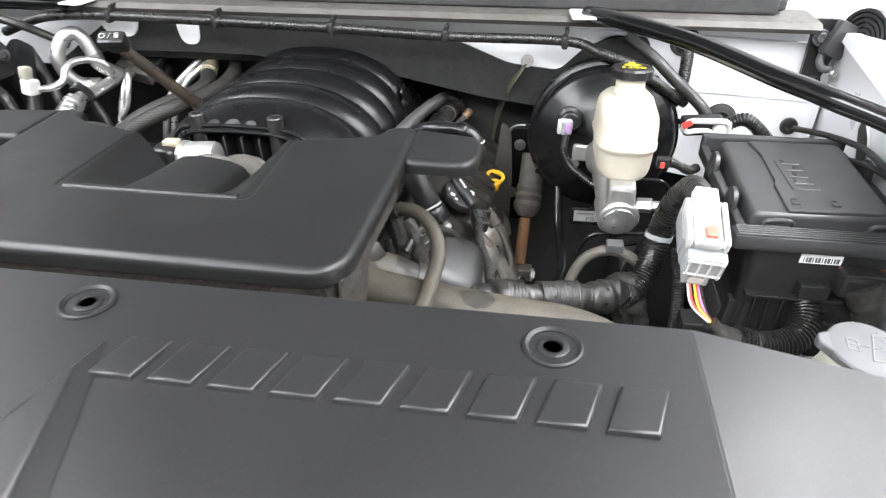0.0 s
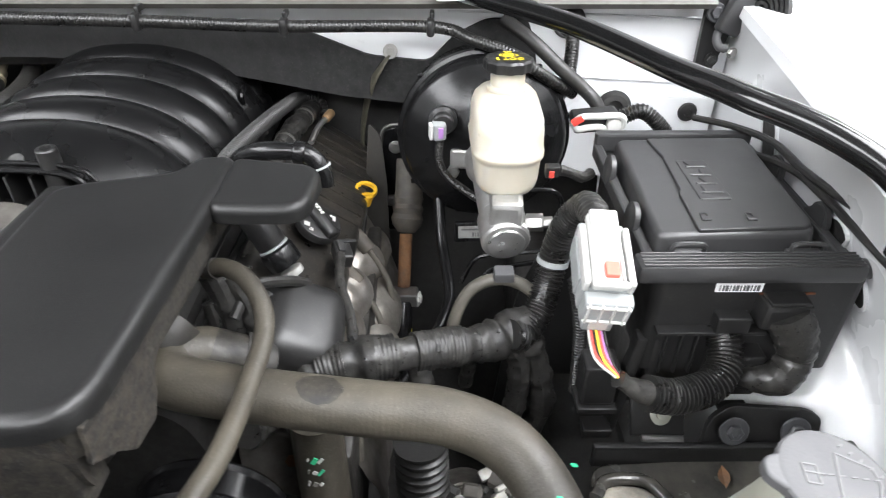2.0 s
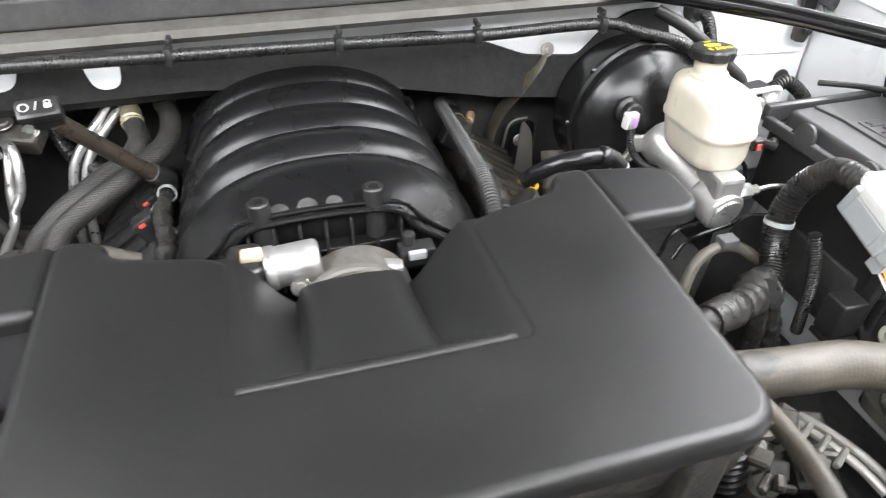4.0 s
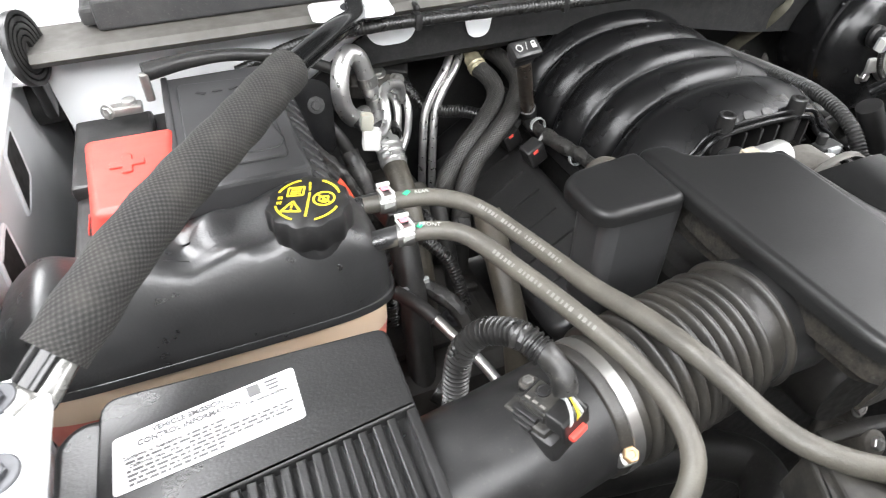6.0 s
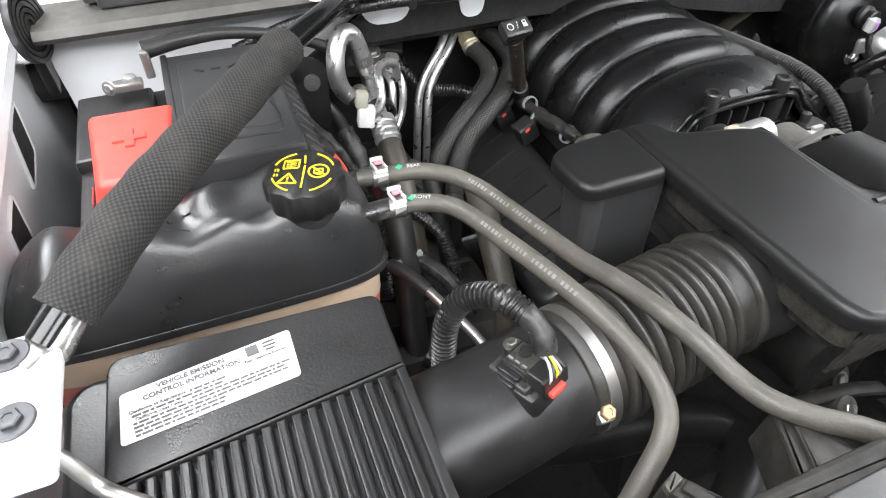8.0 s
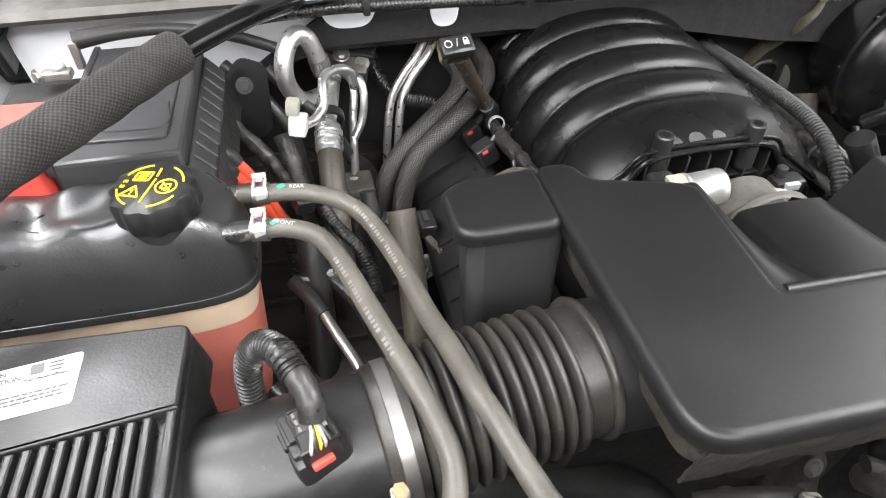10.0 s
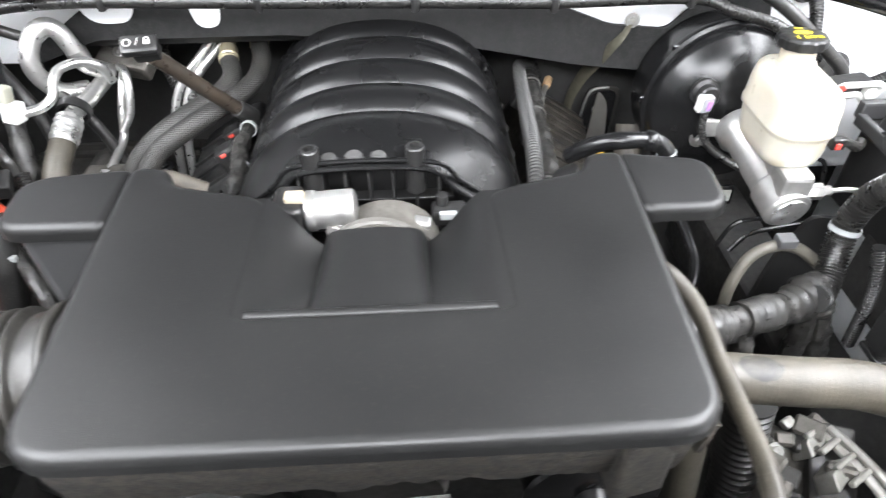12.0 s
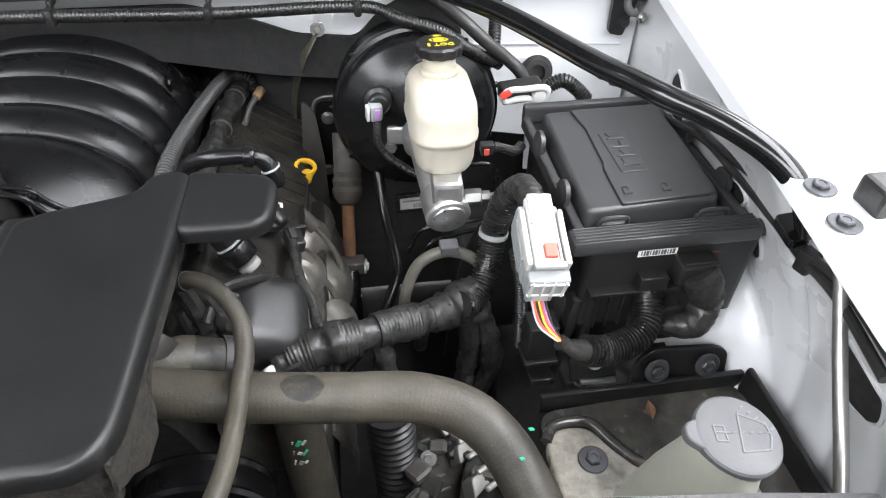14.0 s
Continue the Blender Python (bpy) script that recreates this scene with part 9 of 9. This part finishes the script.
    part("tube", tube(bmesh.new(), [(-0.215, 0.895, 1.255), (-0.20, 0.915, 1.225), (-0.178, 0.945, 1.18), (-0.158, 0.972, 1.142)], 0.0092, 14), M_OIL, fb)
    part("tube_end", cyl(bmesh.new(), (-0.162, 0.967, 1.149), (-0.148, 0.985, 1.125), 0.0115, 16), M_BLACK, fb)
    # injector wiring along the passenger side of the engine
    iw = thing("injector_harness", "black injector wiring with red plug locks", "wiring harness", (-0.17, 0.92, 1.08))
    part("trunk", tube(bmesh.new(), [(-0.150, 0.985, 1.120), (-0.152, 0.95, 1.122), (-0.150, 0.90, 1.128), (-0.142, 0.85, 1.132), (-0.140, 0.80, 1.128), (-0.15, 0.75, 1.10)], 0.0092, 12, 0.003, wobble=0.3), M_TAPE, iw)
    for (px, py, pz) in ((-0.176, 0.985, 1.096), (-0.172, 0.922, 1.106)):
        pg = part("plug", box(bmesh.new(), (px, py, pz), (0.028, 0.024, 0.030), 0.004, rot=(0, -25, 10)), M_BLACK, iw)
        part("lock", box(bmesh.new(), (px - 0.004, py - 0.0115, pz + 0.008), (0.008, 0.004, 0.005), 0.001, rot=(0, -25, 10)), M_RED, pg, "red lock")
        part("lead", tube(bmesh.new(), [(px + 0.005, py, pz + 0.011), (px + 0.018, py + 0.004, pz + 0.024), (-0.150, py + 0.01, 1.122)], 0.005, 8), M_RUBBER, iw)
    for q in (0.955, 0.865):
        part("pale_band", lathe(bmesh.new(), [(0.0098, -0.003), (0.0110, -0.003), (0.0110, 0.003), (0.0098, 0.003)], axis((-0.1495 + (0.955 - q) * 0.08, q, 1.125), (0.05, 1, -0.1)), 18), M_CONN, iw)
    part("breather_hose", tube(bmesh.new(), [(-0.235, 0.70, 1.19), (-0.215, 0.735, 1.195), (-0.185, 0.755, 1.190), (-0.15, 0.76, 1.17)], 0.010, 12), M_RUBBER_DIRTY, iw)
    vc = thing("valve_cover", "black valve cover on the passenger side of the engine", "valve cover", (-0.2, 0.92, 1.0))
    m = pose(-0.205, 0.92, 1.035, 0, -33, 0)
    part("cover", prism(bmesh.new(), rounded([(-0.062, -0.235), (0.060, -0.235), (0.064, 0.20), (-0.062, 0.20)], 0.03, 6), -0.05, 0.020, 0.012, 4, m=m), M_BLACK, vc)
    for i in range(8):
        part("rib", box(bmesh.new(), None, None, 0, m=m @ pose(-0.004, -0.17 + 0.045 * i, 0.0215) @ Matrix.Diagonal((0.09, 0.008, 0.005, 1))), M_BLACK, vc)
    for i in range(4):
        bolt(vc, m @ V((-0.05, -0.18 + 0.11 * i, 0.012)), m.to_3x3() @ V((0, 0, 1)), 0.006, M_BOLT)
    mb = thing("brace_mount", "black pressed bracket with a bolt behind the battery", "bracket", (-0.45, 0.95, 1.2))
    part("plate", prism(bmesh.new(), rounded([(-0.466, 1.165), (-0.445, 1.15), (-0.430, 1.16), (-0.425, 1.235), (-0.455, 1.25), (-0.478, 1.22)], 0.012), 0, 0.004, 0.001, m=Matrix(((1, 0, 0, 0), (0.2, 0.25, 0.95, 0.745), (0, 0.97, -0.25, 0.033), (0, 0, 0, 1)))), M_GLOSS, mb)
    bolt(mb, (-0.450, 0.935, 1.225), (0, -0.9, 0.35), 0.0064, M_BLACK, 1.5)
    # low clutter between tank and engine
    for i, (pts, r, mt, lab) in enumerate((
            ([(-0.40, 0.80, 1.12), (-0.402, 0.77, 1.07), (-0.405, 0.74, 0.99), (-0.41, 0.70, 0.9)], 0.0165, M_RUBBER, "black rubber hose beside the coolant tank"),
            ([(-0.30, 0.80, 1.13), (-0.298, 0.76, 1.08), (-0.30, 0.71, 1.02), (-0.30, 0.68, 0.92)], 0.016, M_HOSE, "dusty rubber hose behind the air box"),
            ([(-0.43, 1.02, 1.20), (-0.40, 1.00, 1.17), (-0.36, 0.99, 1.12), (-0.33, 0.98, 1.05)], 0.0075, M_RUBBER, "thin black rubber hose behind the battery"),
            ([(-0.48, 1.02, 1.21), (-0.44, 0.99, 1.18), (-0.41, 0.97, 1.13), (-0.40, 0.95, 1.05)], 0.0085, M_RUBBER, "thin black rubber hose behind the battery"),
            ([(-0.42, 0.93, 1.16), (-0.41, 0.90, 1.12), (-0.405, 0.88, 1.05), (-0.40, 0.87, 0.95)], 0.011, M_TAPE, "tape-wrapped black cable behind the battery"),
            ([(-0.33, 0.88, 1.10), (-0.325, 0.85, 1.04), (-0.32, 0.83, 0.95)], 0.010, M_RUBBER, "black rubber hose behind the air box"),
            ([(-0.397, 0.713, 1.080), (-0.384, 0.684, 1.072), (-0.371, 0.656, 1.064), (-0.362, 0.63, 1.056)], 0.0055, M_STEEL, "bare metal pipe under the intake hose"),
            ([(-0.425, 0.755, 1.090), (-0.408, 0.732, 1.085), (-0.396, 0.711, 1.0795)], 0.0078, M_RUBBER, "black rubber pipe sleeve"),
            ([(-0.44, 0.60, 1.12), (-0.42, 0.58, 1.11), (-0.40, 0.57, 1.09), (-0.38, 0.56, 1.05)], 0.011, M_CORR, "black conduit under the intake hose"))):
        solo("hose", tube(bmesh.new(), pts, r, 14, 0.005, wobble=0.2 if mt is M_TAPE else 0.0), mt, lab, "hose")
    cp = thing("compressor", "dirty cast metal compressor low beside the engine", "compressor", (-0.36, 0.9, 0.98))
    part("body", cyl(bmesh.new(), (-0.355, 1.02, 1.02), (-0.355, 0.90, 1.02), 0.05, 30, 0.008), M_DIRTY, cp)
    part("port_block", box(bmesh.new(), (-0.345, 0.93, 1.06), (0.055, 0.05, 0.04), 0.006), M_ALU_DIRTY, cp)
    bolt(cp, (-0.345, 0.905, 1.06), (0, -1, 0.2), 0.009, M_STEEL)
    bolt(cp, (-0.375, 0.90, 1.035), (0, -1, 0.2), 0.008, M_BOLT)
    ds = thing("dark_shroud", "oily dark casting low in the bay", "casting", (-0.42, 0.95, 0.73))
    part("body", box(bmesh.new(), (-0.42, 0.95, 0.85), (0.30, 0.5, 0.25), 0.03), M_DIRTY, ds)
    for i in range(6):
        part("rib", box(bmesh.new(), (-0.42, 0.76 + 0.075 * i, 0.978), (0.26, 0.010, 0.012), 0.003), M_DIRTY, ds)
    for i in range(3):
        bolt(ds, (-0.34, 0.795 + 0.15 * i, 0.976), (0, 0, 1), 0.009, M_BOLT)
    # grimy leads and small parts seen between hoses and engine
    for i, (pts, r, mt, lab) in enumerate((
            ([(-0.36, 0.90, 1.09), (-0.335, 0.86, 1.075), (-0.30, 0.83, 1.06), (-0.27, 0.80, 1.02)], 0.006, M_CORR, "thin black conduit between the hoses"),
            ([(-0.395, 0.86, 1.13), (-0.375, 0.83, 1.10), (-0.345, 0.80, 1.07), (-0.335, 0.77, 1.02)], 0.0075, M_CORR, "thin black conduit between the hoses"),
            ([(-0.28, 0.90, 1.02), (-0.262, 0.86, 1.03), (-0.245, 0.82, 1.02), (-0.24, 0.78, 0.98)], 0.0052, M_RUBBER_DIRTY, "thin dusty lead beside the engine"),
            ([(-0.415, 0.80, 1.09), (-0.39, 0.78, 1.07), (-0.36, 0.75, 1.05), (-0.34, 0.72, 1.01)], 0.010, M_TAPE, "tape-wrapped cable beside the coolant tank"))):
        solo("sensor_lead", tube(bmesh.new(), pts, r, 10, 0.004, ribs=(0.004, 0.06) if mt is M_CORR else None, wobble=0.2 if mt is M_TAPE else 0.0), mt, lab, "cable")
    for q, rz in (((-0.405, 0.835, 1.135), 20), ((-0.31, 0.845, 1.07), -20), ((-0.262, 0.87, 1.045), 10)):
        pg = thing("sensor_plug", "small grimy black plug with a latch", "plug", q, "sensor plugs")
        part("body", box(bmesh.new(), q, (0.022, 0.030, 0.020), 0.003, rot=(15, 10, rz)), M_BLACK, pg)
        part("latch", box(bmesh.new(), V(q) + V((0, 0, 0.0115)), (0.008, 0.016, 0.004), 0.001, rot=(15, 10, rz)), M_BLACK_MATT, pg)
    tie = thing("cable_tie", "pale grey cable tie round a conduit", "cable tie", (-0.405, 0.785, 1.09))
    part("band", lathe(bmesh.new(), [(0.0172, -0.002), (0.0182, -0.002), (0.0182, 0.002), (0.0172, 0.002)], axis((-0.4025, 0.775, 1.075), (0.05, 0.5, 0.85)), 22), M_CONN, tie)
    part("head", box(bmesh.new(), (-0.386, 0.768, 1.082), (0.008, 0.006, 0.006), 0.001), M_CONN, tie)


M_BRAID = woven("braided_hose", 24, 0.0034, (0.034, 0.033, 0.030), (0.004, 0.004, 0.004), 0.25, 0.55)
M_COUPLING = material("pale_coupling", (0.42, 0.38, 0.25), 0.45, metal=0.5, second=(0.3, 0.27, 0.2), amount=0.6, scale=40)
M_OIL = material("oily_tube", (0.05, 0.038, 0.028), 0.35, second=(0.02, 0.018, 0.016), amount=0.8, scale=30)
ac_lines()
